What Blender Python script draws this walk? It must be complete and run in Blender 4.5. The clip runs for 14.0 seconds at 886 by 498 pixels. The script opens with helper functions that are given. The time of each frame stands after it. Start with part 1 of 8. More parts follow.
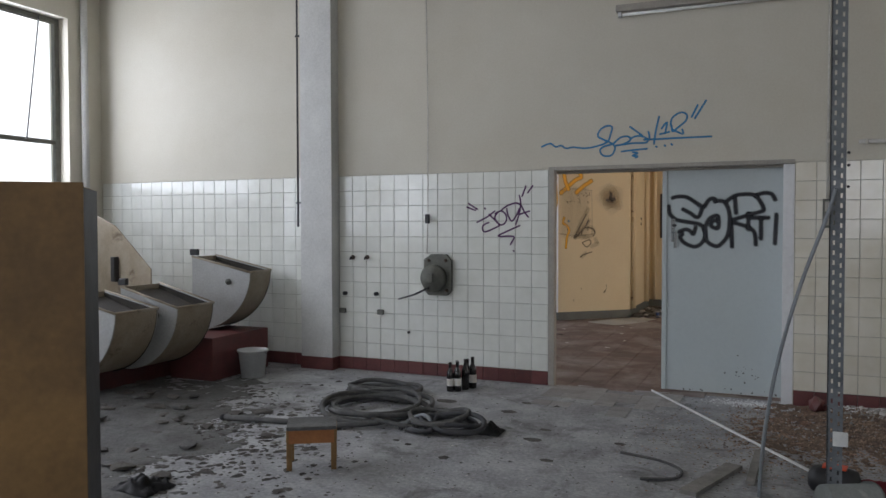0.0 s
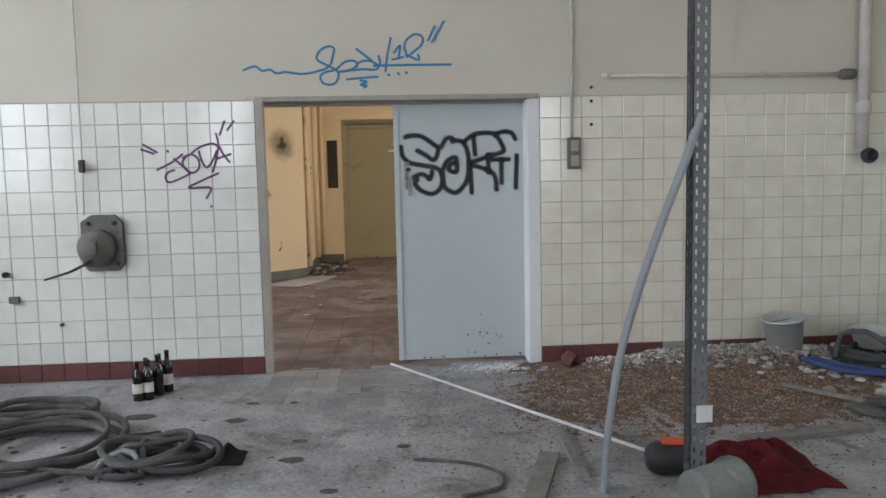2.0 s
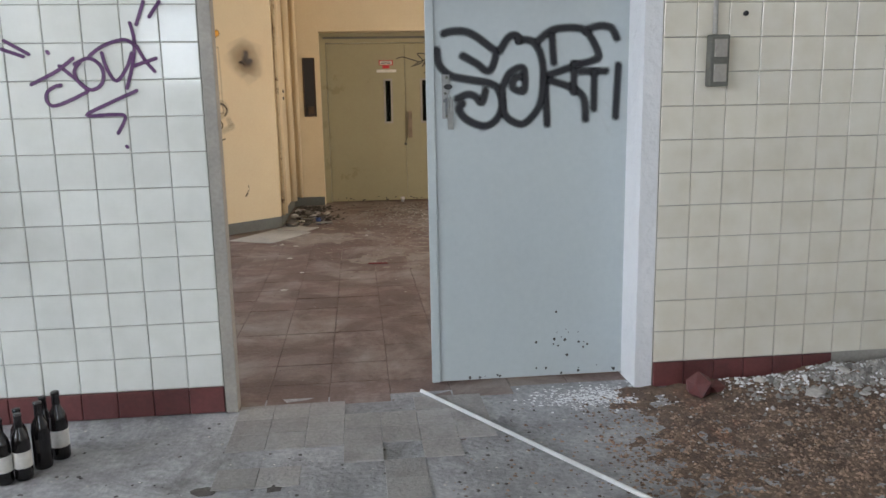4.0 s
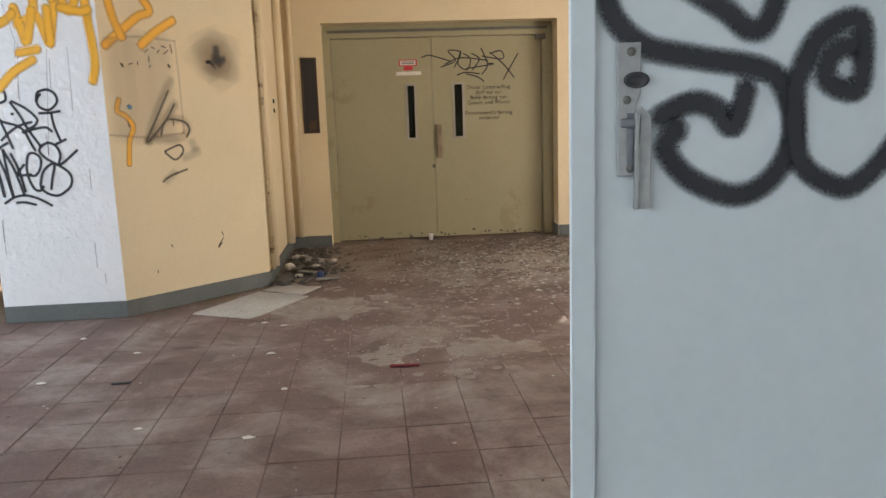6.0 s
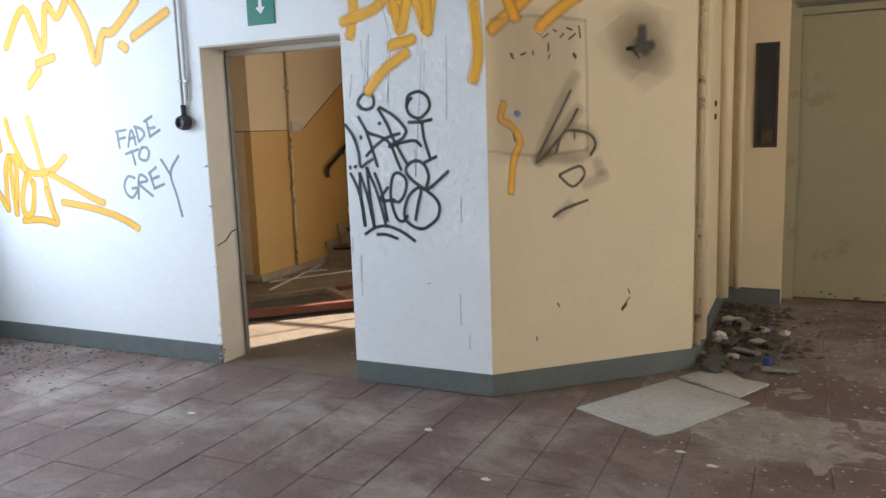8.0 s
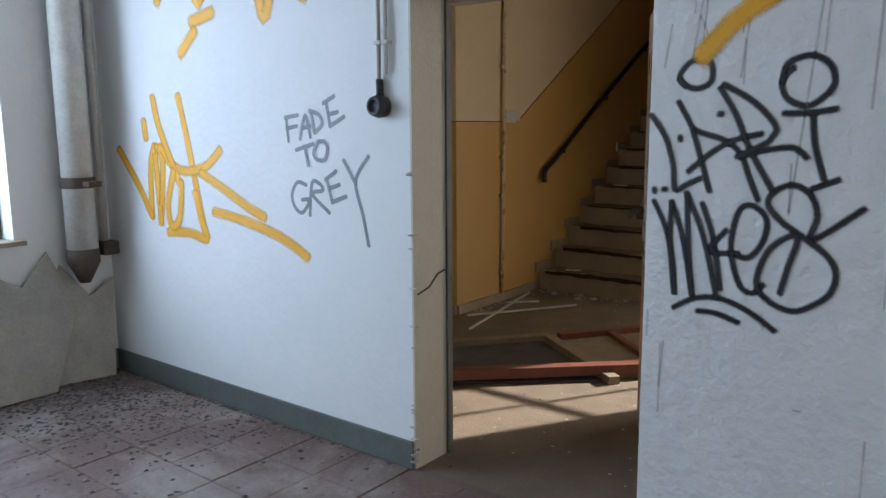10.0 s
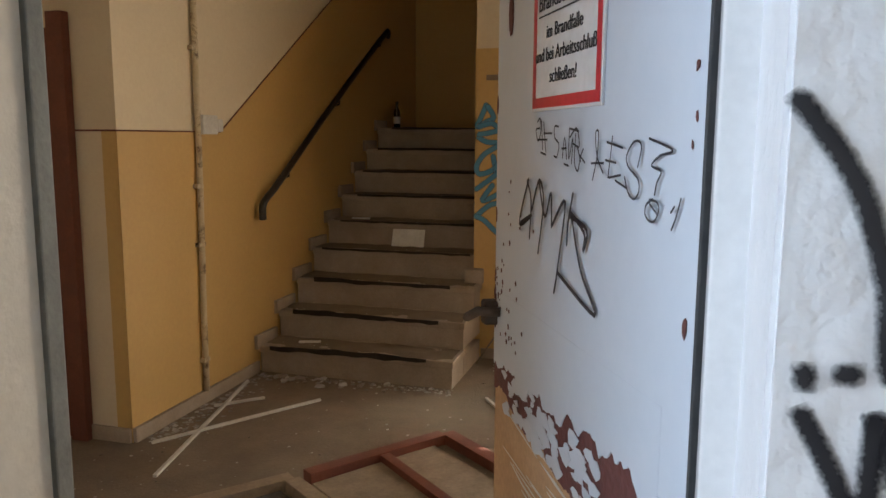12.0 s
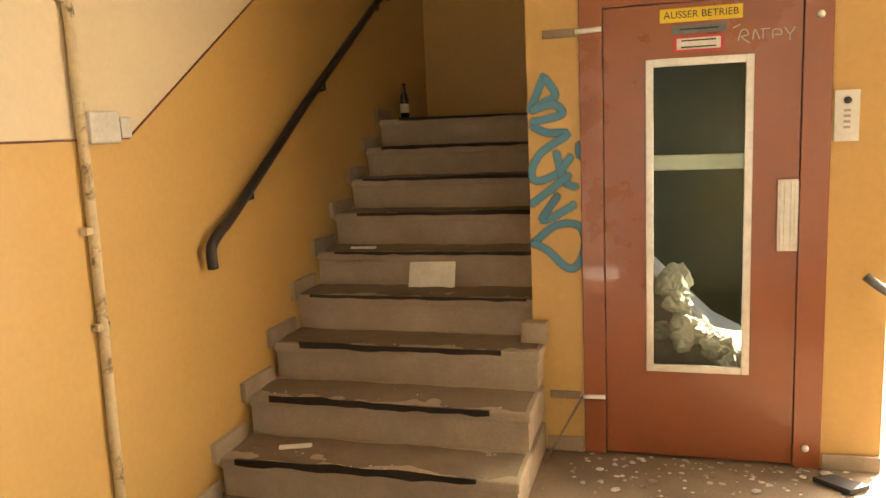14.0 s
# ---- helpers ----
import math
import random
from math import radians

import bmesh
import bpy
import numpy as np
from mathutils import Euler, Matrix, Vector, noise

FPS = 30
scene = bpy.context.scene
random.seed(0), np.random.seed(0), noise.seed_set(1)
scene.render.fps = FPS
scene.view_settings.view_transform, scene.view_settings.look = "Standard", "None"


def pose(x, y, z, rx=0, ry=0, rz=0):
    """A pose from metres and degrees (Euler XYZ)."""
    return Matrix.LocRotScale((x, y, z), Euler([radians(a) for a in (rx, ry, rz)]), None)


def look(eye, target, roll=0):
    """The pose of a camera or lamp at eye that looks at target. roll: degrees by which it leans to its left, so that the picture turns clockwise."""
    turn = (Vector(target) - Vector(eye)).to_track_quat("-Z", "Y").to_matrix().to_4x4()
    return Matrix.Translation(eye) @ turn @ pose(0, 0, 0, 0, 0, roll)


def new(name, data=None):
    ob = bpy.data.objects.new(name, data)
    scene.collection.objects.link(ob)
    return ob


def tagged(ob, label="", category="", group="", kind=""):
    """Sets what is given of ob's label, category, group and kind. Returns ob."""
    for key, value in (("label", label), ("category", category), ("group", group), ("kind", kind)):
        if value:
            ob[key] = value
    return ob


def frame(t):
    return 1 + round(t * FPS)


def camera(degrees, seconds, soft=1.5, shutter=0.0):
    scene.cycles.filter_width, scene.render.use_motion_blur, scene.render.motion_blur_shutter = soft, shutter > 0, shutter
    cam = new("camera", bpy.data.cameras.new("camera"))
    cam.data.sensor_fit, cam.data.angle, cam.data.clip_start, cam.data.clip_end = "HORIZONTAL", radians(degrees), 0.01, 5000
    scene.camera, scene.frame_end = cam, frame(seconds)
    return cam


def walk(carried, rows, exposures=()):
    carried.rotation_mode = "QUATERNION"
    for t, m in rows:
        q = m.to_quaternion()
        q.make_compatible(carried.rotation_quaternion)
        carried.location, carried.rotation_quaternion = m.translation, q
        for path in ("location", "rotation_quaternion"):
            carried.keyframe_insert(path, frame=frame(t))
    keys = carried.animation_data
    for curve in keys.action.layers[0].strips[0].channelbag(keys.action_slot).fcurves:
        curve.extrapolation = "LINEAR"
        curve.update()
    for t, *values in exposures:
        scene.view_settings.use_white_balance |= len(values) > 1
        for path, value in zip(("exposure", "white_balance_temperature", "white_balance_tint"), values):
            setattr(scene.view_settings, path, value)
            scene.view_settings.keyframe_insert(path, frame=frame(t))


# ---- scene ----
cam = camera(59.6, 14.0)
PATH = [
    (0, (1.132, 0.672, 1.477), (0.333, 2.504, 1.417), -0.1),
    (0.5, (0.862, 0.881, 1.472), (0.325, 2.806, 1.386), 0.3),
    (1, (0.539, 1.086, 1.478), (0.402, 3.079, 1.369), 0.1),
    (1.5, (0.321, 1.447, 1.446), (0.328, 3.442, 1.301), -0.6),
    (2, (0.097, 1.9, 1.43), (0.24, 3.886, 1.24), -1.2),
    (2.5, (-0.054, 2.344, 1.427), (0.262, 4.301, 1.161), -0.5),
    (3, (-0.131, 2.969, 1.421), (0.12, 4.928, 1.11), -0.9),
    (3.2, (-0.171, 3.185, 1.401), (0.019, 5.15, 1.078), -1.1),
    (5.3, (-0.167, 5.7, 1.407), (0.092, 7.64, 0.994), -1.0),
    (5.5, (-0.137, 5.966, 1.431), (0.103, 7.909, 1.023), -1.2),
    (6, (-0.14, 6.591, 1.439), (0.027, 8.553, 1.089), -1.9),
    (6.5, (-0.105, 7.119, 1.449), (0.024, 9.093, 1.155), -1.7),
    (7, (-0.126, 7.629, 1.461), (-0.371, 9.594, 1.18), -1.7),
    (7.5, (-0.338, 8.09, 1.507), (-0.878, 9.99, 1.193), -1.1),
    (8, (-0.505, 8.57, 1.483), (-1.345, 10.359, 1.174), -1.9),
    (8.2, (-0.581, 8.752, 1.511), (-1.575, 10.459, 1.199), -2.0),
    (10.3, (-2.077, 10.17, 1.496), (-3.291, 11.727, 1.176), -0.4),
    (10.5, (-2.206, 10.326, 1.509), (-3.285, 11.98, 1.191), 0.1),
    (11, (-2.527, 10.824, 1.515), (-3.488, 12.561, 1.276), -0.5),
    (11.5, (-2.806, 11.24, 1.499), (-3.584, 13.064, 1.238), -0.5),
    (12, (-3.009, 11.676, 1.485), (-3.549, 13.581, 1.201), 0.3),
    (12.5, (-3.156, 12.107, 1.494), (-3.629, 14.028, 1.198), -0.0),
    (13, (-3.358, 12.521, 1.493), (-3.751, 14.457, 1.182), -0.4),
    (13.5, (-3.487, 12.9, 1.491), (-3.837, 14.841, 1.158), -0.8),
    (14, (-3.634, 13.27, 1.502), (-4.185, 15.167, 1.192), -2.5),
]
LIGHT = [
    (0.0, 1.56, 6450, 18), (0.5, 1.74, 6450, 18), (1.0, 1.98, 6450, 18), (1.5, 2.22, 6450, 18), (2.0, 2.32, 6450, 17), (3.0, 2.42, 6400, 17), (5.5, 2.6, 6350, 15),
    (6.5, 2.66, 6300, 15), (7.5, 2.68, 6100, 14), (8.0, 2.32, 6000, 13), (10.5, 1.5, 5700, 11), (11.0, 1.62, 5700, 11), (11.5, 1.88, 5850, 12), (12.0, 2.28, 6050, 13), (12.5, 2.58, 6200, 13), (13.0, 3.08, 6850, 12), (13.5, 3.62, 7250, 12), (14.0, 3.82, 7050, 11),
]
walk(cam, [(t, look(eye, target, roll)) for t, eye, target, roll in PATH], LIGHT)
SUN_TO = Vector((0.52, 0.85, 0.52)).normalized()

# ---- light ----
world = bpy.data.worlds.new("sky")
scene.world = world
world.use_nodes = True
wn = world.node_tree
sky = wn.nodes.new("ShaderNodeTexSky")
sky.sky_type, sky.sun_disc = "NISHITA", False
sky.sun_elevation = math.asin(SUN_TO.z)
sky.sun_rotation = math.atan2(SUN_TO.x, SUN_TO.y)
wn.links.new(sky.outputs[0], wn.nodes["Background"].inputs[0])
wn.nodes["Background"].inputs[1].default_value = 0.05
sun = new("sun", bpy.data.lights.new("sun", "SUN"))
sun.data.energy, sun.data.angle, sun.data.color = 5.0, radians(0.6), (1.0, 0.88, 0.7)
sun.matrix_world = look((0, 0, 30), Vector((0, 0, 30)) - SUN_TO)


def window_light(name, eye, target, w, h, power, color=(0.82, 0.91, 1.0)):
    d = bpy.data.lights.new(name, "AREA")
    d.shape, d.size, d.size_y, d.energy, d.color = "RECTANGLE", w, h, power, color
    ob = new(name, d)
    ob.matrix_world = look(eye, target)
    return ob


# daylight standing in the real window openings
window_light("window_light_room_south", (-6.47, -1.2, 2.5), (0, -1.2, 2.3), 3.1, 2.5, 33.0)
window_light("window_light_room_mid", (-6.47, 2.4, 2.5), (0, 2.4, 2.3), 2.9, 2.5, 23.0)
window_light("window_light_room_north", (-6.47, 5.75, 2.88), (0, 5.75, 2.7), 2.6, 1.85, 27.0)
window_light("window_light_rear_west", (-3.3, -3.62, 2.2), (-3.3, 0, 2.1), 0.85, 1.9, 7.5)
window_light("window_light_rear_east", (3.0, -3.62, 2.2), (3.0, 0, 2.1), 1.9, 1.9, 13.5)
window_light("window_light_hall", (-6.47, 10.22, 1.83), (0, 10.22, 1.75), 3.2, 1.85, 34.0, (0.72, 0.86, 1.0))
window_light("window_light_hall_east", (5.2, 11.4, 1.7), (1.5, 12.2, 1.3), 2.6, 2.0, 29.0, (1.0, 0.9, 0.76))
window_light("window_light_exit", (-2.1, 16.86, 1.3), (-2.2, 14, 0.95), 1.2, 2.4, 23.0, (1.0, 0.86, 0.66))
# hazy bright sky beyond the facade windows
glow = bpy.data.materials.new("hazy_sky")
glow.use_nodes = True
gb = glow.node_tree.nodes["Principled BSDF"]
gb.inputs["Base Color"].default_value, gb.inputs["Emission Color"].default_value, gb.inputs["Emission Strength"].default_value = (0, 0, 0, 1), (0.86, 0.94, 1.0, 1), 0.56
me = bpy.data.meshes.new("backdrop_sky")
me.from_pydata([(-60, -90, -1), (-60, 90, -1), (-60, 90, 90), (-60, -90, 90)], [], [(0, 1, 2, 3)])
me.materials.append(glow)
tagged(new("backdrop_sky", me), "hazy white sky beyond the facade windows", "sky", "", "structure")


# ---- materials ----
def mat(name, base, second=None, scale=3.0, rough=0.7, metal=0.0, bump=0.1, fine=60.0, stain=None, stain_scale=1.2,
        stain_at=0.6, vary=0.0, coat=0.0, spec=0.5, grain=0.22, dust=None, dust_scale=1.0, dust_at=0.6, island=0.0, gloss_var=0.12):
    """base to second: broad patches; fine: grain for the relief; stain: sparse blotches; vary: object to object."""
    m = bpy.data.materials.new(name)
    m.use_nodes = True
    t = m.node_tree
    b = t.nodes["Principled BSDF"]
    second = second or tuple(c * 0.82 for c in base)
    co = t.nodes.new("ShaderNodeNewGeometry")
    pos = co.outputs["Position"]
    n1 = t.nodes.new("ShaderNodeTexNoise")
    n1.inputs["Scale"].default_value, n1.inputs["Detail"].default_value, n1.inputs["Roughness"].default_value = scale, 8, 0.65
    t.links.new(pos, n1.inputs["Vector"])
    r1 = t.nodes.new("ShaderNodeValToRGB")
    r1.color_ramp.elements[0].position, r1.color_ramp.elements[1].position = 0.34, 0.68
    r1.color_ramp.elements[0].color, r1.color_ramp.elements[1].color = (*second, 1), (*base, 1)
    t.links.new(n1.outputs["Fac"], r1.inputs["Fac"])
    col = r1.outputs["Color"]
    n2 = t.nodes.new("ShaderNodeTexNoise")
    n2.inputs["Scale"].default_value, n2.inputs["Detail"].default_value = fine, 4
    t.links.new(pos, n2.inputs["Vector"])
    mx = t.nodes.new("ShaderNodeMix")
    mx.data_type, mx.blend_type = "RGBA", "OVERLAY"
    mx.inputs["Factor"].default_value = grain
    t.links.new(col, mx.inputs[6]), t.links.new(n2.outputs["Fac"], mx.inputs[7])
    col = mx.outputs[2]
    if stain:
        n3 = t.nodes.new("ShaderNodeTexNoise")
        n3.inputs["Scale"].default_value, n3.inputs["Detail"].default_value, n3.inputs["Roughness"].default_value = stain_scale, 10, 0.72
        n3.inputs["Distortion"].default_value = 0.6
        t.links.new(pos, n3.inputs["Vector"])
        r3 = t.nodes.new("ShaderNodeValToRGB")
        r3.color_ramp.elements[0].position, r3.color_ramp.elements[1].position = stain_at, min(stain_at + 0.12, 1.0)
        t.links.new(n3.outputs["Fac"], r3.inputs["Fac"])
        ms = t.nodes.new("ShaderNodeMix")
        ms.data_type = "RGBA"
        t.links.new(r3.outputs["Color"], ms.inputs["Factor"]), t.links.new(col, ms.inputs[6])
        ms.inputs[7].default_value = (*stain, 1)
        col = ms.outputs[2]
    if dust:
        n4 = t.nodes.new("ShaderNodeTexNoise")
        n4.inputs["Scale"].default_value, n4.inputs["Detail"].default_value, n4.inputs["Roughness"].default_value = dust_scale, 12, 0.7
        n4.inputs["Distortion"].default_value = 0.4
        t.links.new(pos, n4.inputs["Vector"])
        r4 = t.nodes.new("ShaderNodeValToRGB")
        r4.color_ramp.elements[0].position, r4.color_ramp.elements[1].position = dust_at, min(dust_at + 0.22, 1.0)
        r4.color_ramp.elements[1].color = (0.8, 0.8, 0.8, 1)
        t.links.new(n4.outputs["Fac"], r4.inputs["Fac"])
        md = t.nodes.new("ShaderNodeMix")
        md.data_type = "RGBA"
        t.links.new(r4.outputs["Color"], md.inputs["Factor"]), t.links.new(col, md.inputs[6])
        md.inputs[7].default_value = (*dust, 1)
        col = md.outputs[2]
    if island:
        mr = t.nodes.new("ShaderNodeMapRange")
        mr.inputs["To Min"].default_value, mr.inputs["To Max"].default_value = 1 - island, 1 + island
        t.links.new(co.outputs["Random Per Island"], mr.inputs["Value"])
        hv = t.nodes.new("ShaderNodeHueSaturation")
        t.links.new(mr.outputs["Result"], hv.inputs["Value"]), t.links.new(col, hv.inputs["Color"])
        col = hv.outputs["Color"]
    if vary:
        oi = t.nodes.new("ShaderNodeObjectInfo")
        mr = t.nodes.new("ShaderNodeMapRange")
        mr.inputs["To Min"].default_value, mr.inputs["To Max"].default_value = 1 - vary, 1 + vary * 0.5
        t.links.new(oi.outputs["Random"], mr.inputs["Value"])
        hv = t.nodes.new("ShaderNodeHueSaturation")
        t.links.new(mr.outputs["Result"], hv.inputs["Value"]), t.links.new(col, hv.inputs["Color"])
        col = hv.outputs["Color"]
    t.links.new(col, b.inputs["Base Color"])
    rr = t.nodes.new("ShaderNodeMapRange")
    rr.inputs["To Min"].default_value, rr.inputs["To Max"].default_value = max(rough - gloss_var, 0.03), min(rough + gloss_var, 1)
    t.links.new(n1.outputs["Fac"], rr.inputs["Value"]), t.links.new(rr.outputs["Result"], b.inputs["Roughness"])
    b.inputs["Metallic"].default_value = metal
    b.inputs["Specular IOR Level"].default_value = spec
    b.inputs["Coat Weight"].default_value = coat
    if bump:
        bp = t.nodes.new("ShaderNodeBump")
        bp.inputs["Strength"].default_value, bp.inputs["Distance"].default_value = bump, 0.01
        t.links.new(n2.outputs["Fac"], bp.inputs["Height"]), t.links.new(bp.outputs["Normal"], b.inputs["Normal"])
    return m


def glass(name, tint=(0.9, 0.95, 0.93)):
    m = bpy.data.materials.new(name)
    m.use_nodes = True
    b = m.node_tree.nodes["Principled BSDF"]
    b.inputs["Base Color"].default_value, b.inputs["Roughness"].default_value = (*tint, 1), 0.04
    b.inputs["Transmission Weight"].default_value, b.inputs["IOR"].default_value = 1.0, 1.45
    return m


def spray(name, color, soft=1.0, most=0.94):
    """Sprayed or brushed paint: its strength falls off towards the stroke's edges, with a grainy rim."""
    m = bpy.data.materials.new(name)
    m.use_nodes = True
    t = m.node_tree
    b = t.nodes["Principled BSDF"]
    b.inputs["Base Color"].default_value, b.inputs["Roughness"].default_value = (*color, 1), 0.55
    at = t.nodes.new("ShaderNodeAttribute")
    at.attribute_name = "cover"
    n = t.nodes.new("ShaderNodeTexNoise")
    n.inputs["Scale"].default_value, n.inputs["Detail"].default_value = 220, 3
    g = t.nodes.new("ShaderNodeNewGeometry")
    t.links.new(g.outputs["Position"], n.inputs["Vector"])
    ad = t.nodes.new("ShaderNodeMath")
    ad.operation = "MULTIPLY_ADD"
    t.links.new(n.outputs["Fac"], ad.inputs[0])
    ad.inputs[1].default_value = 0.5
    sb = t.nodes.new("ShaderNodeMath")
    sb.operation = "SUBTRACT"
    t.links.new(at.outputs["Fac"], sb.inputs[0])
    sb.inputs[1].default_value = 0.25
    t.links.new(sb.outputs[0], ad.inputs[2])
    mr = t.nodes.new("ShaderNodeMapRange")
    mr.inputs["From Min"].default_value, mr.inputs["From Max"].default_value = 0.5 - 0.45 * soft, 0.5 + 0.3 * soft
    mr.inputs["To Max"].default_value = most
    t.links.new(ad.outputs[0], mr.inputs["Value"])
    t.links.new(mr.outputs["Result"], b.inputs["Alpha"])
    return m


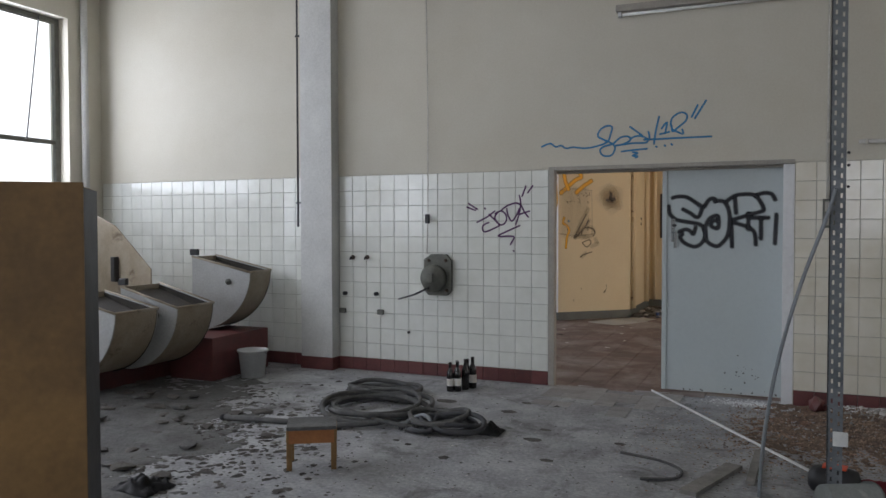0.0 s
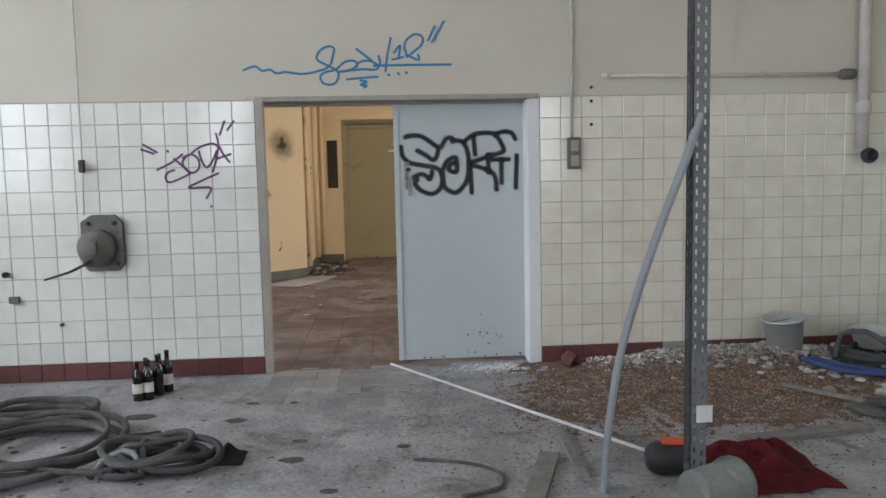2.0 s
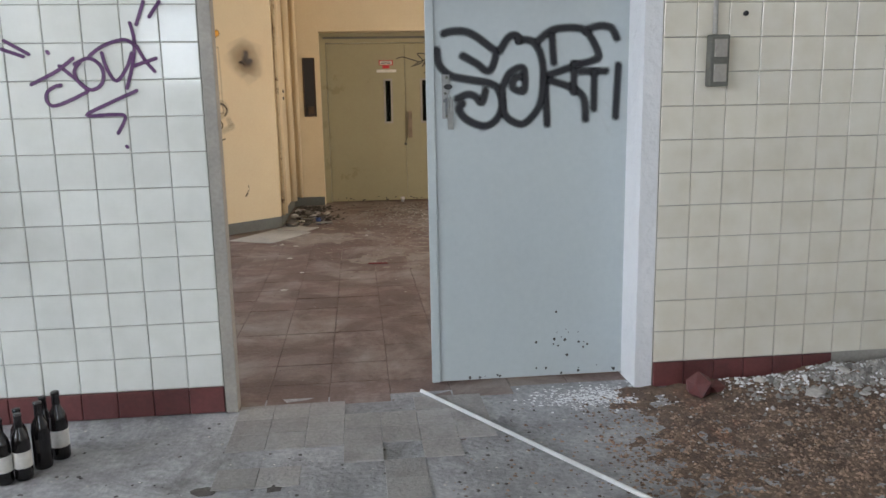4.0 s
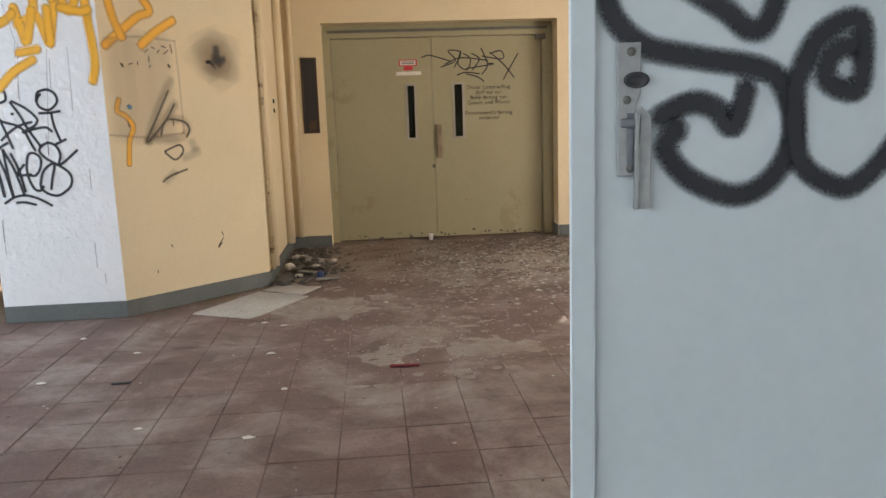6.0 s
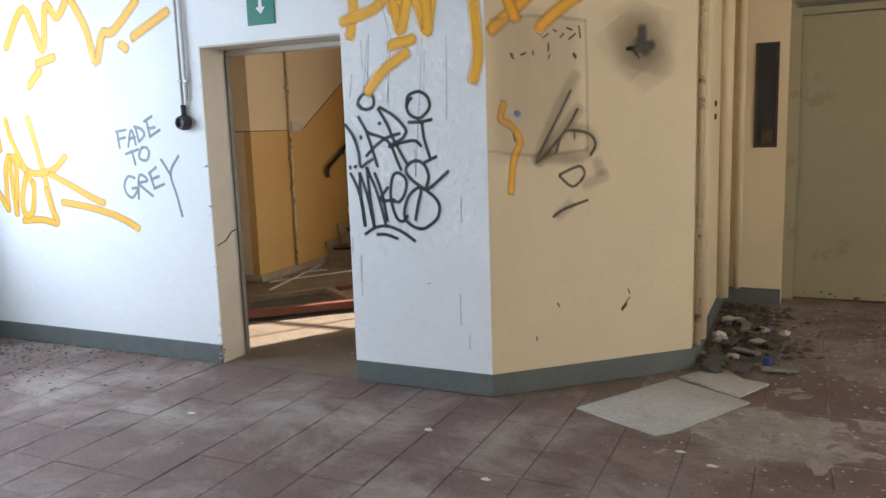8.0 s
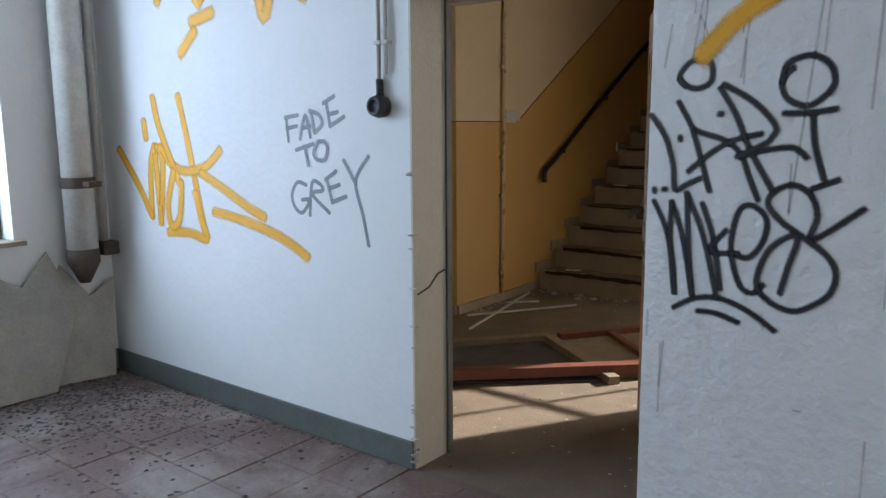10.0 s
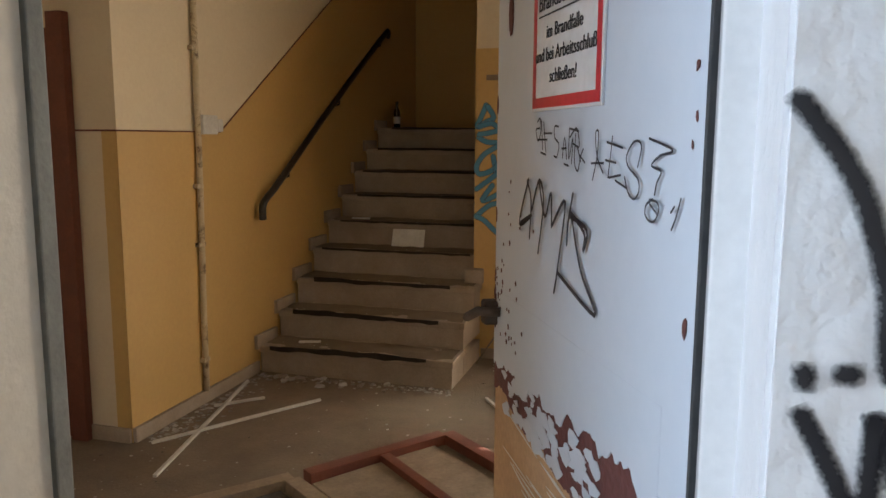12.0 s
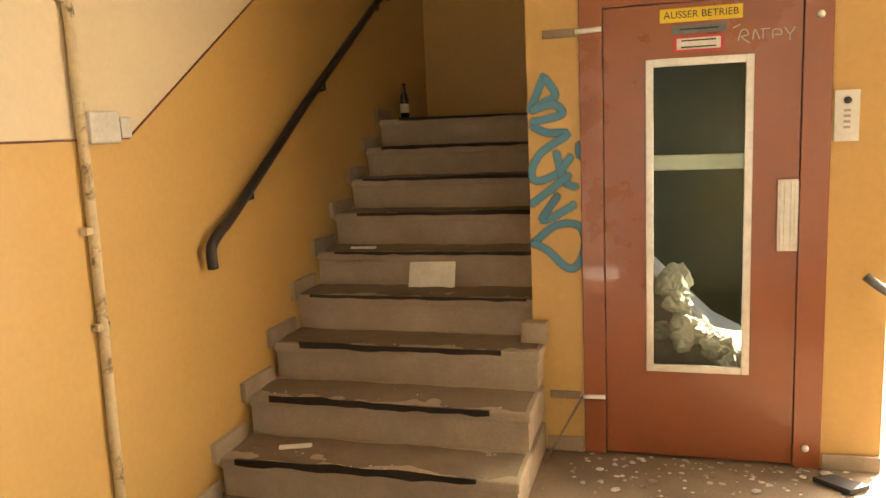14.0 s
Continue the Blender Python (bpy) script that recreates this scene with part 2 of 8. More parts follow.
M = dict(
    concrete=mat("dusty_concrete", (0.43, 0.43, 0.44), (0.24, 0.24, 0.245), 2.6, 0.9, bump=0.9, fine=38, stain=(0.17, 0.168, 0.165), stain_scale=2.2, stain_at=0.52, grain=0.45, dust=(0.4, 0.4, 0.4), dust_scale=2.6, dust_at=0.55),
    paint=mat("aged_white_wall_paint", (0.62, 0.59, 0.51), (0.56, 0.525, 0.44), 0.8, 0.75, bump=0.08, fine=60, stain=(0.48, 0.44, 0.36), stain_scale=0.7, stain_at=0.62, grain=0.1),
    tile=mat("glazed_white_tile", (0.78, 0.79, 0.74), (0.72, 0.73, 0.68), 6, 0.12, bump=0.03, fine=9, vary=0.06, coat=0.2),
    tile_warm=mat("glazed_cream_tile", (0.77, 0.73, 0.63), (0.69, 0.645, 0.54), 2.5, 0.16, bump=0.03, fine=9, vary=0.04, coat=0.2),
    grout=mat("grey_tile_joint", (0.4, 0.38, 0.34), None, 8, 0.95, bump=0.3),
    redtile=mat("dark_red_base_tile", (0.165, 0.05, 0.047), (0.11, 0.038, 0.036), 7, 0.45, bump=0.1, vary=0.2, stain=(0.3, 0.27, 0.25), stain_scale=5, stain_at=0.68),
    column=mat("pilaster_paint", (0.62, 0.62, 0.6), (0.5, 0.5, 0.49), 1.6, 0.6, bump=0.15, stain=(0.3, 0.3, 0.3), stain_scale=4, stain_at=0.7),
    frame_grey=mat("door_frame_paint", (0.4, 0.37, 0.32), (0.3, 0.28, 0.25), 5, 0.5, bump=0.15, stain=(0.2, 0.16, 0.12), stain_scale=9, stain_at=0.68),
    leaf_blue=mat("grey_blue_door_paint", (0.51, 0.565, 0.57), (0.48, 0.53, 0.54), 1.0, 0.4, bump=0.03, fine=40, stain=(0.38, 0.41, 0.41), stain_scale=2.0, stain_at=0.64, grain=0.06),
    plaster_white=mat("white_plaster", (0.8, 0.8, 0.81), (0.73, 0.74, 0.75), 1.3, 0.75, bump=0.85, fine=17, stain=(0.6, 0.6, 0.59), stain_scale=4, stain_at=0.68, grain=0.1),
    plaster_smooth=mat("smooth_white_plaster", (0.8, 0.8, 0.81), (0.74, 0.75, 0.76), 1.1, 0.75, bump=0.3, fine=30, stain=(0.62, 0.62, 0.61), stain_scale=2.5, stain_at=0.7, grain=0.1),
    cream=mat("cream_wall_paint", (0.74, 0.63, 0.43), (0.69, 0.57, 0.38), 0.9, 0.7, bump=0.12, fine=50, grain=0.1, stain=(0.55, 0.43, 0.27), stain_scale=2.2, stain_at=0.68),
    greybase=mat("grey_green_skirting_paint", (0.13, 0.145, 0.135), (0.1, 0.11, 0.105), 5, 0.55, bump=0.1, stain=(0.25, 0.25, 0.23), stain_scale=8, stain_at=0.7),
    halltile=mat("worn_brown_floor_tile", (0.205, 0.143, 0.126), (0.14, 0.095, 0.083), 3.2, 0.68, bump=0.3, fine=55, vary=0.08, stain=(0.09, 0.065, 0.055), stain_scale=3, stain_at=0.66, grain=0.35, dust=(0.39, 0.345, 0.31), dust_scale=1.5, dust_at=0.46, spec=0.35),
    halljoint=mat("dirty_floor_joint", (0.17, 0.125, 0.108), None, 8, 0.95, bump=0.3),
    lift=mat("olive_lift_door_paint", (0.35, 0.32, 0.2), (0.32, 0.29, 0.18), 0.9, 0.3, bump=0.02, fine=30, grain=0.06, stain=(0.4, 0.37, 0.27), stain_scale=3, stain_at=0.7),
    yellow=mat("ochre_oil_paint", (0.57, 0.37, 0.13), (0.52, 0.33, 0.11), 0.8, 0.42, bump=0.05, fine=40, grain=0.08, stain=(0.42, 0.24, 0.07), stain_scale=2, stain_at=0.68),
    stairwhite=mat("stairwell_cream_distemper", (0.66, 0.56, 0.4), (0.61, 0.51, 0.35), 0.8, 0.85, bump=0.08, fine=50, grain=0.08),
    stone=mat("worn_terrazzo_step", (0.39, 0.32, 0.245), (0.29, 0.23, 0.17), 3.5, 0.75, grain=0.16, bump=0.15, fine=90, stain=(0.17, 0.13, 0.09), stain_scale=4, stain_at=0.64),
    treaddirt=mat("trodden_brown_dirt", (0.21, 0.158, 0.108), (0.155, 0.115, 0.078), 4, 0.95, bump=0.35, fine=90, grain=0.2, stain=(0.32, 0.27, 0.2), stain_scale=9, stain_at=0.72),
    stonefloor=mat("dusty_stair_floor", (0.215, 0.165, 0.117), (0.135, 0.1, 0.07), 3, 0.75, bump=0.3, fine=70, stain=(0.1, 0.08, 0.06), stain_scale=3, stain_at=0.66),
    brown=mat("red_brown_lift_paint", (0.275, 0.087, 0.035), (0.262, 0.082, 0.033), 1.2, 0.28, bump=0.02, fine=30, coat=0.3, grain=0.05, gloss_var=0.04),
    alu=mat("anodised_aluminium", (0.68, 0.66, 0.6), None, 12, 0.35, metal=0.7, bump=0.03),
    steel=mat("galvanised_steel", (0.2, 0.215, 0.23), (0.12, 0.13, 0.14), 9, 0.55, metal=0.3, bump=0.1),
    dark=mat("black_plastic", (0.03, 0.03, 0.032), None, 8, 0.5, bump=0.1),
    rubber=mat("dusty_grey_rubber_hose", (0.135, 0.132, 0.128), (0.05, 0.05, 0.05), 6, 0.85, bump=0.2),
    worn_rubber=mat("worn_brown_black_rubber", (0.055, 0.042, 0.033), (0.03, 0.024, 0.02), 9, 0.8, bump=0.2),
    rubber_black=mat("black_rubber_hose", (0.05, 0.05, 0.055), None, 6, 0.7, bump=0.2),
    zinc=mat("dull_zinc_sheet", (0.36, 0.37, 0.36), (0.24, 0.24, 0.235), 3, 0.55, metal=0.35, bump=0.12, stain=(0.2, 0.2, 0.19), stain_scale=6, stain_at=0.66),
    white_plastic=mat("white_plastic", (0.74, 0.75, 0.74), None, 5, 0.5, bump=0.05, stain=(0.45, 0.43, 0.38), stain_scale=6, stain_at=0.68),
    grey_plastic=mat("grey_plastic_pipe", (0.25, 0.27, 0.29), None, 5, 0.55, bump=0.05, stain=(0.22, 0.22, 0.22), stain_scale=9, stain_at=0.66),
    ochrewood=mat("stained_plywood", (0.3, 0.17, 0.06), (0.17, 0.095, 0.035), 1.6, 0.6, bump=0.12, fine=30, stain=(0.06, 0.04, 0.02), stain_scale=2.2, stain_at=0.64),
    greywood=mat("grey_weathered_wood", (0.27, 0.255, 0.235), (0.16, 0.15, 0.135), 9, 0.85, bump=0.3),
    darksteel=mat("dark_dusty_steel", (0.05, 0.05, 0.052), (0.03, 0.03, 0.032), 14, 0.7, bump=0.15, stain=(0.16, 0.16, 0.16), stain_scale=12, stain_at=0.62),
    slab=mat("worn_paving_square", (0.36, 0.345, 0.33), (0.27, 0.255, 0.245), 5, 0.9, bump=0.5, vary=0.22, grain=0.3, dust=(0.4, 0.39, 0.38), dust_scale=3, dust_at=0.5),
    slabpale=mat("pale_grey_slab", (0.5, 0.485, 0.455), (0.4, 0.385, 0.36), 3, 0.9, bump=0.35, fine=50, grain=0.3, stain=(0.22, 0.2, 0.18), stain_scale=4, stain_at=0.62),
    screed=mat("pale_mortar_dust", (0.36, 0.32, 0.28), (0.24, 0.195, 0.165), 5, 0.95, bump=0.6, fine=60, grain=0.4, stain=(0.17, 0.125, 0.105), stain_scale=5, stain_at=0.56),
    orangewood=mat("orange_brown_varnish", (0.42, 0.17, 0.05), (0.3, 0.11, 0.035), 5, 0.5, bump=0.12, stain=(0.12, 0.07, 0.04), stain_scale=6, stain_at=0.64),
    wood=mat("bare_weathered_wood", (0.3, 0.23, 0.16), (0.2, 0.15, 0.1), 9, 0.75, bump=0.25),
    redwood=mat("red_brown_painted_wood", (0.19, 0.062, 0.035), (0.13, 0.04, 0.026), 6, 0.55, bump=0.15, stain=(0.4, 0.28, 0.16), stain_scale=9, stain_at=0.7),
    bottle=mat("dark_brown_bottle_glass", (0.012, 0.01, 0.01), None, 5, 0.08, bump=0.0, spec=0.7),
    label=mat("paper_label", (0.75, 0.73, 0.68), None, 20, 0.7, bump=0.05),
    black_iron=mat("black_handrail_plastic", (0.025, 0.022, 0.02), None, 5, 0.35, bump=0.05),
    rust=mat("rusty_iron", (0.1, 0.065, 0.045), (0.055, 0.04, 0.03), 20, 0.8, bump=0.3),
    castgrey=mat("grey_green_cast_iron", (0.17, 0.17, 0.145), (0.11, 0.11, 0.095), 9, 0.65, metal=0.2, bump=0.25),
    chippaint=mat("chipped_pipe_paint", (0.6, 0.5, 0.33), (0.52, 0.42, 0.26), 10, 0.6, bump=0.2, stain=(0.12, 0.07, 0.035), stain_scale=9, stain_at=0.53),
    conduit=mat("painted_conduit", (0.6, 0.58, 0.53), (0.48, 0.46, 0.42), 9, 0.6, bump=0.1),
    redcloth=mat("dusty_dark_red_cloth", (0.23, 0.02, 0.03), (0.15, 0.014, 0.02), 5, 0.9, bump=0.3),
    red=mat("red_enamel", (0.6, 0.03, 0.045), None, 5, 0.3, bump=0.0),
    orange=mat("orange_sticker", (0.8, 0.09, 0.03), None, 5, 0.5, bump=0.0),
    white=mat("white_enamel", (0.82, 0.82, 0.82), None, 3, 0.25, bump=0.0),
    sign_yellow=mat("yellow_sign", (0.8, 0.58, 0.03), None, 4, 0.4, bump=0.0),
    ink=mat("black_ink", (0.02, 0.02, 0.025), None, 4, 0.6, bump=0.0),
    green=mat("green_sign", (0.0, 0.17, 0.11), None, 4, 0.4, bump=0.0),
    whiteleaf=mat("light_grey_door_paint", (0.6, 0.645, 0.71), (0.58, 0.625, 0.69), 0.8, 0.3, bump=0.03, fine=30, grain=0.06, gloss_var=0.02),
    primer=mat("red_lead_primer", (0.15, 0.05, 0.045), (0.1, 0.035, 0.03), 14, 0.7, bump=0.3),
    hardboard=mat("scratched_hardboard", (0.55, 0.36, 0.2), (0.45, 0.28, 0.15), 5, 0.7, bump=0.2, stain=(0.7, 0.6, 0.5), stain_scale=7, stain_at=0.62),
    paper=mat("crumpled_paper", (0.72, 0.7, 0.64), None, 7, 0.85, bump=0.1),
    rubble=mat("plaster_rubble", (0.5, 0.48, 0.45), (0.32, 0.3, 0.28), 8, 0.95, bump=0.4, vary=0.3, island=0.35),
    grit=mat("reddish_brick_grit", (0.29, 0.2, 0.145), (0.14, 0.095, 0.07), 9, 0.95, bump=0.9, fine=50, grain=0.6, stain=(0.31, 0.165, 0.11), stain_scale=1.6, stain_at=0.54, island=0.6, dust=(0.4, 0.37, 0.34), dust_scale=1.3, dust_at=0.58),
    dirt=mat("dark_dirt", (0.11, 0.1, 0.09), (0.05, 0.045, 0.04), 6, 0.95, bump=0.6, island=0.4),
    grime=mat("grey_brown_floor_grime", (0.155, 0.153, 0.148), (0.078, 0.076, 0.073), 2.4, 0.95, bump=0.7, fine=45, grain=0.45, stain=(0.075, 0.07, 0.066), stain_scale=3.2, stain_at=0.55, dust=(0.24, 0.24, 0.235), dust_scale=2.0, dust_at=0.6),
    enamel=mat("dusty_cream_enamel", (0.42, 0.425, 0.42), (0.33, 0.33, 0.315), 2.2, 0.5, bump=0.05, stain=(0.3, 0.27, 0.22), stain_scale=3.0, stain_at=0.62),
    chute=mat("brown_stained_sheet", (0.36, 0.31, 0.24), (0.24, 0.19, 0.13), 3.0, 0.6, metal=0.1, bump=0.12, stain=(0.1, 0.065, 0.035), stain_scale=4, stain_at=0.58),
    # near-black colour that paints the shade inside the hoppers
    chute_shade=mat("shaded_chute_inside", (0.06, 0.05, 0.04), (0.03, 0.026, 0.022), 4, 0.85, bump=0.3),
    pail=mat("matt_galvanised_pail", (0.62, 0.63, 0.62), (0.5, 0.51, 0.5), 4, 0.6, metal=0.2, bump=0.1, stain=(0.22, 0.2, 0.17), stain_scale=5, stain_at=0.62),
    oldpail=mat("grey_green_pail", (0.2, 0.21, 0.195), (0.13, 0.14, 0.13), 4, 0.7, bump=0.12, stain=(0.27, 0.27, 0.25), stain_scale=6, stain_at=0.6),
    blue=mat("blue_strap", (0.035, 0.07, 0.2), None, 8, 0.6, bump=0.1),
    ceiling=mat("dingy_ceiling_paint", (0.62, 0.6, 0.53), None, 1.0, 0.85, bump=0.1),
    outside=mat("pale_yard_paving", (0.5, 0.46, 0.4), None, 2, 0.9, bump=0.2),
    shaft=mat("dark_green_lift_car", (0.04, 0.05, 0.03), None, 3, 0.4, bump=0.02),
    soot=spray("soot", (0.04, 0.03, 0.022), 1.0, 0.8),
    haze=spray("brown_soot_film", (0.2, 0.13, 0.06), 1.0, 0.26),
    ghost=spray("grey_dust_film", (0.4, 0.33, 0.23), 1.0, 0.22),
    drip=spray("grey_drip", (0.25, 0.23, 0.2), 1.0, 0.33),
    pencil=spray("faint_grey_drawing", (0.46, 0.42, 0.35), 0.9, 0.4),
    torn=mat("torn_pale_board", (0.62, 0.53, 0.38), (0.45, 0.34, 0.2), 14, 0.85, bump=0.3, stain=(0.16, 0.1, 0.05), stain_scale=16, stain_at=0.62),
    lining=mat("worn_beige_lining", (0.6, 0.54, 0.44), (0.5, 0.45, 0.36), 2.0, 0.6, bump=0.2, stain=(0.38, 0.33, 0.27), stain_scale=5, stain_at=0.66, grain=0.1),
    spray_black=spray("black_spray_paint", (0.012, 0.012, 0.016), 0.8),
    marker_black=spray("black_marker", (0.015, 0.012, 0.02), 0.3),
    spray_grey=spray("grey_spray_paint", (0.2, 0.22, 0.25), 0.7),
    spray_yellow=spray("orange_yellow_spray_paint", (0.86, 0.43, 0.012), 0.9),
    spray_blue=spray("blue_spray_paint", (0.02, 0.2, 0.42), 0.5),
    spray_teal=spray("faded_blue_spray_paint", (0.07, 0.24, 0.38), 0.6),
    spray_violet=spray("violet_spray_paint", (0.09, 0.02, 0.1), 0.5),
    faint=spray("faint_scratches", (0.55, 0.5, 0.4), 1.0),
)
for nd in M["plaster_white"].node_tree.nodes:
    if nd.bl_idname == "ShaderNodeBump":
        nd.inputs["Distance"].default_value = 0.017    # thickly brushed coats
CLEAR = glass("clear_glass")
DIRTY = glass("dusty_dark_lift_glass", (0.74, 0.8, 0.7))
DIRTY.node_tree.nodes["Principled BSDF"].inputs["IOR"].default_value = 1.18


# ---- mesh helpers ----
def part(name, bm, material, parent=None, label=""):
    me = bpy.data.meshes.new(name)
    bm.to_mesh(me)
    bm.free()
    me.materials.append(material)
    ob = new(name, me)
    if parent:
        ob.parent = parent
    if label:
        ob["label"] = label
    return ob


def thing(name, x, y, z, label, category, group="", rz=0, rx=0, ry=0):
    ob = new(name)
    ob.matrix_world = pose(x, y, z, rx, ry, rz)
    return tagged(ob, label, category, group)


def structure(name, bm, material, label, category):
    return tagged(part(name, bm, material), label, category, "", "structure")


def box(*bounds, bevel=0.0, bm=None, m=None):
    """Boxes x0, x1, y0, y1, z0, z1 in one bmesh."""
    own = bmesh.new()
    x0, x1, y0, y1, z0, z1 = bounds
    bmesh.ops.create_cube(own, size=1, matrix=Matrix.LocRotScale(((x0 + x1) / 2, (y0 + y1) / 2, (z0 + z1) / 2), None, (x1 - x0, y1 - y0, z1 - z0)))
    if bevel:
        bmesh.ops.bevel(own, geom=own.edges[:], offset=bevel, segments=2, affect="EDGES", profile=0.6)
    if m is not None:
        bmesh.ops.transform(own, matrix=m, verts=own.verts)
    return merge(bm, own)


def merge(bm, own):
    if bm is None:
        return own
    me = bpy.data.meshes.new("tmp")
    own.to_mesh(me)
    own.free()
    bm.from_mesh(me)
    bpy.data.meshes.remove(me)
    return bm


def smooth_path(points, n=6):
    p = [Vector(q) for q in points]
    out = []
    for i in range(len(p) - 1):
        a, b, c, d = p[max(i - 1, 0)], p[i], p[i + 1], p[min(i + 2, len(p) - 1)]
        for k in range(n):
            u = k / n
            out.append(0.5 * ((2 * b) + (c - a) * u + (2 * a - 5 * b + 4 * c - d) * u * u + (3 * b - a - 3 * c + d) * u ** 3))
    return out + [p[-1]]


def tube(points, r, sides=10, bm=None, r_end=None, closed=True):
    """A round bar along the points."""
    bm = bm or bmesh.new()
    rings, n, up = [], len(points), None
    pts = [Vector(p) for p in points]
    for i, p in enumerate(pts):
        d = (pts[min(i + 1, n - 1)] - pts[max(i - 1, 0)]).normalized()
        if up is None:
            up = Vector((0, 0, 1)) if abs(d.z) < 0.9 else Vector((1, 0, 0))
        s = d.cross(up).normalized()
        up = s.cross(d).normalized()
        rad = r if r_end is None else r + (r_end - r) * i / (n - 1)
        rings.append([bm.verts.new(p + rad * (math.cos(6.2832 * k / sides) * s + math.sin(6.2832 * k / sides) * up)) for k in range(sides)])
    for a, b in zip(rings, rings[1:]):
        for k in range(sides):
            f = bm.faces.new((a[k], a[(k + 1) % sides], b[(k + 1) % sides], b[k]))
            f.smooth = True
    if closed:
        bm.faces.new(rings[0][::-1]), bm.faces.new(rings[-1])
    bmesh.ops.recalc_face_normals(bm, faces=bm.faces)
    return bm


def ribbon(points, w, d, side):
    """A flat bar, w wide towards side and d thick, along the points."""
    bm = bmesh.new()
    pts, rings = [Vector(p) for p in points], []
    for i, p in enumerate(pts):
        way = (pts[min(i + 1, len(pts) - 1)] - pts[max(i - 1, 0)]).normalized()
        a = (Vector(side) - way * way.dot(Vector(side))).normalized()
        b = way.cross(a)
        rings.append([bm.verts.new(p + a * (u * w / 2) + b * (v * d / 2)) for u, v in ((-1, -0.6), (-0.85, -1), (0.85, -1), (1, -0.6), (1, 0.6), (0.85, 1), (-0.85, 1), (-1, 0.6))])
    for r, q in zip(rings, rings[1:]):
        for k in range(8):
            bm.faces.new((r[k], r[(k + 1) % 8], q[(k + 1) % 8], q[k]))
    bm.faces.new(rings[0][::-1]), bm.faces.new(rings[-1])
    bmesh.ops.recalc_face_normals(bm, faces=bm.faces)
    return bm


def lathe(profile, sides=20, bm=None, m=None):
    """A turned body: (radius, height) from bottom to top."""
    own = bmesh.new()
    rings = [[own.verts.new((max(r, 0.0004) * math.cos(6.2832 * k / sides), max(r, 0.0004) * math.sin(6.2832 * k / sides), z)) for k in range(sides)] for r, z in profile]
    for a, b in zip(rings, rings[1:]):
        for k in range(sides):
            f = own.faces.new((a[k], a[(k + 1) % sides], b[(k + 1) % sides], b[k]))
            f.smooth = True
    own.faces.new(rings[0][::-1]), own.faces.new(rings[-1])
    if m is not None:
        bmesh.ops.transform(own, matrix=m, verts=own.verts)
    return merge(bm, own)


def prism(outline, depth, m=None, bevel=0.0, bm=None):
    """A flat outline (u, v) in the x, z plane, as thick as depth along +y."""
    own = bmesh.new()
    f = own.faces.new([own.verts.new((u, 0, v)) for u, v in outline])
    r = bmesh.ops.extrude_face_region(own, geom=[f])
    bmesh.ops.translate(own, vec=(0, depth, 0), verts=[v for v in r["geom"] if isinstance(v, bmesh.types.BMVert)])
    bmesh.ops.recalc_face_normals(own, faces=own.faces)
    if bevel:
        bmesh.ops.bevel(own, geom=own.edges[:], offset=bevel, segments=1, affect="EDGES")
    if m is not None:
        bmesh.ops.transform(own, matrix=m, verts=own.verts)
    return merge(bm, own)


def chunk(rng, size, flat=0.6, bm=None, at=(0, 0, 0)):
    """A broken lump with uneven faces."""
    own = bmesh.new()
    bmesh.ops.create_icosphere(own, subdivisions=1, radius=size)
    sq = (rng.uniform(0.7, 1.3), rng.uniform(0.7, 1.3), flat * rng.uniform(0.6, 1.2))
    for v in own.verts:
        k = rng.uniform(0.7, 1.2)
        v.co = Vector((v.co.x * sq[0] * k, v.co.y * sq[1] * k, v.co.z * sq[2] * k))
    lo = min(v.co.z for v in own.verts)
    bmesh.ops.transform(own, matrix=Matrix.Translation((at[0], at[1], at[2] - lo * 0.8)) @ Matrix.Rotation(rng.uniform(0, 6.3), 4, "Z"), verts=own.verts)
    return merge(bm, own)


def scatter(name, rng, n, spot, size, material, label, category, flat=0.6, lift=lambda x, y: 0.0):
    """Loose crumbs in one mesh; spot() gives x, y."""
    verts, faces = [], []
    for _ in range(n):
        x, y = spot(rng)
        s = size * rng.uniform(0.35, 1.0) ** 1.5
        z = lift(x, y)
        a = rng.uniform(0, 6.3)
        k = len(verts)
        for j in range(5):
            q = a + j * 1.2566
            rr = s * rng.uniform(0.6, 1.2)
            verts.append((x + rr * math.cos(q), y + rr * math.sin(q), z + 0.001))
        verts.append((x + rng.uniform(-0.3, 0.3) * s, y + rng.uniform(-0.3, 0.3) * s, z + s * flat * rng.uniform(0.6, 1.3)))
        faces += [(k + j, k + (j + 1) % 5, k + 5) for j in range(5)]
    me = bpy.data.meshes.new(name)
    me.from_pydata(verts, [], faces)
    me.materials.append(material)
    return tagged(new(name, me), label, category, "", "stuff")


def ground_sheet(x0, x1, y0, y1, step, height):
    """A sheet with gentle unevenness."""
    nx, ny = max(2, round((x1 - x0) / step)), max(2, round((y1 - y0) / step))
    bm = bmesh.new()
    g = [[bm.verts.new((x0 + (x1 - x0) * i / nx, y0 + (y1 - y0) * j / ny, 0)) for j in range(ny + 1)] for i in range(nx + 1)]
    for row in g:
        for v in row:
            v.co.z = height(v.co.x, v.co.y)
    for i in range(nx):
        for j in range(ny):
            f = bm.faces.new((g[i][j], g[i + 1][j], g[i + 1][j + 1], g[i][j + 1]))
            f.smooth = True
    return bm


def to_wall(origin, right, up=(0, 0, 1)):
    """u, v in metres on a wall to the world."""
    o, r, w = Vector(origin), Vector(right).normalized(), Vector(up).normalized()
    return lambda u, v: o + r * u + w * v


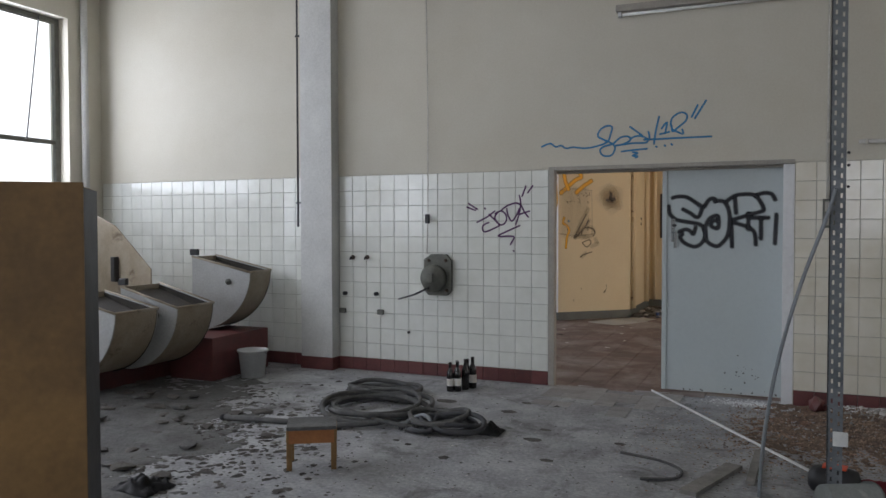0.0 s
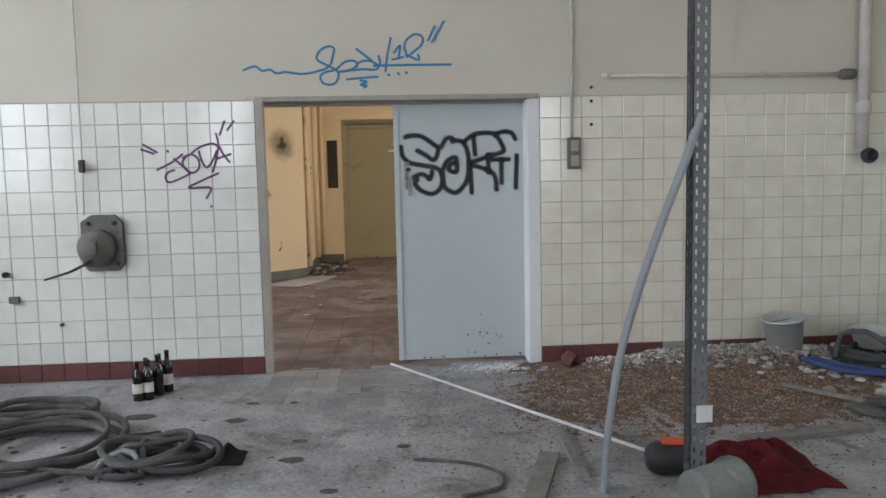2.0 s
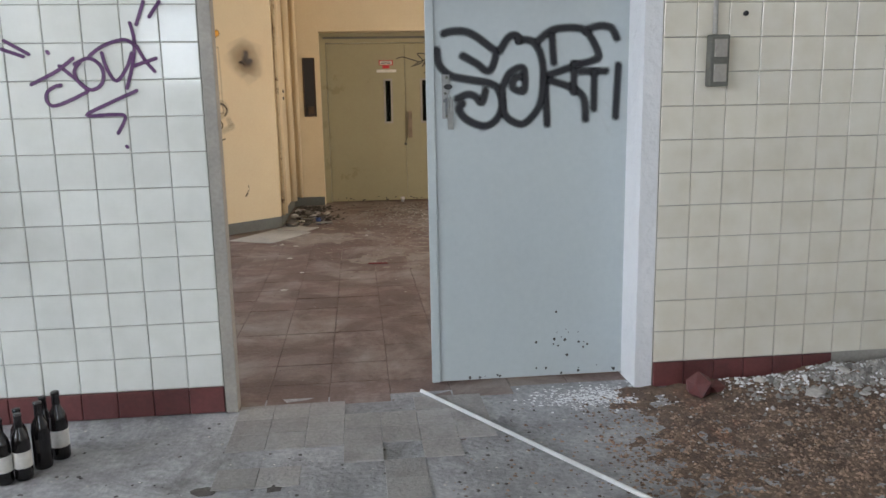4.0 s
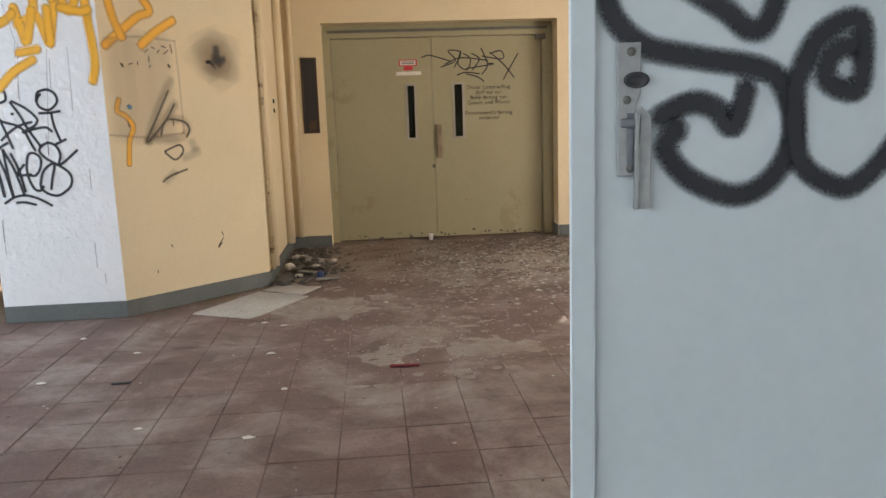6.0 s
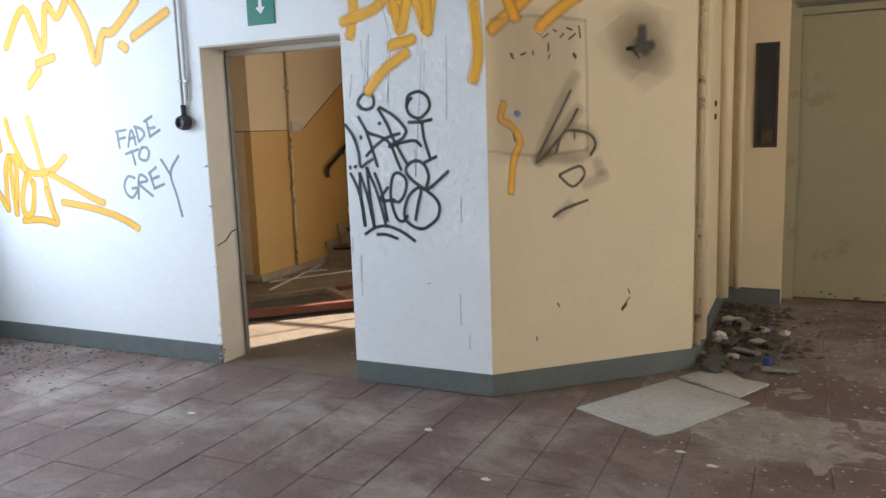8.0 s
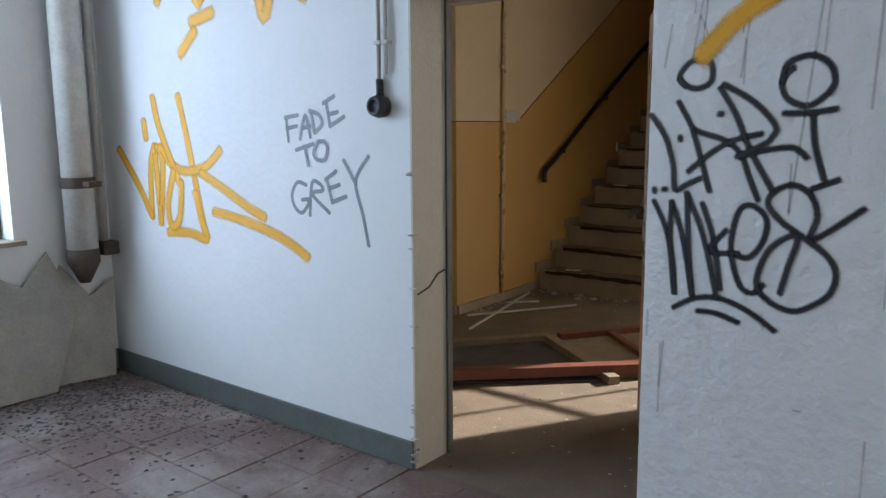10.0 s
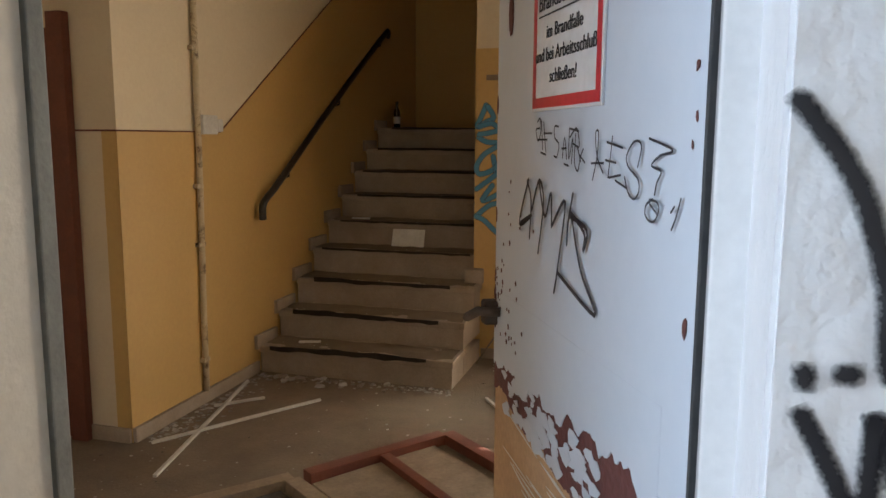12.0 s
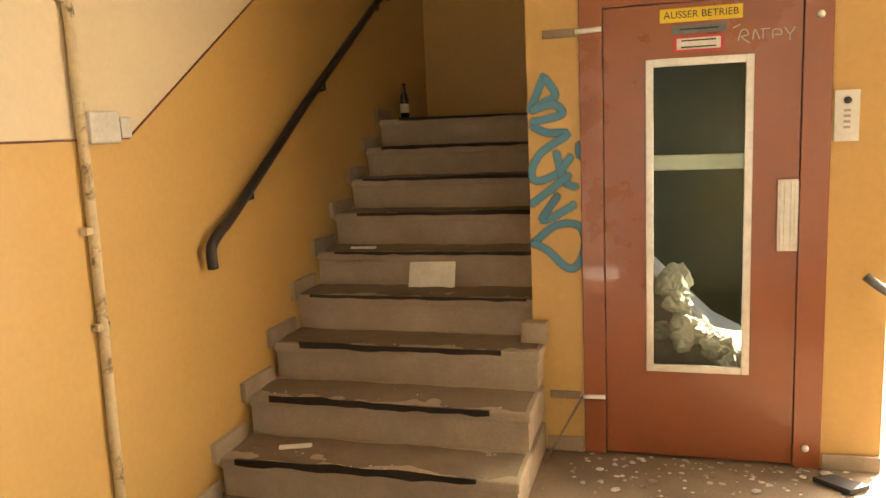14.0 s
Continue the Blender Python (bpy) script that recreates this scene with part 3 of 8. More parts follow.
def stroke(bm, cover, pts, width, place, out, rise, taper=0.0):
    """One stroke of paint: a ribbon that follows the points on the wall, strongest in its middle."""
    p = smooth_path([(u, v, 0) for u, v in pts], 5) if len(pts) > 2 else [Vector((*pts[0], 0)), Vector((*pts[1], 0))]
    d0, d1 = (p[1] - p[0]).normalized(), (p[-1] - p[-2]).normalized()
    p = [p[0] - d0 * width * 0.4] + p + [p[-1] + d1 * width * 0.4]
    rows = []
    n = len(p)
    for i, q in enumerate(p):
        d = (p[min(i + 1, n - 1)] - p[max(i - 1, 0)])
        s = Vector((-d.y, d.x, 0)).normalized() if d.length > 1e-6 else Vector((0, 1, 0))
        row = []
        for k in (-1, -0.55, 0, 0.55, 1):
            w = width * (1 - taper * i / n)
            e = q + s * (k * w * 0.6)
            v = bm.verts.new(place(e.x, e.y) + out + rise * (i / n))
            v[cover] = (1 - abs(k)) ** 0.7 * (0.35 if i in (0, n - 1) else 1)
            row.append(v)
        rows.append(row)
    for a, b in zip(rows, rows[1:]):
        for k in range(4):
            bm.faces.new((a[k], a[k + 1], b[k + 1], b[k]))


def graffiti(name, lines, width, place, normal, material, label, category="graffiti", taper=0.0):
    """Strokes as text: points 'u,v u,v', strokes parted by '/', in centimetres on the wall."""
    nrm = Vector(normal).normalized()
    tag_of = tagged(new(name), label, category)
    for i, s in enumerate(q for text in lines for q in text.split("/")):
        bm = bmesh.new()
        cover = bm.verts.layers.float.new("cover")
        pts = [tuple(float(c) / 100 for c in w.split(",")) for w in s.split()]
        stroke(bm, cover, pts, width, place, nrm * (0.0012 + 0.0003 * (i % 7)), nrm * 0.0006, taper)
        part("stroke", bm, material, tag_of)
    return tag_of


def lettering(name, text, size, m, material, parent, align="CENTER"):
    """Set type, as a mesh, flat on its sign."""
    cu = bpy.data.curves.new(name, "FONT")
    cu.body, cu.size, cu.align_x, cu.align_y, cu.extrude = text, size, align, "CENTER", 0.0004
    tmp = bpy.data.objects.new(name, cu)
    scene.collection.objects.link(tmp)
    me = bpy.data.meshes.new_from_object(tmp.evaluated_get(bpy.context.evaluated_depsgraph_get()))
    bpy.data.objects.remove(tmp)
    me.materials.clear()
    me.materials.append(material)
    ob = new(name, me)
    ob.parent = parent
    ob.matrix_basis = m
    return ob


# ---- setting: shell of the three spaces ----
YA, YA2 = 7.58, 7.83          # wall between workroom and hall
YB, YB2 = 12.41, 12.66        # wall between hall and stairwell
YL = 15.17                    # lift wall of the hall
YE = 16.69                    # lift and exit wall of the stairwell
XW, XE = -6.35, 4.05          # window facade, east wall of the workroom
XS = -5.45                    # stair wall
TOP = 4.2
H2 = 3.3

rough = lambda k, f: (lambda x, y: k * (noise.noise(Vector((x * f, y * f, 0.3))) + 0.5 * noise.noise(Vector((x * f * 3, y * f * 3, 1.7)))))
structure("floor_workroom", ground_sheet(XW - 0.3, XE + 0.3, -3.8, 7.7, 0.12, rough(0.004, 2.5)), M["concrete"], "grey dusty concrete workroom floor with dark stains and litter", "floor")
structure("ceiling_workroom", box(XW - 0.3, XE + 0.3, -3.8, YA2, TOP, TOP + 0.2), M["ceiling"], "plain dingy white workroom ceiling", "ceiling")
TZ0, PITCH = 0.128, 0.155
TZ1 = TZ0 + 12 * PITCH


def tiled_wall(name, x0, x1, label, core=True):
    """Plaster above, a slightly set-back bed behind the tiles below."""
    bm = box(x0, x1, YA + 0.002, YA2, TZ1 + 0.004, TOP)
    box(x0, x1, YA + 0.012, YA2, 0, TZ1 + 0.004, bm=bm)
    return structure(name, bm, M["paint"], label, "wall")


wall_w = tiled_wall("wall_north_1", XW, -3.245, "aged white wall with glazed white tiles on its lower half")
wall_m = tiled_wall("wall_north_2", -3.245, -0.88, "aged white wall with glazed white tiles beside the doorway")
wall_e = tiled_wall("wall_north_3", 1.235, XE, "aged cream wall with glazed cream tiles on its lower half")
structure("wall_nib", box(-0.88, -0.82, YA + 0.012, YA + 0.07, 0, 2.012), M["paint"], "narrow tiled nib that carries the door frame", "wall")
structure("wall_north_4", box(-0.88, 1.235, YA + 0.002, YA2, 2.012, TOP), M["paint"], "aged white wall above the double doorway", "wall")
wall_x = structure("wall_east", box(XE + 0.012, XE + 0.3, -3.8, YA2, 0, TOP), M["paint"], "aged white side wall with glazed tiles below", "wall")


def holed_wall(x0, x1, along, a0, a1, z1, holes):
    """A wall whose thickness is x0..x1, running along the other axis from a0 to a1, with openings (b0, b1, zlow, zhigh)."""
    bm = bmesh.new()
    put = (lambda p, q, r, s: box(x0, x1, p, q, r, s, bm=bm)) if along == "y" else (lambda p, q, r, s: box(p, q, x0, x1, r, s, bm=bm))
    at = a0
    for b0, b1, zl, zh in sorted(holes):
        if b0 > at:
            put(at, b0, 0, z1)
        if zl > 0:
            put(b0, b1, 0, zl)
        if zh < z1:
            put(b0, b1, zh, z1)
        at = b1
    if a1 > at:
        put(at, a1, 0, z1)
    return bm


ROOM_WIN = [(-2.8, 0.4, 1.2, 3.8), (0.9, 3.9, 1.2, 3.8), (4.4, 7.12, 1.9, 3.85)]
HALL_WIN = [(8.6, 11.85, 0.87, 2.8)]
structure("wall_west_workroom", holed_wall(XW - 0.3, XW, "y", -3.8, YA2, TOP, ROOM_WIN), M["paint"], "white outer wall with large steel windows", "wall")
REAR_WIN = [(-3.75, -2.85, 1.2, 3.2), (2.0, 4.0, 1.2, 3.2)]
structure("wall_south_workroom", holed_wall(-3.8, -3.5, "x", XW - 0.3, XE + 0.3, TOP, REAR_WIN), M["paint"], "plain white rear wall with windows", "wall")

# hall
structure("ceiling_hall", box(XW - 0.3, 5.6, YA2, YL + 0.6, H2, H2 + 0.2), M["ceiling"], "plain dingy hall ceiling", "ceiling")
structure("wall_west_hall", holed_wall(XW - 0.3, XW, "y", YA2, YB2, H2, HALL_WIN), M["plaster_smooth"], "white outer wall with a broad window", "wall")
wall_b1 = structure("wall_hall_north_1", box(XW, -3.93, YB, YB2, 0, H2), M["plaster_smooth"], "rough white plaster wall sprayed with tags", "wall")
wall_b2 = structure("wall_hall_north_2", box(-2.905, -2.03, YB, YB2, 0, H2), M["plaster_white"], "rough white plaster wall sprayed with black tags", "wall")
structure("wall_hall_north_3", box(-3.93, -2.905, YB, YB2, 2.03, H2), M["plaster_smooth"], "white plaster wall above the stair doorway", "wall")
DIAG = [(-2.03, YB), (-1.085, 13.28), (-1.085, YL), (-0.64, YL), (-0.64, 15.6), (-1.3, 15.6), (-1.3, 13.35), (-2.03, YB2)]


def footprint(outline, z0, z1, bm=None):
    own = bmesh.new()
    f = own.faces.new([own.verts.new((x, y, z0)) for x, y in outline])
    r = bmesh.ops.extrude_face_region(own, geom=[f])
    bmesh.ops.translate(own, vec=(0, 0, z1 - z0), verts=[v for v in r["geom"] if isinstance(v, bmesh.types.BMVert)])
    bmesh.ops.recalc_face_normals(own, faces=own.faces)
    return merge(bm, own)


structure("wall_hall_north_4", footprint(DIAG, 0, H2), M["cream"], "stained cream wall that bends round to the goods lift", "wall")
bm = box(1.92, 3.2, YL, 15.6, 0, H2)
box(3.2, 4.1, YL, 15.6, 0, 1.3, bm=bm), box(3.2, 4.1, YL, 15.6, 2.45, H2, bm=bm), box(4.1, 5.6, YL, 15.6, 0, H2, bm=bm)
structure("wall_hall_north_5", bm, M["cream"], "cream wall beside the goods lift", "wall")
# unseen slats, added to thin and blur the sun patch on the floor
grille = bmesh.new()
for i in range(22):
    box(3.2 + 0.041 * i, 3.2 + 0.041 * i + 0.034, YL + 0.2, YL + 0.206, 1.3, 2.45, bm=grille)
structure("grille_hall", grille, M["steel"], "unseen grey slats added to soften sun through the wall opening", "grille")
structure("wall_hall_north_6", box(-0.64, 1.92, YL, 15.6, 2.4, H2), M["cream"], "cream wall above the goods lift", "wall")
structure("wall_lift_shaft", box(-1.3, 2.5, 15.62, 15.8, 0, H2), M["shaft"], "dark lift shaft closed behind the doors", "wall")
structure("wall_east_hall", holed_wall(5.3, 5.6, "y", YA2, YL, H2, [(10.1, 12.7, 0.7, 2.7)]), M["cream"], "plain cream end wall", "wall")
structure("wall_south_hall", box(XE, 5.6, YA2 - 0.2, YA2, 0, H2), M["cream"], "plain cream wall", "wall")

# stairwell
H3 = 5.2
structure("floor_stairwell", ground_sheet(XW, -1.3, YB + 0.02, YE + 0.1, 0.15, rough(0.002, 3)), M["stonefloor"], "dusty brown stone stairwell floor with plaster crumbs", "floor")
structure("ceiling_stairwell", box(XW - 0.3, -1.0, YB2, 19.6, H3, H3 + 0.2), M["ceiling"], "plain stairwell ceiling", "ceiling")
structure("wall_west_stairwell", box(XW - 0.3, XW, YB2, 14.74, 0, H3), M["stairwhite"], "plain cream outer wall", "wall")
structure("wall_back_stairwell", box(XW, -2.905, YB2, YB2 + 0.02, 2.03, H3), M["stairwhite"], "plain cream wall above the doorway", "wall")


def dado_wall(name, pieces, label):
    return structure(name, pieces, M["stairwhite"], label, "wall")


SLOPE = 0.625
NOSE, TREAD, RISE, STEPS = 15.95, 0.267, 0.174, 9
dado_wall("wall_stair_west", box(XW, XS, 14.74, 19.5, 0, H3), "tall stair wall, cream above and ochre oil paint below")
# ochre oil paint, a film standing 3 mm proud of the wall
film = bmesh.new()
prism([(0, 0), (4.5, 0), (4.5, 1.51 + SLOPE * 3.63), (0.87, 1.51), (0, 1.51)], 0.003, Matrix.Translation((XS + 0.003, 14.737, 0)) @ Matrix.Rotation(radians(90), 4, "Z"), bm=film)
box(-5.53, XS + 0.003, 14.737, 14.74, 0, 1.51, bm=film)
structure("wall_paint_stair", film, M["yellow"], "glossy ochre oil paint on the lower stair wall", "wall paint")
line = bmesh.new()
tube([(XS + 0.004, 14.737, 1.512), (XS + 0.004, 15.61, 1.512), (XS + 0.004, 19.2, 1.512 + SLOPE * 3.59)], 0.004, 6, line)
tube([(XS + 0.004, 14.735, 1.512), (-6.3, 14.735, 1.512)], 0.005, 6, line)
structure("trim_stair", line, M["redwood"], "thin red-brown painted dividing line on the wall", "trim")
structure("wall_stair_end", box(XW, -4.0, 19.25, 19.5, 0, H3), M["yellow"], "dark ochre wall behind the landing", "wall")
bm = box(-4.21, -2.77, YE, YE + 0.25, 2.07, H3)
box(-4.21, -3.985, YE, 19.5, 0, 2.07, bm=bm), box(-3.0, -2.77, YE, YE + 0.25, 0, 2.07, bm=bm), box(-2.77, -1.3, YE, YE + 0.25, 2.72, H3, bm=bm), box(-1.45, -1.3, YE, YE + 0.25, 0, 2.72, bm=bm)
box(-4.21, -3.985, YE + 0.25, 19.5, 2.07, H3, bm=bm)
structure("wall_stair_north", bm, M["stairwhite"], "cream wall holding the passenger lift", "wall")
film = box(-4.213, -3.99, YE - 0.003, YE, 0, 2.06)
box(-3.0, -2.77, YE - 0.003, YE, 0, 2.06, bm=film), box(-4.213, -4.21, YE, 19.2, 0.5, 4, bm=film)
structure("wall_paint_lift", film, M["yellow"], "glossy ochre oil paint beside the passenger lift", "wall paint")
structure("wall_stair_east", box(-1.3, -1.29, 13.4, YE + 0.25, 0, H3), M["stairwhite"], "plain cream stairwell side wall", "wall")
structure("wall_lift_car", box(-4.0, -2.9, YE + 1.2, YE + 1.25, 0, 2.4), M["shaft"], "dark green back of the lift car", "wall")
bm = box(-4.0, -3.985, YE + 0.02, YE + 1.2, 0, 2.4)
# right side has an invented, unseen gap so that sun reaches the papers
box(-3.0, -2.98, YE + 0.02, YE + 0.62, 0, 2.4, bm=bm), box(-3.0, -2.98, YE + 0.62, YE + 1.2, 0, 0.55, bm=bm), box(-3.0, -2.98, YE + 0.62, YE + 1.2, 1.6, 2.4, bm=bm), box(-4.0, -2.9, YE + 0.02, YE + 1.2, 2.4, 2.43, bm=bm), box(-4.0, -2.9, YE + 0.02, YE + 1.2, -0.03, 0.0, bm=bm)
structure("wall_lift_car_sides", bm, M["shaft"], "dark green sides of the lift car with an added sun gap", "wall")
# unseen panel, post and bars in the exit, added to shape the sun patches
bm = box(-2.77, -2.3, YE + 0.1, YE + 0.14, 1.15, 2.72)
box(-2.31, -2.28, YE + 0.08, YE + 0.16, 0, 2.72, bm=bm), box(-1.86, -1.845, YE + 0.1, YE + 0.13, 0, 2.72, bm=bm), box(-2.27, -1.45, YE + 0.1, YE + 0.13, 2.05, 2.09, bm=bm)
structure("door_3", bm, M["redwood"], "unseen red-brown panel and bars shaping the sun through the exit", "door")
structure("ground_yard", ground_sheet(-400, 400, -400, 400, 50, lambda x, y: -0.12), M["outside"], "pale paved yard outside the exit", "ground")

# ---- stairs ----
stairs = tagged(new("stairs"), "worn stone staircase with torn black edge strips", "stairs", "", "structure")
for k in range(STEPS):
    y0, z = NOSE + k * TREAD, (k + 1) * RISE
    depth = 1.3 if k == STEPS - 1 else TREAD + 0.03
    right = -4.155 if k < 3 else -4.212
    if k >= 3:
        right = -4.2135
    own = box(XS + 0.02, right, y0, y0 + depth, z - 0.045, z, bevel=0.008)
    box(XS + 0.02, right - 0.012, y0 + 0.022, y0 + depth, z - RISE, z - 0.045, bm=own)
    if k < 3:
        box(XS + 0.02, right - 0.012, y0 + 0.3, YE + 0.3, z - RISE, z - 0.046, bm=own)
    step = part("step", own, M["stone"], stairs)
    crust = lambda x, y: z - 0.001 + 0.006 * noise.noise(Vector((x * 4, y * 9, k))) + 0.006 * noise.noise(Vector((x * 13, y * 13, k)))
    part("dirt", ground_sheet(XS + 0.03, right - 0.02, y0 + 0.012, y0 + min(depth, TREAD) - 0.01, 0.03, lambda x, y: crust(x, y) + 0.006 * min(1.0, max(0.0, (y - y0 - 0.02) / 0.08))), M["treaddirt"], step, "brown dirt trodden onto the tread")

# ---- doors ----
dz = 2.012
fr = bmesh.new()
box(-0.82, -0.765, YA - 0.012, YA + 0.07, 0, dz, bm=fr, bevel=0.004)
box(-0.765, 1.235, YA - 0.012, YA - 0.002 + 0.05, dz - 0.035, dz, bm=fr, bevel=0.004)
box(-0.878, 1.235, YA2 - 0.09, YA2 + 0.02, dz - 0.05, dz, bm=fr, bevel=0.004)
door_a = thing("door_1", 0, 0, 0, "wide steel doorway, one grey-blue leaf closed and one leaf missing", "door")
door_a["kind"] = "structure"
part("door_frame", fr, M["frame_grey"], door_a, "grey-brown chipped steel door frame")
part("reveal", box(1.15, 1.235, YA + 0.004, YA2, 0, dz - 0.036), M["plaster_white"], door_a, "white plastered reveal")
part("door_leaf", box(0.175, 1.16, 7.79, 7.83, 0.012, 1.975, bevel=0.004), M["leaf_blue"], door_a, "grey-blue sheet steel door leaf")
part("edge_strip", box(0.165, 0.205, 7.778, 7.79, 0.012, 1.975, bevel=0.003), M["leaf_blue"], door_a)



# ---- workroom things ----
rng = random.Random(11)

# pilaster with its red foot
pil = tagged(new("pilaster"), "grey-white painted wall pilaster with red tiled foot", "pilaster", "", "structure")
part("shaft", box(-3.43, -3.055, 7.44, 7.592, 0.128, TOP, bevel=0.006), M["column"], pil)
part("foot", box(-3.435, -3.05, 7.434, 7.59, 0, 0.126, bevel=0.003), M["redtile"], pil)


def steel_window(name, y0, y1, z0, z1, bars_z, posts, label):
    w = tagged(new(name), label, "window", "", "structure")
    own = bmesh.new()
    x0, x1 = XW - 0.2, XW - 0.14
    for a, b, c, d in ((y0, y1, z0, z0 + 0.06), (y0, y1, z1 - 0.06, z1), (y0, y0 + 0.06, z0 + 0.06, z1 - 0.06), (y1 - 0.06, y1, z0 + 0.06, z1 - 0.06)):
        box(x0, x1, a, b, c, d, bm=own, bevel=0.004)
    part("window_frame", own, M["castgrey"], w, "dark grey steel window frame")
    for z in bars_z:
        part("glazing_bar", box(x0 + 0.01, x1 - 0.01, y0 + 0.06, y1 - 0.06, z - 0.025, z + 0.025, bevel=0.004), M["castgrey"], w)
    for y in posts:
        part("glazing_bar", box(x0 + 0.012, x1 - 0.012, y - 0.025, y + 0.025, z0 + 0.06, z1 - 0.06, bevel=0.004), M["castgrey"], w)
    pane = part("pane", box(x0 + 0.028, x0 + 0.032, y0 + 0.05, y1 - 0.05, z0 + 0.05, z1 - 0.05), CLEAR, w, "clear window glass")
    pane.visible_shadow = False
    return w


steel_window("window_1", 4.4, 7.12, 1.9, 3.85, [2.44], [5.3, 6.2], "large steel window in the workroom's outer wall")
steel_window("window_2", 0.9, 3.9, 1.2, 3.8, [1.9, 2.5], [1.65, 2.4, 3.15], "large steel window in the workroom's outer wall")
steel_window("window_3", -2.8, 0.4, 1.2, 3.8, [1.5, 1.8, 2.1, 2.5], [-2.2, -1.6, -1.0, -0.3], "large steel window with small panes")
stay = thing("window_stay", XW - 0.1, 6.75, 2.44, "thin dark steel rod hanging slanted before the window", "window stay")
part("rod", tube([(0, -0.1, 0), (0, 0.08, 1.4)], 0.008, 8), M["dark"], stay)
jamb_pipe = thing("downpipe", XW + 0.05, 7.3, 0, "grey painted pipe in the corner beside the window", "pipe")
part("pipe", tube([(0, 0, 1.2), (0, 0, TOP)], 0.04, 12), M["column"], jamb_pipe)

# hanging rod at the pilaster
rod = thing("wall_rod", -3.5, 7.5, 0, "thin black iron rod fixed beside the pilaster", "rod")
part("rod", tube([(0, 0, 1.47), (0, 0, TOP)], 0.011, 8), M["dark"], rod)
for z in (1.72, 3.45):
    part("clip", box(-0.02, 0.07, -0.01, 0.012, z - 0.01, z + 0.01, bevel=0.002), M["dark"], rod)

# fluorescent batten on the wall
lamp = thing("wall_lamp", 0.55, 7.58, 3.33, "dusty unlit fluorescent batten screwed to the wall", "lamp")
part("housing", box(-0.75, 0.75, -0.1, -0.002, 0.0, 0.06, bevel=0.008), M["frame_grey"], lamp)
part("tube", tube([(-0.7, -0.055, -0.02), (0.7, -0.055, -0.02)], 0.014, 10), M["white_plastic"], lamp, "unlit fluorescent tube")
for s in (-0.72, 0.72):
    part("socket", box(s - 0.015, s + 0.015, -0.075, -0.03, -0.04, 0.0, bevel=0.003), M["white_plastic"], lamp)

# rotary switch with lever and its cable
sw = thing("rotary_switch", -1.92, YA - 0.008, 1.0, "old grey cast-iron rotary switch with a long lever", "switch")
part("back_plate", prism([(-0.1, -0.2), (0.1, -0.2), (0.145, -0.15), (0.145, 0.14), (0.09, 0.2), (-0.07, 0.2), (-0.145, 0.15), (-0.145, -0.15)], -0.04, bevel=0.004), M["castgrey"], sw)
part("drum", lathe([(0.13, 0.0), (0.13, 0.05), (0.115, 0.075), (0.06, 0.085), (0.055, 0.1), (0.0, 0.1)], 28, m=Matrix.Translation((-0.03, -0.04, -0.03)) @ Matrix.Rotation(radians(90), 4, "X")), M["castgrey"], sw)
part("lever", tube([(-0.05, -0.13, -0.12), (-0.2, -0.14, -0.19), (-0.37, -0.14, -0.24)], 0.011, 10, r_end=0.008), M["dark"], sw, "dark iron lever")
part("knob", box(-0.06, 0.0, -0.16, -0.13, -0.07, 0.02, bevel=0.008), M["castgrey"], sw)
for u, v in ((-0.09, 0.14), (0.09, 0.14), (-0.09, -0.15), (0.1, -0.15)):
    part("bolt", lathe([(0.016, 0), (0.016, 0.012), (0.0, 0.014)], 8, m=Matrix.Translation((u, -0.04, v)) @ Matrix.Rotation(radians(90), 4, "X")), M["rust"], sw)
cab = thing("cable", -2.03, 7.55, 0, "thin grey cable with a black pull switch hanging down the wall", "cable")
part("cord", tube([(-0.01, 0, 1.2), (0.0, 0, 1.5), (0.005, -0.002, 2.6), (-0.02, 0, TOP)], 0.006, 8), M["conduit"], cab)
part("pull_switch", box(-0.018, 0.018, -0.03, 0.012, 1.5, 1.59, bevel=0.006), M["dark"], cab, "black pull switch")


def wall_tap(x, z):
    t = thing("wall_tap", x, YA - 0.008, z, "small black iron pipe stub on the tiles", "tap", "pipe stubs on the tiles")
    part("flange", lathe([(0.024, 0), (0.024, 0.01), (0.01, 0.014), (0.0, 0.015)], 14, m=Matrix.Rotation(radians(90), 4, "X")), M["rust"], t)
    part("spout", tube([(0, -0.01, 0), (0, -0.05, 0), (0, -0.06, -0.02)], 0.009, 8), M["dark"], t)


wall_tap(-2.886, 1.155), wall_tap(-2.717, 1.158)
for x, z in ((-2.97, 0.785), (-2.608, 0.79)):
    t = thing("pipe_stub", x, YA - 0.008, z, "short dark pipe end in a violet smear on the tiles", "pipe stub", "pipe ends")
    part("pipe", lathe([(0.02, 0), (0.02, 0.035), (0.012, 0.035), (0.012, 0.01), (0, 0.01)], 14, m=Matrix.Rotation(radians(90), 4, "X")), M["dark"], t)
for x, z in ((-3.0, 0.607), (-2.56, 0.607)):
    t = thing("cable_bracket", x, YA - 0.008, z, "small rusty bracket on the tiled wall", "bracket", "brackets on the tiles")
    part("clamp", box(-0.035, 0.035, -0.03, 0, -0.025, 0.025, bevel=0.006), M["castgrey"], t)
t = thing("wall_plug", -2.246, YA - 0.008, 0.418, "small black screw plug in the tiled wall", "plug")
part("plug", lathe([(0.014, 0), (0.014, 0.02), (0, 0.022)], 10, m=Matrix.Rotation(radians(90), 4, "X")), M["dark"], t)


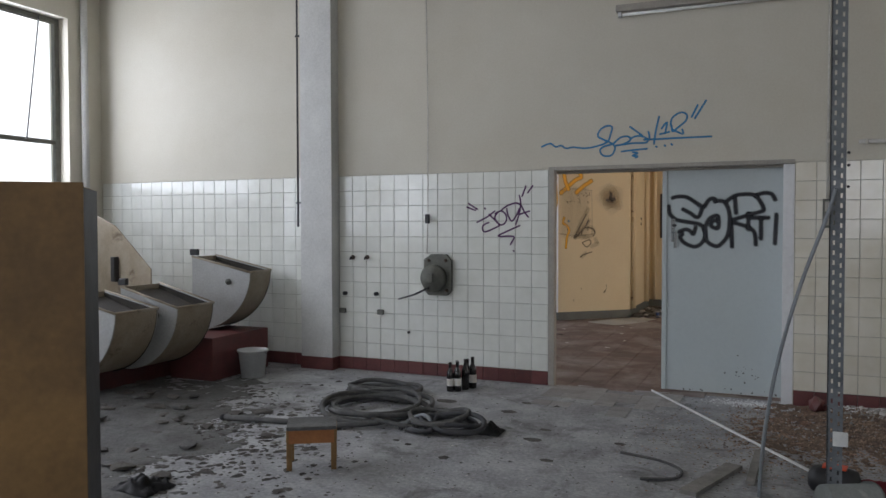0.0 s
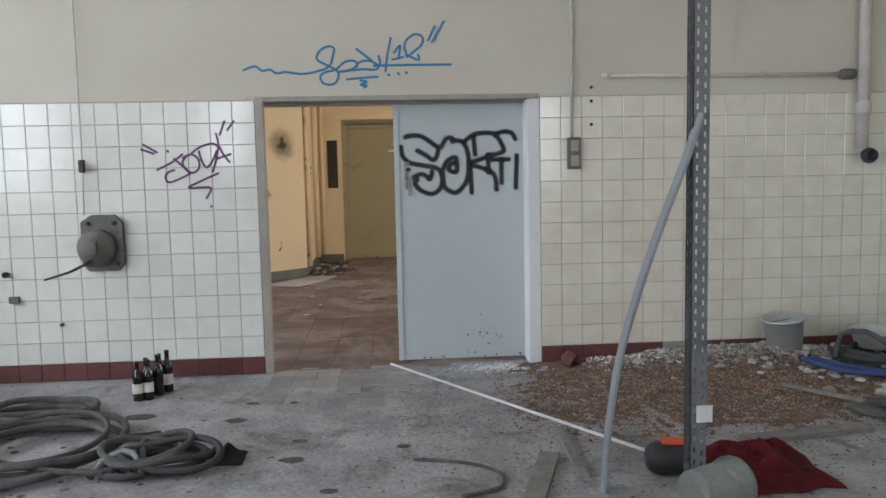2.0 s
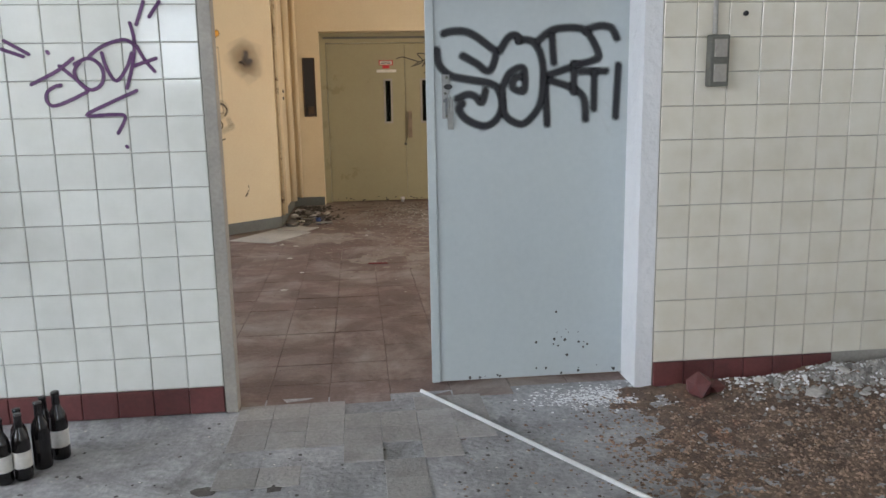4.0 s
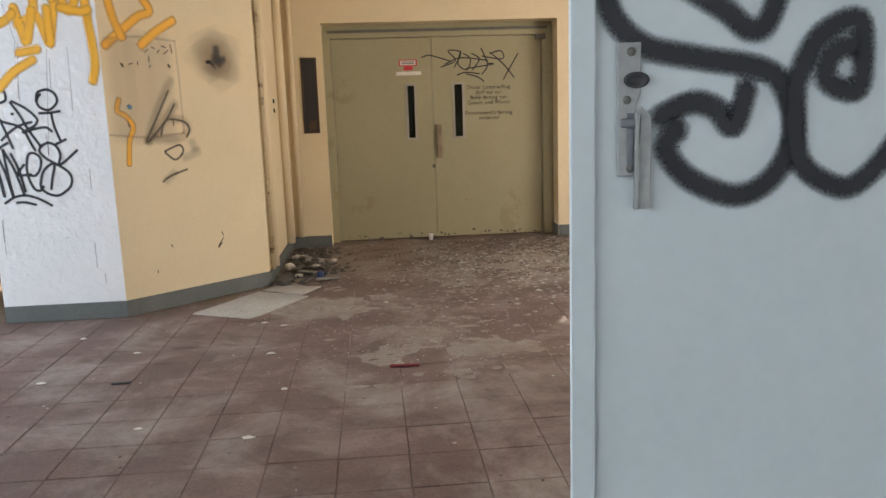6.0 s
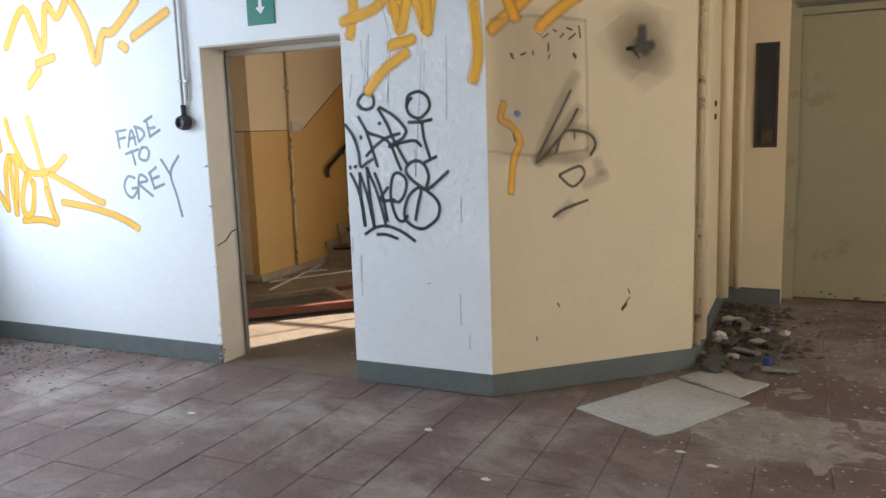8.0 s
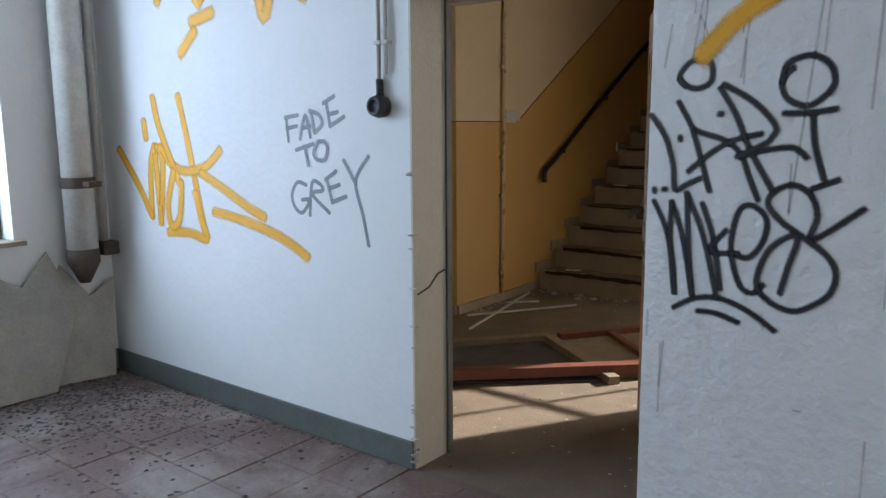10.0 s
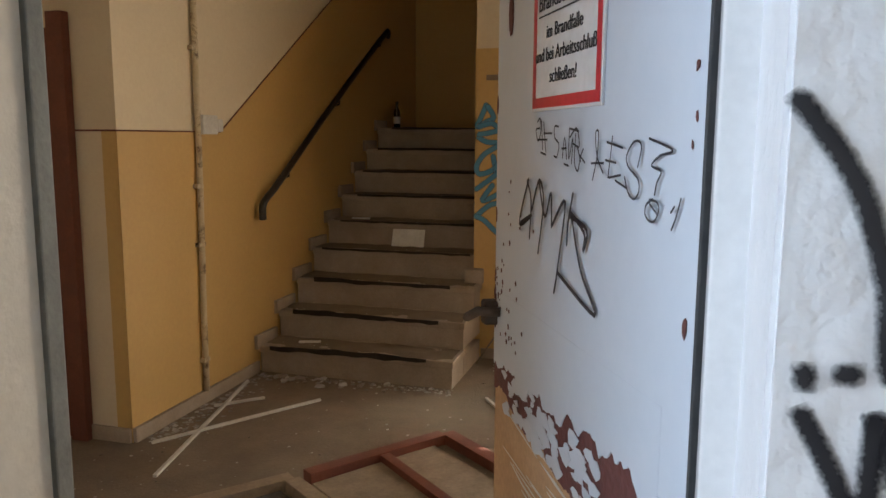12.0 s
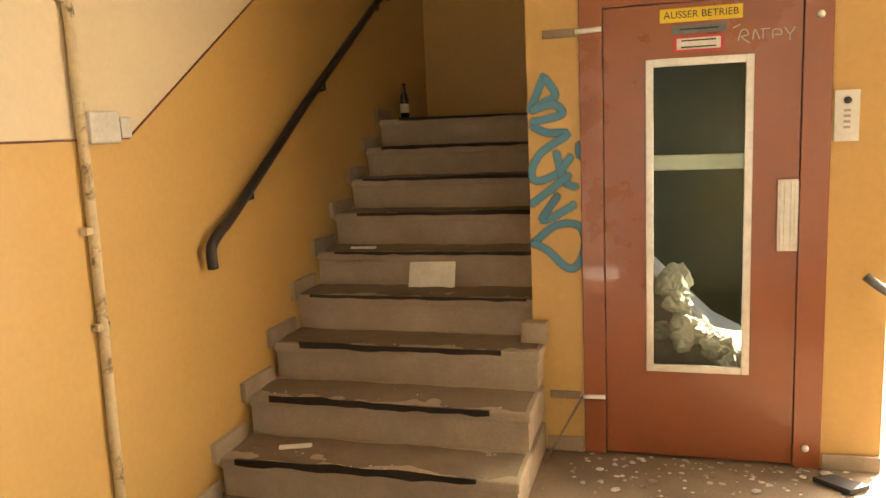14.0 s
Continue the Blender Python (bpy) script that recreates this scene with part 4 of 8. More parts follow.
def bottle(x, y, z, s=1.0, label_paper=True, rz=0.0, text="dark brown empty beer bottle on the floor"):
    b = thing("bottle", x, y, z, text, "bottle", "bottles by the wall", rz=rz)
    prof = [(0.03, 0), (0.033, 0.006), (0.033, 0.15), (0.028, 0.18), (0.015, 0.205), (0.0135, 0.25), (0.0155, 0.252), (0.0155, 0.262), (0.011, 0.265)]
    part("body", lathe([(r * s, h * s) for r, h in prof], 18), M["bottle"], b)
    if label_paper:
        part("label", lathe([(0.0334 * s, 0.05 * s), (0.0336 * s, 0.051 * s), (0.0336 * s, 0.115 * s), (0.0334 * s, 0.116 * s)], 18), M["label"], b, "white paper label")
    return b


for x, y, s, l in ((-1.56, 7.0, 1.0, True), (-1.47, 7.03, 1.02, True), (-1.52, 7.1, 1.0, False), (-1.41, 7.12, 1.06, False), (-1.35, 7.2, 1.1, True), (-1.44, 7.22, 1.0, False)):
    bottle(-1.56 + 0.65 * (x + 1.56), y, 0.0, s * 0.98, l)


def loops(q, cx, cy, rx, ry, turns, z0, lift, r, drift=0.03, lean=0.0):
    """Rings of hose that wander a little from turn to turn."""
    pts, n = [], 20
    ph = q.uniform(0, 6.28)
    for k in range(int(turns * n)):
        a, t = 6.2832 * k / n, k / n
        wob = 1 + 0.07 * math.sin(a * 0.53 + ph) + 0.035 * math.sin(a * 1.37 + 2 * ph)
        pts.append((cx + drift * math.sin(1.7 * t + ph) + rx * wob * math.cos(a + lean), cy + drift * math.cos(2.1 * t + ph) + ry * wob * math.sin(a + lean),
                    z0 + r + lift * t * (0.55 + 0.45 * math.sin(1.5 * a + ph)) + 0.012 * abs(math.sin(a + ph))))
    return pts


def hose(pts, r, material, label):
    h = thing("hose", 0, 0, 0, label, "hose")
    part("hose", tube(smooth_path(pts, 2), r, 10), material, h)
    for end, nxt in ((pts[0], pts[1]), (pts[-1], pts[-2])):
        d = (Vector(end) - Vector(nxt)).normalized()
        part("end_collar", tube([Vector(end) - d * 0.025, Vector(end) + d * 0.006], r * 1.14, 10), M["darksteel"], h)
    return h


hq = random.Random(19)
hose(loops(hq, -2.02, 6.62, 0.31, 0.25, 2.6, 0.0, 0.03, 0.02) + [(-1.75, 6.62, 0.05), (-1.9, 6.42, 0.05), (-2.15, 6.4, 0.04), (-2.33, 6.36, 0.03)], 0.02, M["rubber"], "dusty grey rubber hose coiled on the floor")
hose([(-2.3, 6.27, 0.03), (-2.1, 6.34, 0.05)] + loops(hq, -1.78, 6.02, 0.4, 0.42, 2.7, 0.0, 0.035, 0.025, 0.05, 0.9) + [(-1.5, 5.62, 0.05), (-1.8, 5.48, 0.03), (-2.2, 5.44, 0.026), (-2.75, 5.36, 0.026)], 0.0205, M["rubber"], "thick dusty grey hose in wide loops on the floor")
hose([(-1.2, 6.2, 0.03)] + loops(hq, -1.72, 5.98, 0.33, 0.36, 1.6, 0.05, 0.03, 0.02, 0.06, 0.3) + [(-1.5, 5.6, 0.06), (-1.25, 5.62, 0.04)], 0.016, M["rubber"], "dusty grey hose lying over a wider loop")
hose(loops(hq, -1.06, 5.77, 0.24, 0.15, 3.4, 0.0, 0.024, 0.018, 0.04) + [(-1.1, 5.55, 0.04), (-1.3, 5.6, 0.03)], 0.018, M["rubber_black"], "bundle of thin dark hose on the floor")
hose(loops(hq, -1.12, 5.8, 0.2, 0.17, 2.2, 0.04, 0.024, 0.017, 0.05, 1.0) + [(-1.25, 5.62, 0.05), (-1.34, 5.72, 0.02)], 0.017, M["rubber"], "dusty hose tangled over a dark bundle")
hose([(-1.36, 5.62, 0.02), (-1.33, 5.7, 0.06), (-1.24, 5.74, 0.1), (-1.16, 5.7, 0.07), (-1.17, 5.6, 0.02)], 0.016, M["grey_plastic"], "short pale hose end standing in a bow")
for i in range(4):
    hose(loops(hq, 3.58 + 0.05 * math.sin(i * 2), 7.08 + 0.04 * math.cos(i), 0.34 - 0.02 * i, 0.3 - 0.02 * i, 1.5, 0.02 + 0.03 * i, 0.02, 0.019, 0.05, i * 1.3), 0.019, M["rubber_black"], "black rubber hose heaped in the corner")
hose([(3.2, 7.0, 0.1), (3.3, 7.1, 0.24), (3.42, 7.0, 0.28), (3.48, 6.8, 0.2), (3.5, 6.6, 0.06), (3.52, 6.45, 0.02)], 0.018, M["rubber"], "dusty grey hose bent over the heap")
hose([(2.98, 7.05, 0.1), (3.0, 6.88, 0.1), (3.1, 6.74, 0.08), (3.26, 6.67, 0.07), (3.45, 6.66, 0.06)], 0.02, M["blue"], "thick blue hose lying on the rubble")
hose([(3.05, 7.07, 0.1), (3.08, 6.92, 0.1), (3.18, 6.8, 0.09), (3.34, 6.74, 0.07), (3.6, 6.6, 0.05)], 0.016, M["blue"], "blue hose lying beside a thicker one")
c = thing("cable", 0.5, 5.4, 0, "thin grey cable bent on the floor", "cable")
part("cord", tube(smooth_path([(-0.3, 0.28, 0.01), (-0.05, 0.2, 0.01), (0.1, 0.05, 0.01), (0.08, -0.12, 0.01), (-0.1, -0.2, 0.01)]), 0.009, 8), M["rubber"], c)


def crumple(name, x, y, sx, sy, h, material, label, category, seed, n=26):
    """A limp cloth or rag: folds die out towards an uneven edge and lie on the floor."""
    bm = bmesh.new()
    g = []
    for i in range(n + 1):
        row = []
        for j in range(n + 1):
            u, v = 2 * i / n - 1, 2 * j / n - 1
            w = noise.noise(Vector((u * 1.7 + seed, v * 1.7, seed)))
            k = 1 + 0.25 * noise.noise(Vector((math.atan2(v, u) * 1.3, seed, 3)))
            m2 = max(0.0, 1 - max(abs(u), abs(v)) ** 2)
            f = abs(noise.noise(Vector((u * 1.8, v * 2.6 + u, seed + 5)))) + 0.45 * (0.5 - abs(noise.noise(Vector((u * 5 + v, v * 4.5, seed + 9)))))
            row.append(bm.verts.new((u * sx * k, v * sy * k * (1 + 0.15 * w), 0.006 + h * m2 * (0.25 + 1.6 * f))))
        g.append(row)
    for i in range(n):
        for j in range(n):
            f = bm.faces.new((g[i][j], g[i + 1][j], g[i + 1][j + 1], g[i][j + 1]))
            f.smooth = True
    r = bmesh.ops.solidify(bm, geom=bm.faces[:], thickness=0.004)
    return tagged_at(part(name, bm, material), x, y, label, category)


def tagged_at(ob, x, y, label, category, z=0.0, rz=0.0):
    ob.matrix_world = pose(x, y, z, 0, 0, rz)
    return tagged(ob, label, category)


crumple("cloth", 1.84, 5.38, 0.27, 0.3, 0.075, M["redcloth"], "dusty dark red cloth crumpled on the floor", "cloth", 2.0, 40)
crumple("rag", -0.78, 5.82, 0.12, 0.09, 0.06, M["dark"], "black crumpled rag beside the hoses", "rag", 4.0, 16)
crumple("rag", -2.15, 3.95, 0.15, 0.12, 0.07, M["dark"], "black crumpled rag on the dirty floor", "rag", 7.0, 18)

# small wooden stool
stool = thing("stool", -1.51, 4.7, 0, "low wooden stool, dusty grey top and orange-brown front board", "stool", rz=31)
part("seat", box(-0.15, 0.15, -0.12, 0.13, 0.245, 0.268, bevel=0.004), M["grime"], stool, "dusty grey stool top")
part("front_board", box(-0.136, 0.136, -0.118, -0.1, 0.165, 0.244, bevel=0.003), M["orangewood"], stool, "orange-brown front board")
part("back_board", box(-0.136, 0.136, 0.1, 0.118, 0.165, 0.244, bevel=0.003), M["ochrewood"], stool)
for sx in (-1, 1):
    part("side_board", box(sx * 0.144 - 0.008, sx * 0.144 + 0.008, -0.1, 0.1, 0.175, 0.244, bevel=0.002), M["ochrewood"], stool)
    for sy in (-1, 1):
        part("leg", box(sx * 0.133 - 0.016, sx * 0.133 + 0.016, sy * 0.103 - 0.014, sy * 0.103 + 0.014, 0, 0.244, bevel=0.003), M["ochrewood"], stool)

# brown cupboard near the start
cup = thing("cupboard", -1.52, 3.02, 0, "tall stained ochre plywood cupboard, dark scuffed", "cupboard", rz=40)
part("side_panel", box(-0.9, 0.0, 0.0, 0.022, 0, 1.66, bevel=0.003), M["ochrewood"], cup)
part("door", box(-0.02, 0.0, 0.024, 0.4, 0.02, 1.64, bevel=0.003), M["dark"], cup, "dark cupboard front")
part("back_panel", box(-0.9, -0.885, 0.024, 0.4, 0, 1.65, bevel=0.003), M["ochrewood"], cup)
part("top", box(-0.884, -0.022, 0.024, 0.4, 1.62, 1.65, bevel=0.003), M["ochrewood"], cup)


def hopper(x, y, z, r, drop, tilt, yaw, depth, label):
    """A tipping chute: two rounded cheeks, a curved front sheet and a back sheet, open on top; x, y, z is the lip's near corner."""
    ca, sa = math.cos(radians(yaw)), math.sin(radians(yaw))
    ct, st = math.cos(radians(tilt)), math.sin(radians(tilt))
    h = thing("chute_hopper", x - r * ct * ca, y - r * ct * sa, z + r * st, label, "hopper", "tipping hoppers", rz=yaw)
    n = 12
    front = [(r * ct - (r * 0.86) * (1 - math.cos(1.45 * k / n)) * 1.08, -r * st - drop * math.sin(1.45 * k / n)) for k in range(n + 1)]
    back = (front[-1][0] - 0.14, front[-1][1])
    outline = [(0, 0)] + front + [back, (0.0, -drop * 0.55)]
    for s0, s1 in ((0.0, 0.012), (depth - 0.012, depth)):
        part("cheek", prism(outline, s1 - s0, Matrix.Translation((0, s0, 0)), 0.002), M["enamel"], h, "dusty cream enamelled cheek")
    sheet = bmesh.new()
    for a, b in zip(front + [back], front[1:] + [back]):
        if a == b:
            continue
        sheet.faces.new([sheet.verts.new(c) for c in ((a[0], 0.012, a[1]), (b[0], 0.012, b[1]), (b[0], depth - 0.012, b[1]), (a[0], depth - 0.012, a[1]))])
    bmesh.ops.remove_doubles(sheet, verts=sheet.verts, dist=0.001)
    bmesh.ops.recalc_face_normals(sheet, faces=sheet.faces)
    bmesh.ops.solidify(sheet, geom=sheet.faces[:], thickness=0.008)
    part("curved_sheet", sheet, M["chute"], h, "brown-stained curved front sheet")
    part("back_sheet", prism([(0.012, -0.004), (0.012, -drop * 0.55), (back[0] + 0.01, back[1] + 0.01), (back[0], back[1]), (0.0, -drop * 0.55), (0.0, -0.004)], depth - 0.024, Matrix.Translation((0, 0.012, 0))), M["chute"], h)
    # dark sheet and cheek plate: the hopper's inner shade put into colour
    part("lining", prism([(0.02, -0.05), (0.02, -0.06), (r * ct - 0.05, -r * st - 0.1), (r * ct - 0.05, -r * st - 0.09)], depth - 0.03, Matrix.Translation((0, 0.015, 0))), M["chute_shade"], h, "dark sheet standing in for shade inside the hopper")
    part("lining", prism(outline[:-2], 0.004, Matrix.Translation((0, depth - 0.018, -0.012))), M["chute_shade"], h, "dark plate painting shade on the cheek's inside")
    for v in (0.0, depth):
        part("rim", tube([(0, v, 0.0), (r * ct, v, -r * st)], 0.011, 8), M["chute"], h, "worn bent rim")
    part("rim", tube([(r * ct, 0, -r * st), (r * ct, depth, -r * st)], 0.011, 8), M["chute"], h, "worn bent rim")
    part("grip", box(-0.02, 0.07, -0.012, 0.03, 0.012, 0.075, bevel=0.008), M["dark"], h, "black grip")
    part("pivot", lathe([(0.03, 0), (0.03, 0.018), (0.012, 0.02), (0.012, 0.04), (0, 0.04)], 14, m=Matrix.Translation((r * 0.62, 0.0, -drop * 0.42)) @ Matrix.Rotation(radians(90), 4, "X")), M["castgrey"], h, "grey pivot bolt")
    return h


hopper(-3.74, 7.0, 1.015, 0.68, 0.6, 13, 8, 0.44, "dull cream sheet metal tipping hopper by the wall")
hopper(-3.72, 5.95, 0.76, 0.66, 0.58, 15, 2, 0.5, "dull cream sheet metal tipping hopper, open, shade painted inside")
hopper(-3.83, 5.36, 0.764, 0.64, 0.58, 12, 0, 0.48, "dull cream sheet metal hopper, brown-stained front")
ped = thing("pedestal", -4.0, 6.62, 0, "low dark red tiled machine pedestal", "pedestal")
part("block", box(-0.32, 0.2, -0.12, 0.75, 0, 0.412, bevel=0.008), M["redtile"], ped)
ped2 = thing("pedestal", -4.85, 6.5, 0, "dark red tiled plinth under the hoppers", "pedestal")
part("block", box(-0.4, 0.45, -0.9, 0.9, 0, 0.3, bevel=0.008), M["redtile"], ped2)
back = thing("splash_plate", -5.35, 6.75, 0.3, "slanted grey sheet metal plate behind the hoppers", "plate", rz=-14)
part("plate", prism([(-0.3, 0), (0.75, 0), (0.75, 0.75), (0.1, 1.18), (-0.3, 1.3)], 0.015, bevel=0.002), M["chute"], back)
part("handle", box(0.1, 0.17, -0.06, -0.002, 0.6, 0.86, bevel=0.01), M["dark"], back, "black grip plate")


def bucket(name, x, y, z, r0, r1, h, material, label, rx=0, ry=0, rz=0, handle=True):
    b = thing(name, x, y, z, label, "bucket", rx=rx, ry=ry, rz=rz)
    part("body", lathe([(r0, 0), (r1, h), (r1 + 0.01, h), (r1 + 0.01, h - 0.02), (r1 - 0.004, h - 0.006), (r0 - 0.006, 0.012), (0, 0.012)], 28), material, b)
    if handle:
        part("bail", tube([(r1 * math.cos(a), r1 * math.sin(a) * 0.9, h - 0.02 - 0.05 * math.sin(a)) for a in [math.pi * k / 14 for k in range(15)]], 0.004, 6), M["steel"], b, "thin wire bail")
    return b


bucket("bucket", -3.6, 6.85, 0, 0.11, 0.14, 0.27, M["white_plastic"], "dirty white plastic bucket by the wall")
bucket("bucket", 3.03, 7.36, 0.04, 0.115, 0.145, 0.3, M["pail"], "dull galvanised pail tilted on rubble", rx=4, ry=-7)
bucket("bucket", 1.34, 4.93, 0.098, 0.085, 0.112, 0.26, M["oldpail"], "grey-green bucket lying on its side", rx=-97, rz=-62, handle=False)
bowl = thing("bowl", 3.6, 7.2, 0.13, "dirty grey-white bowl resting on the hoses", "bowl", rx=4)
part("body", lathe([(0.12, 0), (0.15, 0.12), (0.162, 0.12), (0.162, 0.11), (0.145, 0.108), (0.115, 0.012), (0, 0.012)], 28), M["pail"], bowl)

# slotted angle post
post = thing("slotted_post", 1.36, 5.02, 0, "slotted galvanised steel angle post, dusty", "post")


def slotted(w, z1, flip):
    bm = bmesh.new()
    n = int(z1 / 0.05)
    def bar(u0, u1, z0, zz):
        box(*((u0, u1, 0, 0.003) if not flip else (0, 0.003, u0, u1)), z0, zz, bm=bm)
    bar(0, w * 0.2, 0, z1), bar(w * 0.34, w * 0.66, 0, z1), bar(w * 0.8, w, 0, z1)
    for k in range(n + 1):
        z = k * 0.05
        bar(w * 0.2, w * 0.34, z, min(z + 0.027, z1)), bar(w * 0.66, w * 0.8, max(z - 0.014, 0), min(z + 0.013, z1))
    return bm


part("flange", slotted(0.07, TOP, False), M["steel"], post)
# the second flange gets a much darker steel than the first
part("flange", slotted(0.07, TOP, True), M["darksteel"], post, "darker second flange")
tag = thing("tag", 1.42, 5.057, 0.36, "white plastic tag tied to the post", "tag")
part("plate", box(-0.035, 0.035, -0.045, -0.037, 0, 0.075, bevel=0.004), M["white_plastic"], tag)
part("string", tube([(0, -0.04, 0.06), (-0.02, -0.034, 0.09)], 0.002, 6), M["dark"], tag)
strip = thing("plastic_strip", 0, 0, 0, "grey plastic cable strip leaning against the post", "strip")
part("strip", ribbon(smooth_path([(1.04, 5.21, 0.0), (1.06, 5.2, 0.3), (1.1, 5.18, 0.6), (1.16, 5.12, 0.9), (1.24, 5.06, 1.2), (1.34, 5.02, 1.5), (1.385, 5.0, 1.66)]), 0.075, 0.018, (0.06, 1, 0)), M["grey_plastic"], strip)
pole = thing("rod", 0.1, 7.68, 0.012, "long thin white rod lying on the floor", "rod")
part("rod", tube([(0, 0, 0), (1.23, -2.2, 0.06)], 0.009, 8), M["white_plastic"], pole)
drum = thing("motor_housing", 1.29, 5.38, 0.08, "black motor housing with an orange sticker, on the floor", "motor", ry=90, rz=-10)
part("body", lathe([(0.04, 0.0), (0.066, 0.02), (0.078, 0.05), (0.078, 0.2), (0.066, 0.245), (0.03, 0.255)], 24), M["dark"], drum)
part("sticker", box(-0.083, -0.074, -0.04, 0.045, 0.07, 0.19, bevel=0.002), M["orange"], drum, "bright orange sticker")


def plank(x0, y0, x1, y1, w, h, material, label, z=0.0):
    d = math.hypot(x1 - x0, y1 - y0)
    p = thing("plank", x0, y0, z, label, "plank", rz=math.degrees(math.atan2(y1 - y0, x1 - x0)))
    part("board", box(0, d, -w / 2, w / 2, 0, h, bevel=0.003), material, p)


plank(0.68, 5.05, 0.89, 5.66, 0.1, 0.025, M["greywood"], "grey weathered plank on the concrete floor")
plank(1.02, 6.04, 0.99, 5.36, 0.05, 0.025, M["greywood"], "thin grey batten on the concrete floor")
plank(1.92, 5.72, 2.68, 5.83, 0.09, 0.03, M["greywood"], "weathered plank lying by the rubble")
plank(2.62, 6.62, 2.9, 6.2, 0.035, 0.022, M["greywood"], "pale grey batten lying on the rubble", 0.03)
washer = thing("rubber_ring", 2.98, 6.12, 0.01, "flat grey rubber ring on the floor", "ring")
part("ring", lathe([(0.06, 0), (0.19, 0), (0.19, 0.018), (0.06, 0.018), (0.06, 0.0)], 28), M["rubber"], washer)
bd = thing("board", 3.72, 6.75, 0.1, "pale dirty board lying on hoses", "board", rz=20, ry=-8)
part("panel", box(-0.25, 0.22, -0.2, 0.2, 0, 0.02, bevel=0.003), M["rubble"], bd)
br = thing("stone", 1.4, 7.42, 0, "dark red broken base tile lump on the floor", "rubble")
part("lump", chunk(rng, 0.07, 0.9), M["redtile"], br)
br = thing("stone", 1.5, 7.44, 0, "dark red broken base tile lump by the wall", "rubble")
part("lump", chunk(rng, 0.05, 0.9), M["redtile"], br)

# electrical box, conduits and pipes on the right
eb = thing("switch_box", 1.485, YA - 0.008, 1.57, "old grey-brown double switch box on the tiles", "switch box")
part("case", box(-0.045, 0.045, -0.05, 0, -0.115, 0.115, bevel=0.006), M["castgrey"], eb)
for z in (-0.055, 0.055):
    part("rocker", box(-0.03, 0.03, -0.06, -0.05, z - 0.04, z + 0.04, bevel=0.004), M["frame_grey"], eb)
cd = thing("conduit", 1.475, 7.565, 0, "thin painted conduit running down to the switch box", "conduit")
part("pipe", tube([(0, 0, 1.68), (0, 0, TOP)], 0.011, 10), M["conduit"], cd)
part("clip", box(-0.018, 0.018, -0.014, 0.01, 2.13, 2.16, bevel=0.002), M["conduit"], cd)
hp = thing("wall_pipe", 1.69, 7.545, 2.13, "horizontal painted pipe along the top of the tiles", "pipe")
part("pipe", tube([(0, 0, 0), (1.85, 0, -0.01)], 0.016, 10), M["conduit"], hp)
part("elbow", lathe([(0.03, 0), (0.04, 0.02), (0.04, 0.09), (0.03, 0.11)], 14, m=Matrix.Translation((1.82, 0, -0.01)) @ Matrix.Rotation(radians(90), 4, "Y")), M["castgrey"], hp)
for u in (0.05, 0.6, 1.2):
    part("clip", box(u - 0.012, u + 0.012, -0.02, 0.03, -0.02, 0.02, bevel=0.003), M["conduit"], hp)
vp = thing("wall_pipe", 3.68, 7.52, 0, "thick painted pipe ending in an open black mouth", "pipe")
part("pipe", tube([(0, 0, 1.55), (0, 0, TOP)], 0.042, 14), M["conduit"], vp)
part("mouth", lathe([(0.055, 0), (0.06, 0.03), (0.05, 0.06), (0.035, 0.06), (0.03, 0.01), (0, 0.01)], 16, m=Matrix.Translation((0.03, -0.02, 1.51)) @ Matrix.Rotation(radians(90), 4, "X")), M["dark"], vp, "open black pipe mouth")
part("collar", lathe([(0.05, 1.82), (0.055, 1.84), (0.055, 1.9), (0.05, 1.92)], 14), M["conduit"], vp)
for z in (1.95, 1.78, 2.05):
    w = thing("wall_plug", 1.62, YA - 0.009, z, "small dark plug hole in the cream tiles", "plug", "plug holes")
    part("plug", lathe([(0.012, 0), (0.012, 0.01), (0, 0.012)], 8, m=Matrix.Rotation(radians(90), 4, "X")), M["dark"], w)

# door furniture
lock = thing("door_lock", 0.27, 7.786, 1.46, "scratched steel lock case without handle on the door leaf", "lock")
part("plate", prism([(-0.029, -0.131), (-0.001, -0.131), (-0.001, -0.023), (0.007, -0.003), (0.007, 0.074), (-0.031, 0.074)], -0.005, bevel=0.001), M["zinc"], lock)
part("bent_strip", prism([(-0.005, -0.183), (0.023, -0.183), (0.023, -0.043), (0.007, -0.023)], -0.004, Matrix.Translation((0, -0.007, 0)), bevel=0.001), M["zinc"], lock, "worn grey metal strip")
part("strip_edge", box(-0.005, 0.001, -0.018, -0.011, -0.183, -0.033, bevel=0.001), M["zinc"], lock)
part("groove", box(-0.015, -0.004, -0.0075, -0.005, -0.119, -0.033, bevel=0.001), M["steel"], lock, "dark worn groove")
part("cup", lathe([(0.019, 0), (0.021, 0.004), (0.016, 0.006), (0.011, 0.002), (0, 0.002)], 16, m=Matrix.Translation((-0.001, -0.004, 0.017)) @ Matrix.Rotation(radians(90), 4, "X") @ Matrix.Diagonal((1, 0.6, 1, 1))), M["darksteel"], lock, "empty dark spindle hole")
part("tongue", box(-0.026, 0.003, -0.014, -0.005, -0.055, -0.041, bevel=0.003), M["steel"], lock)
for u, v in ((-0.009, 0.060), (-0.008, 0.060), (-0.009, -0.119), (-0.015, -0.013)):
    part("screw", lathe([(0.007, 0), (0.006, 0.003), (0, 0.0035)], 8, m=Matrix.Translation((u, -0.005, v)) @ Matrix.Rotation(radians(90), 4, "X")), M["castgrey"], lock)
q = random.Random(5)
bm = bmesh.new()
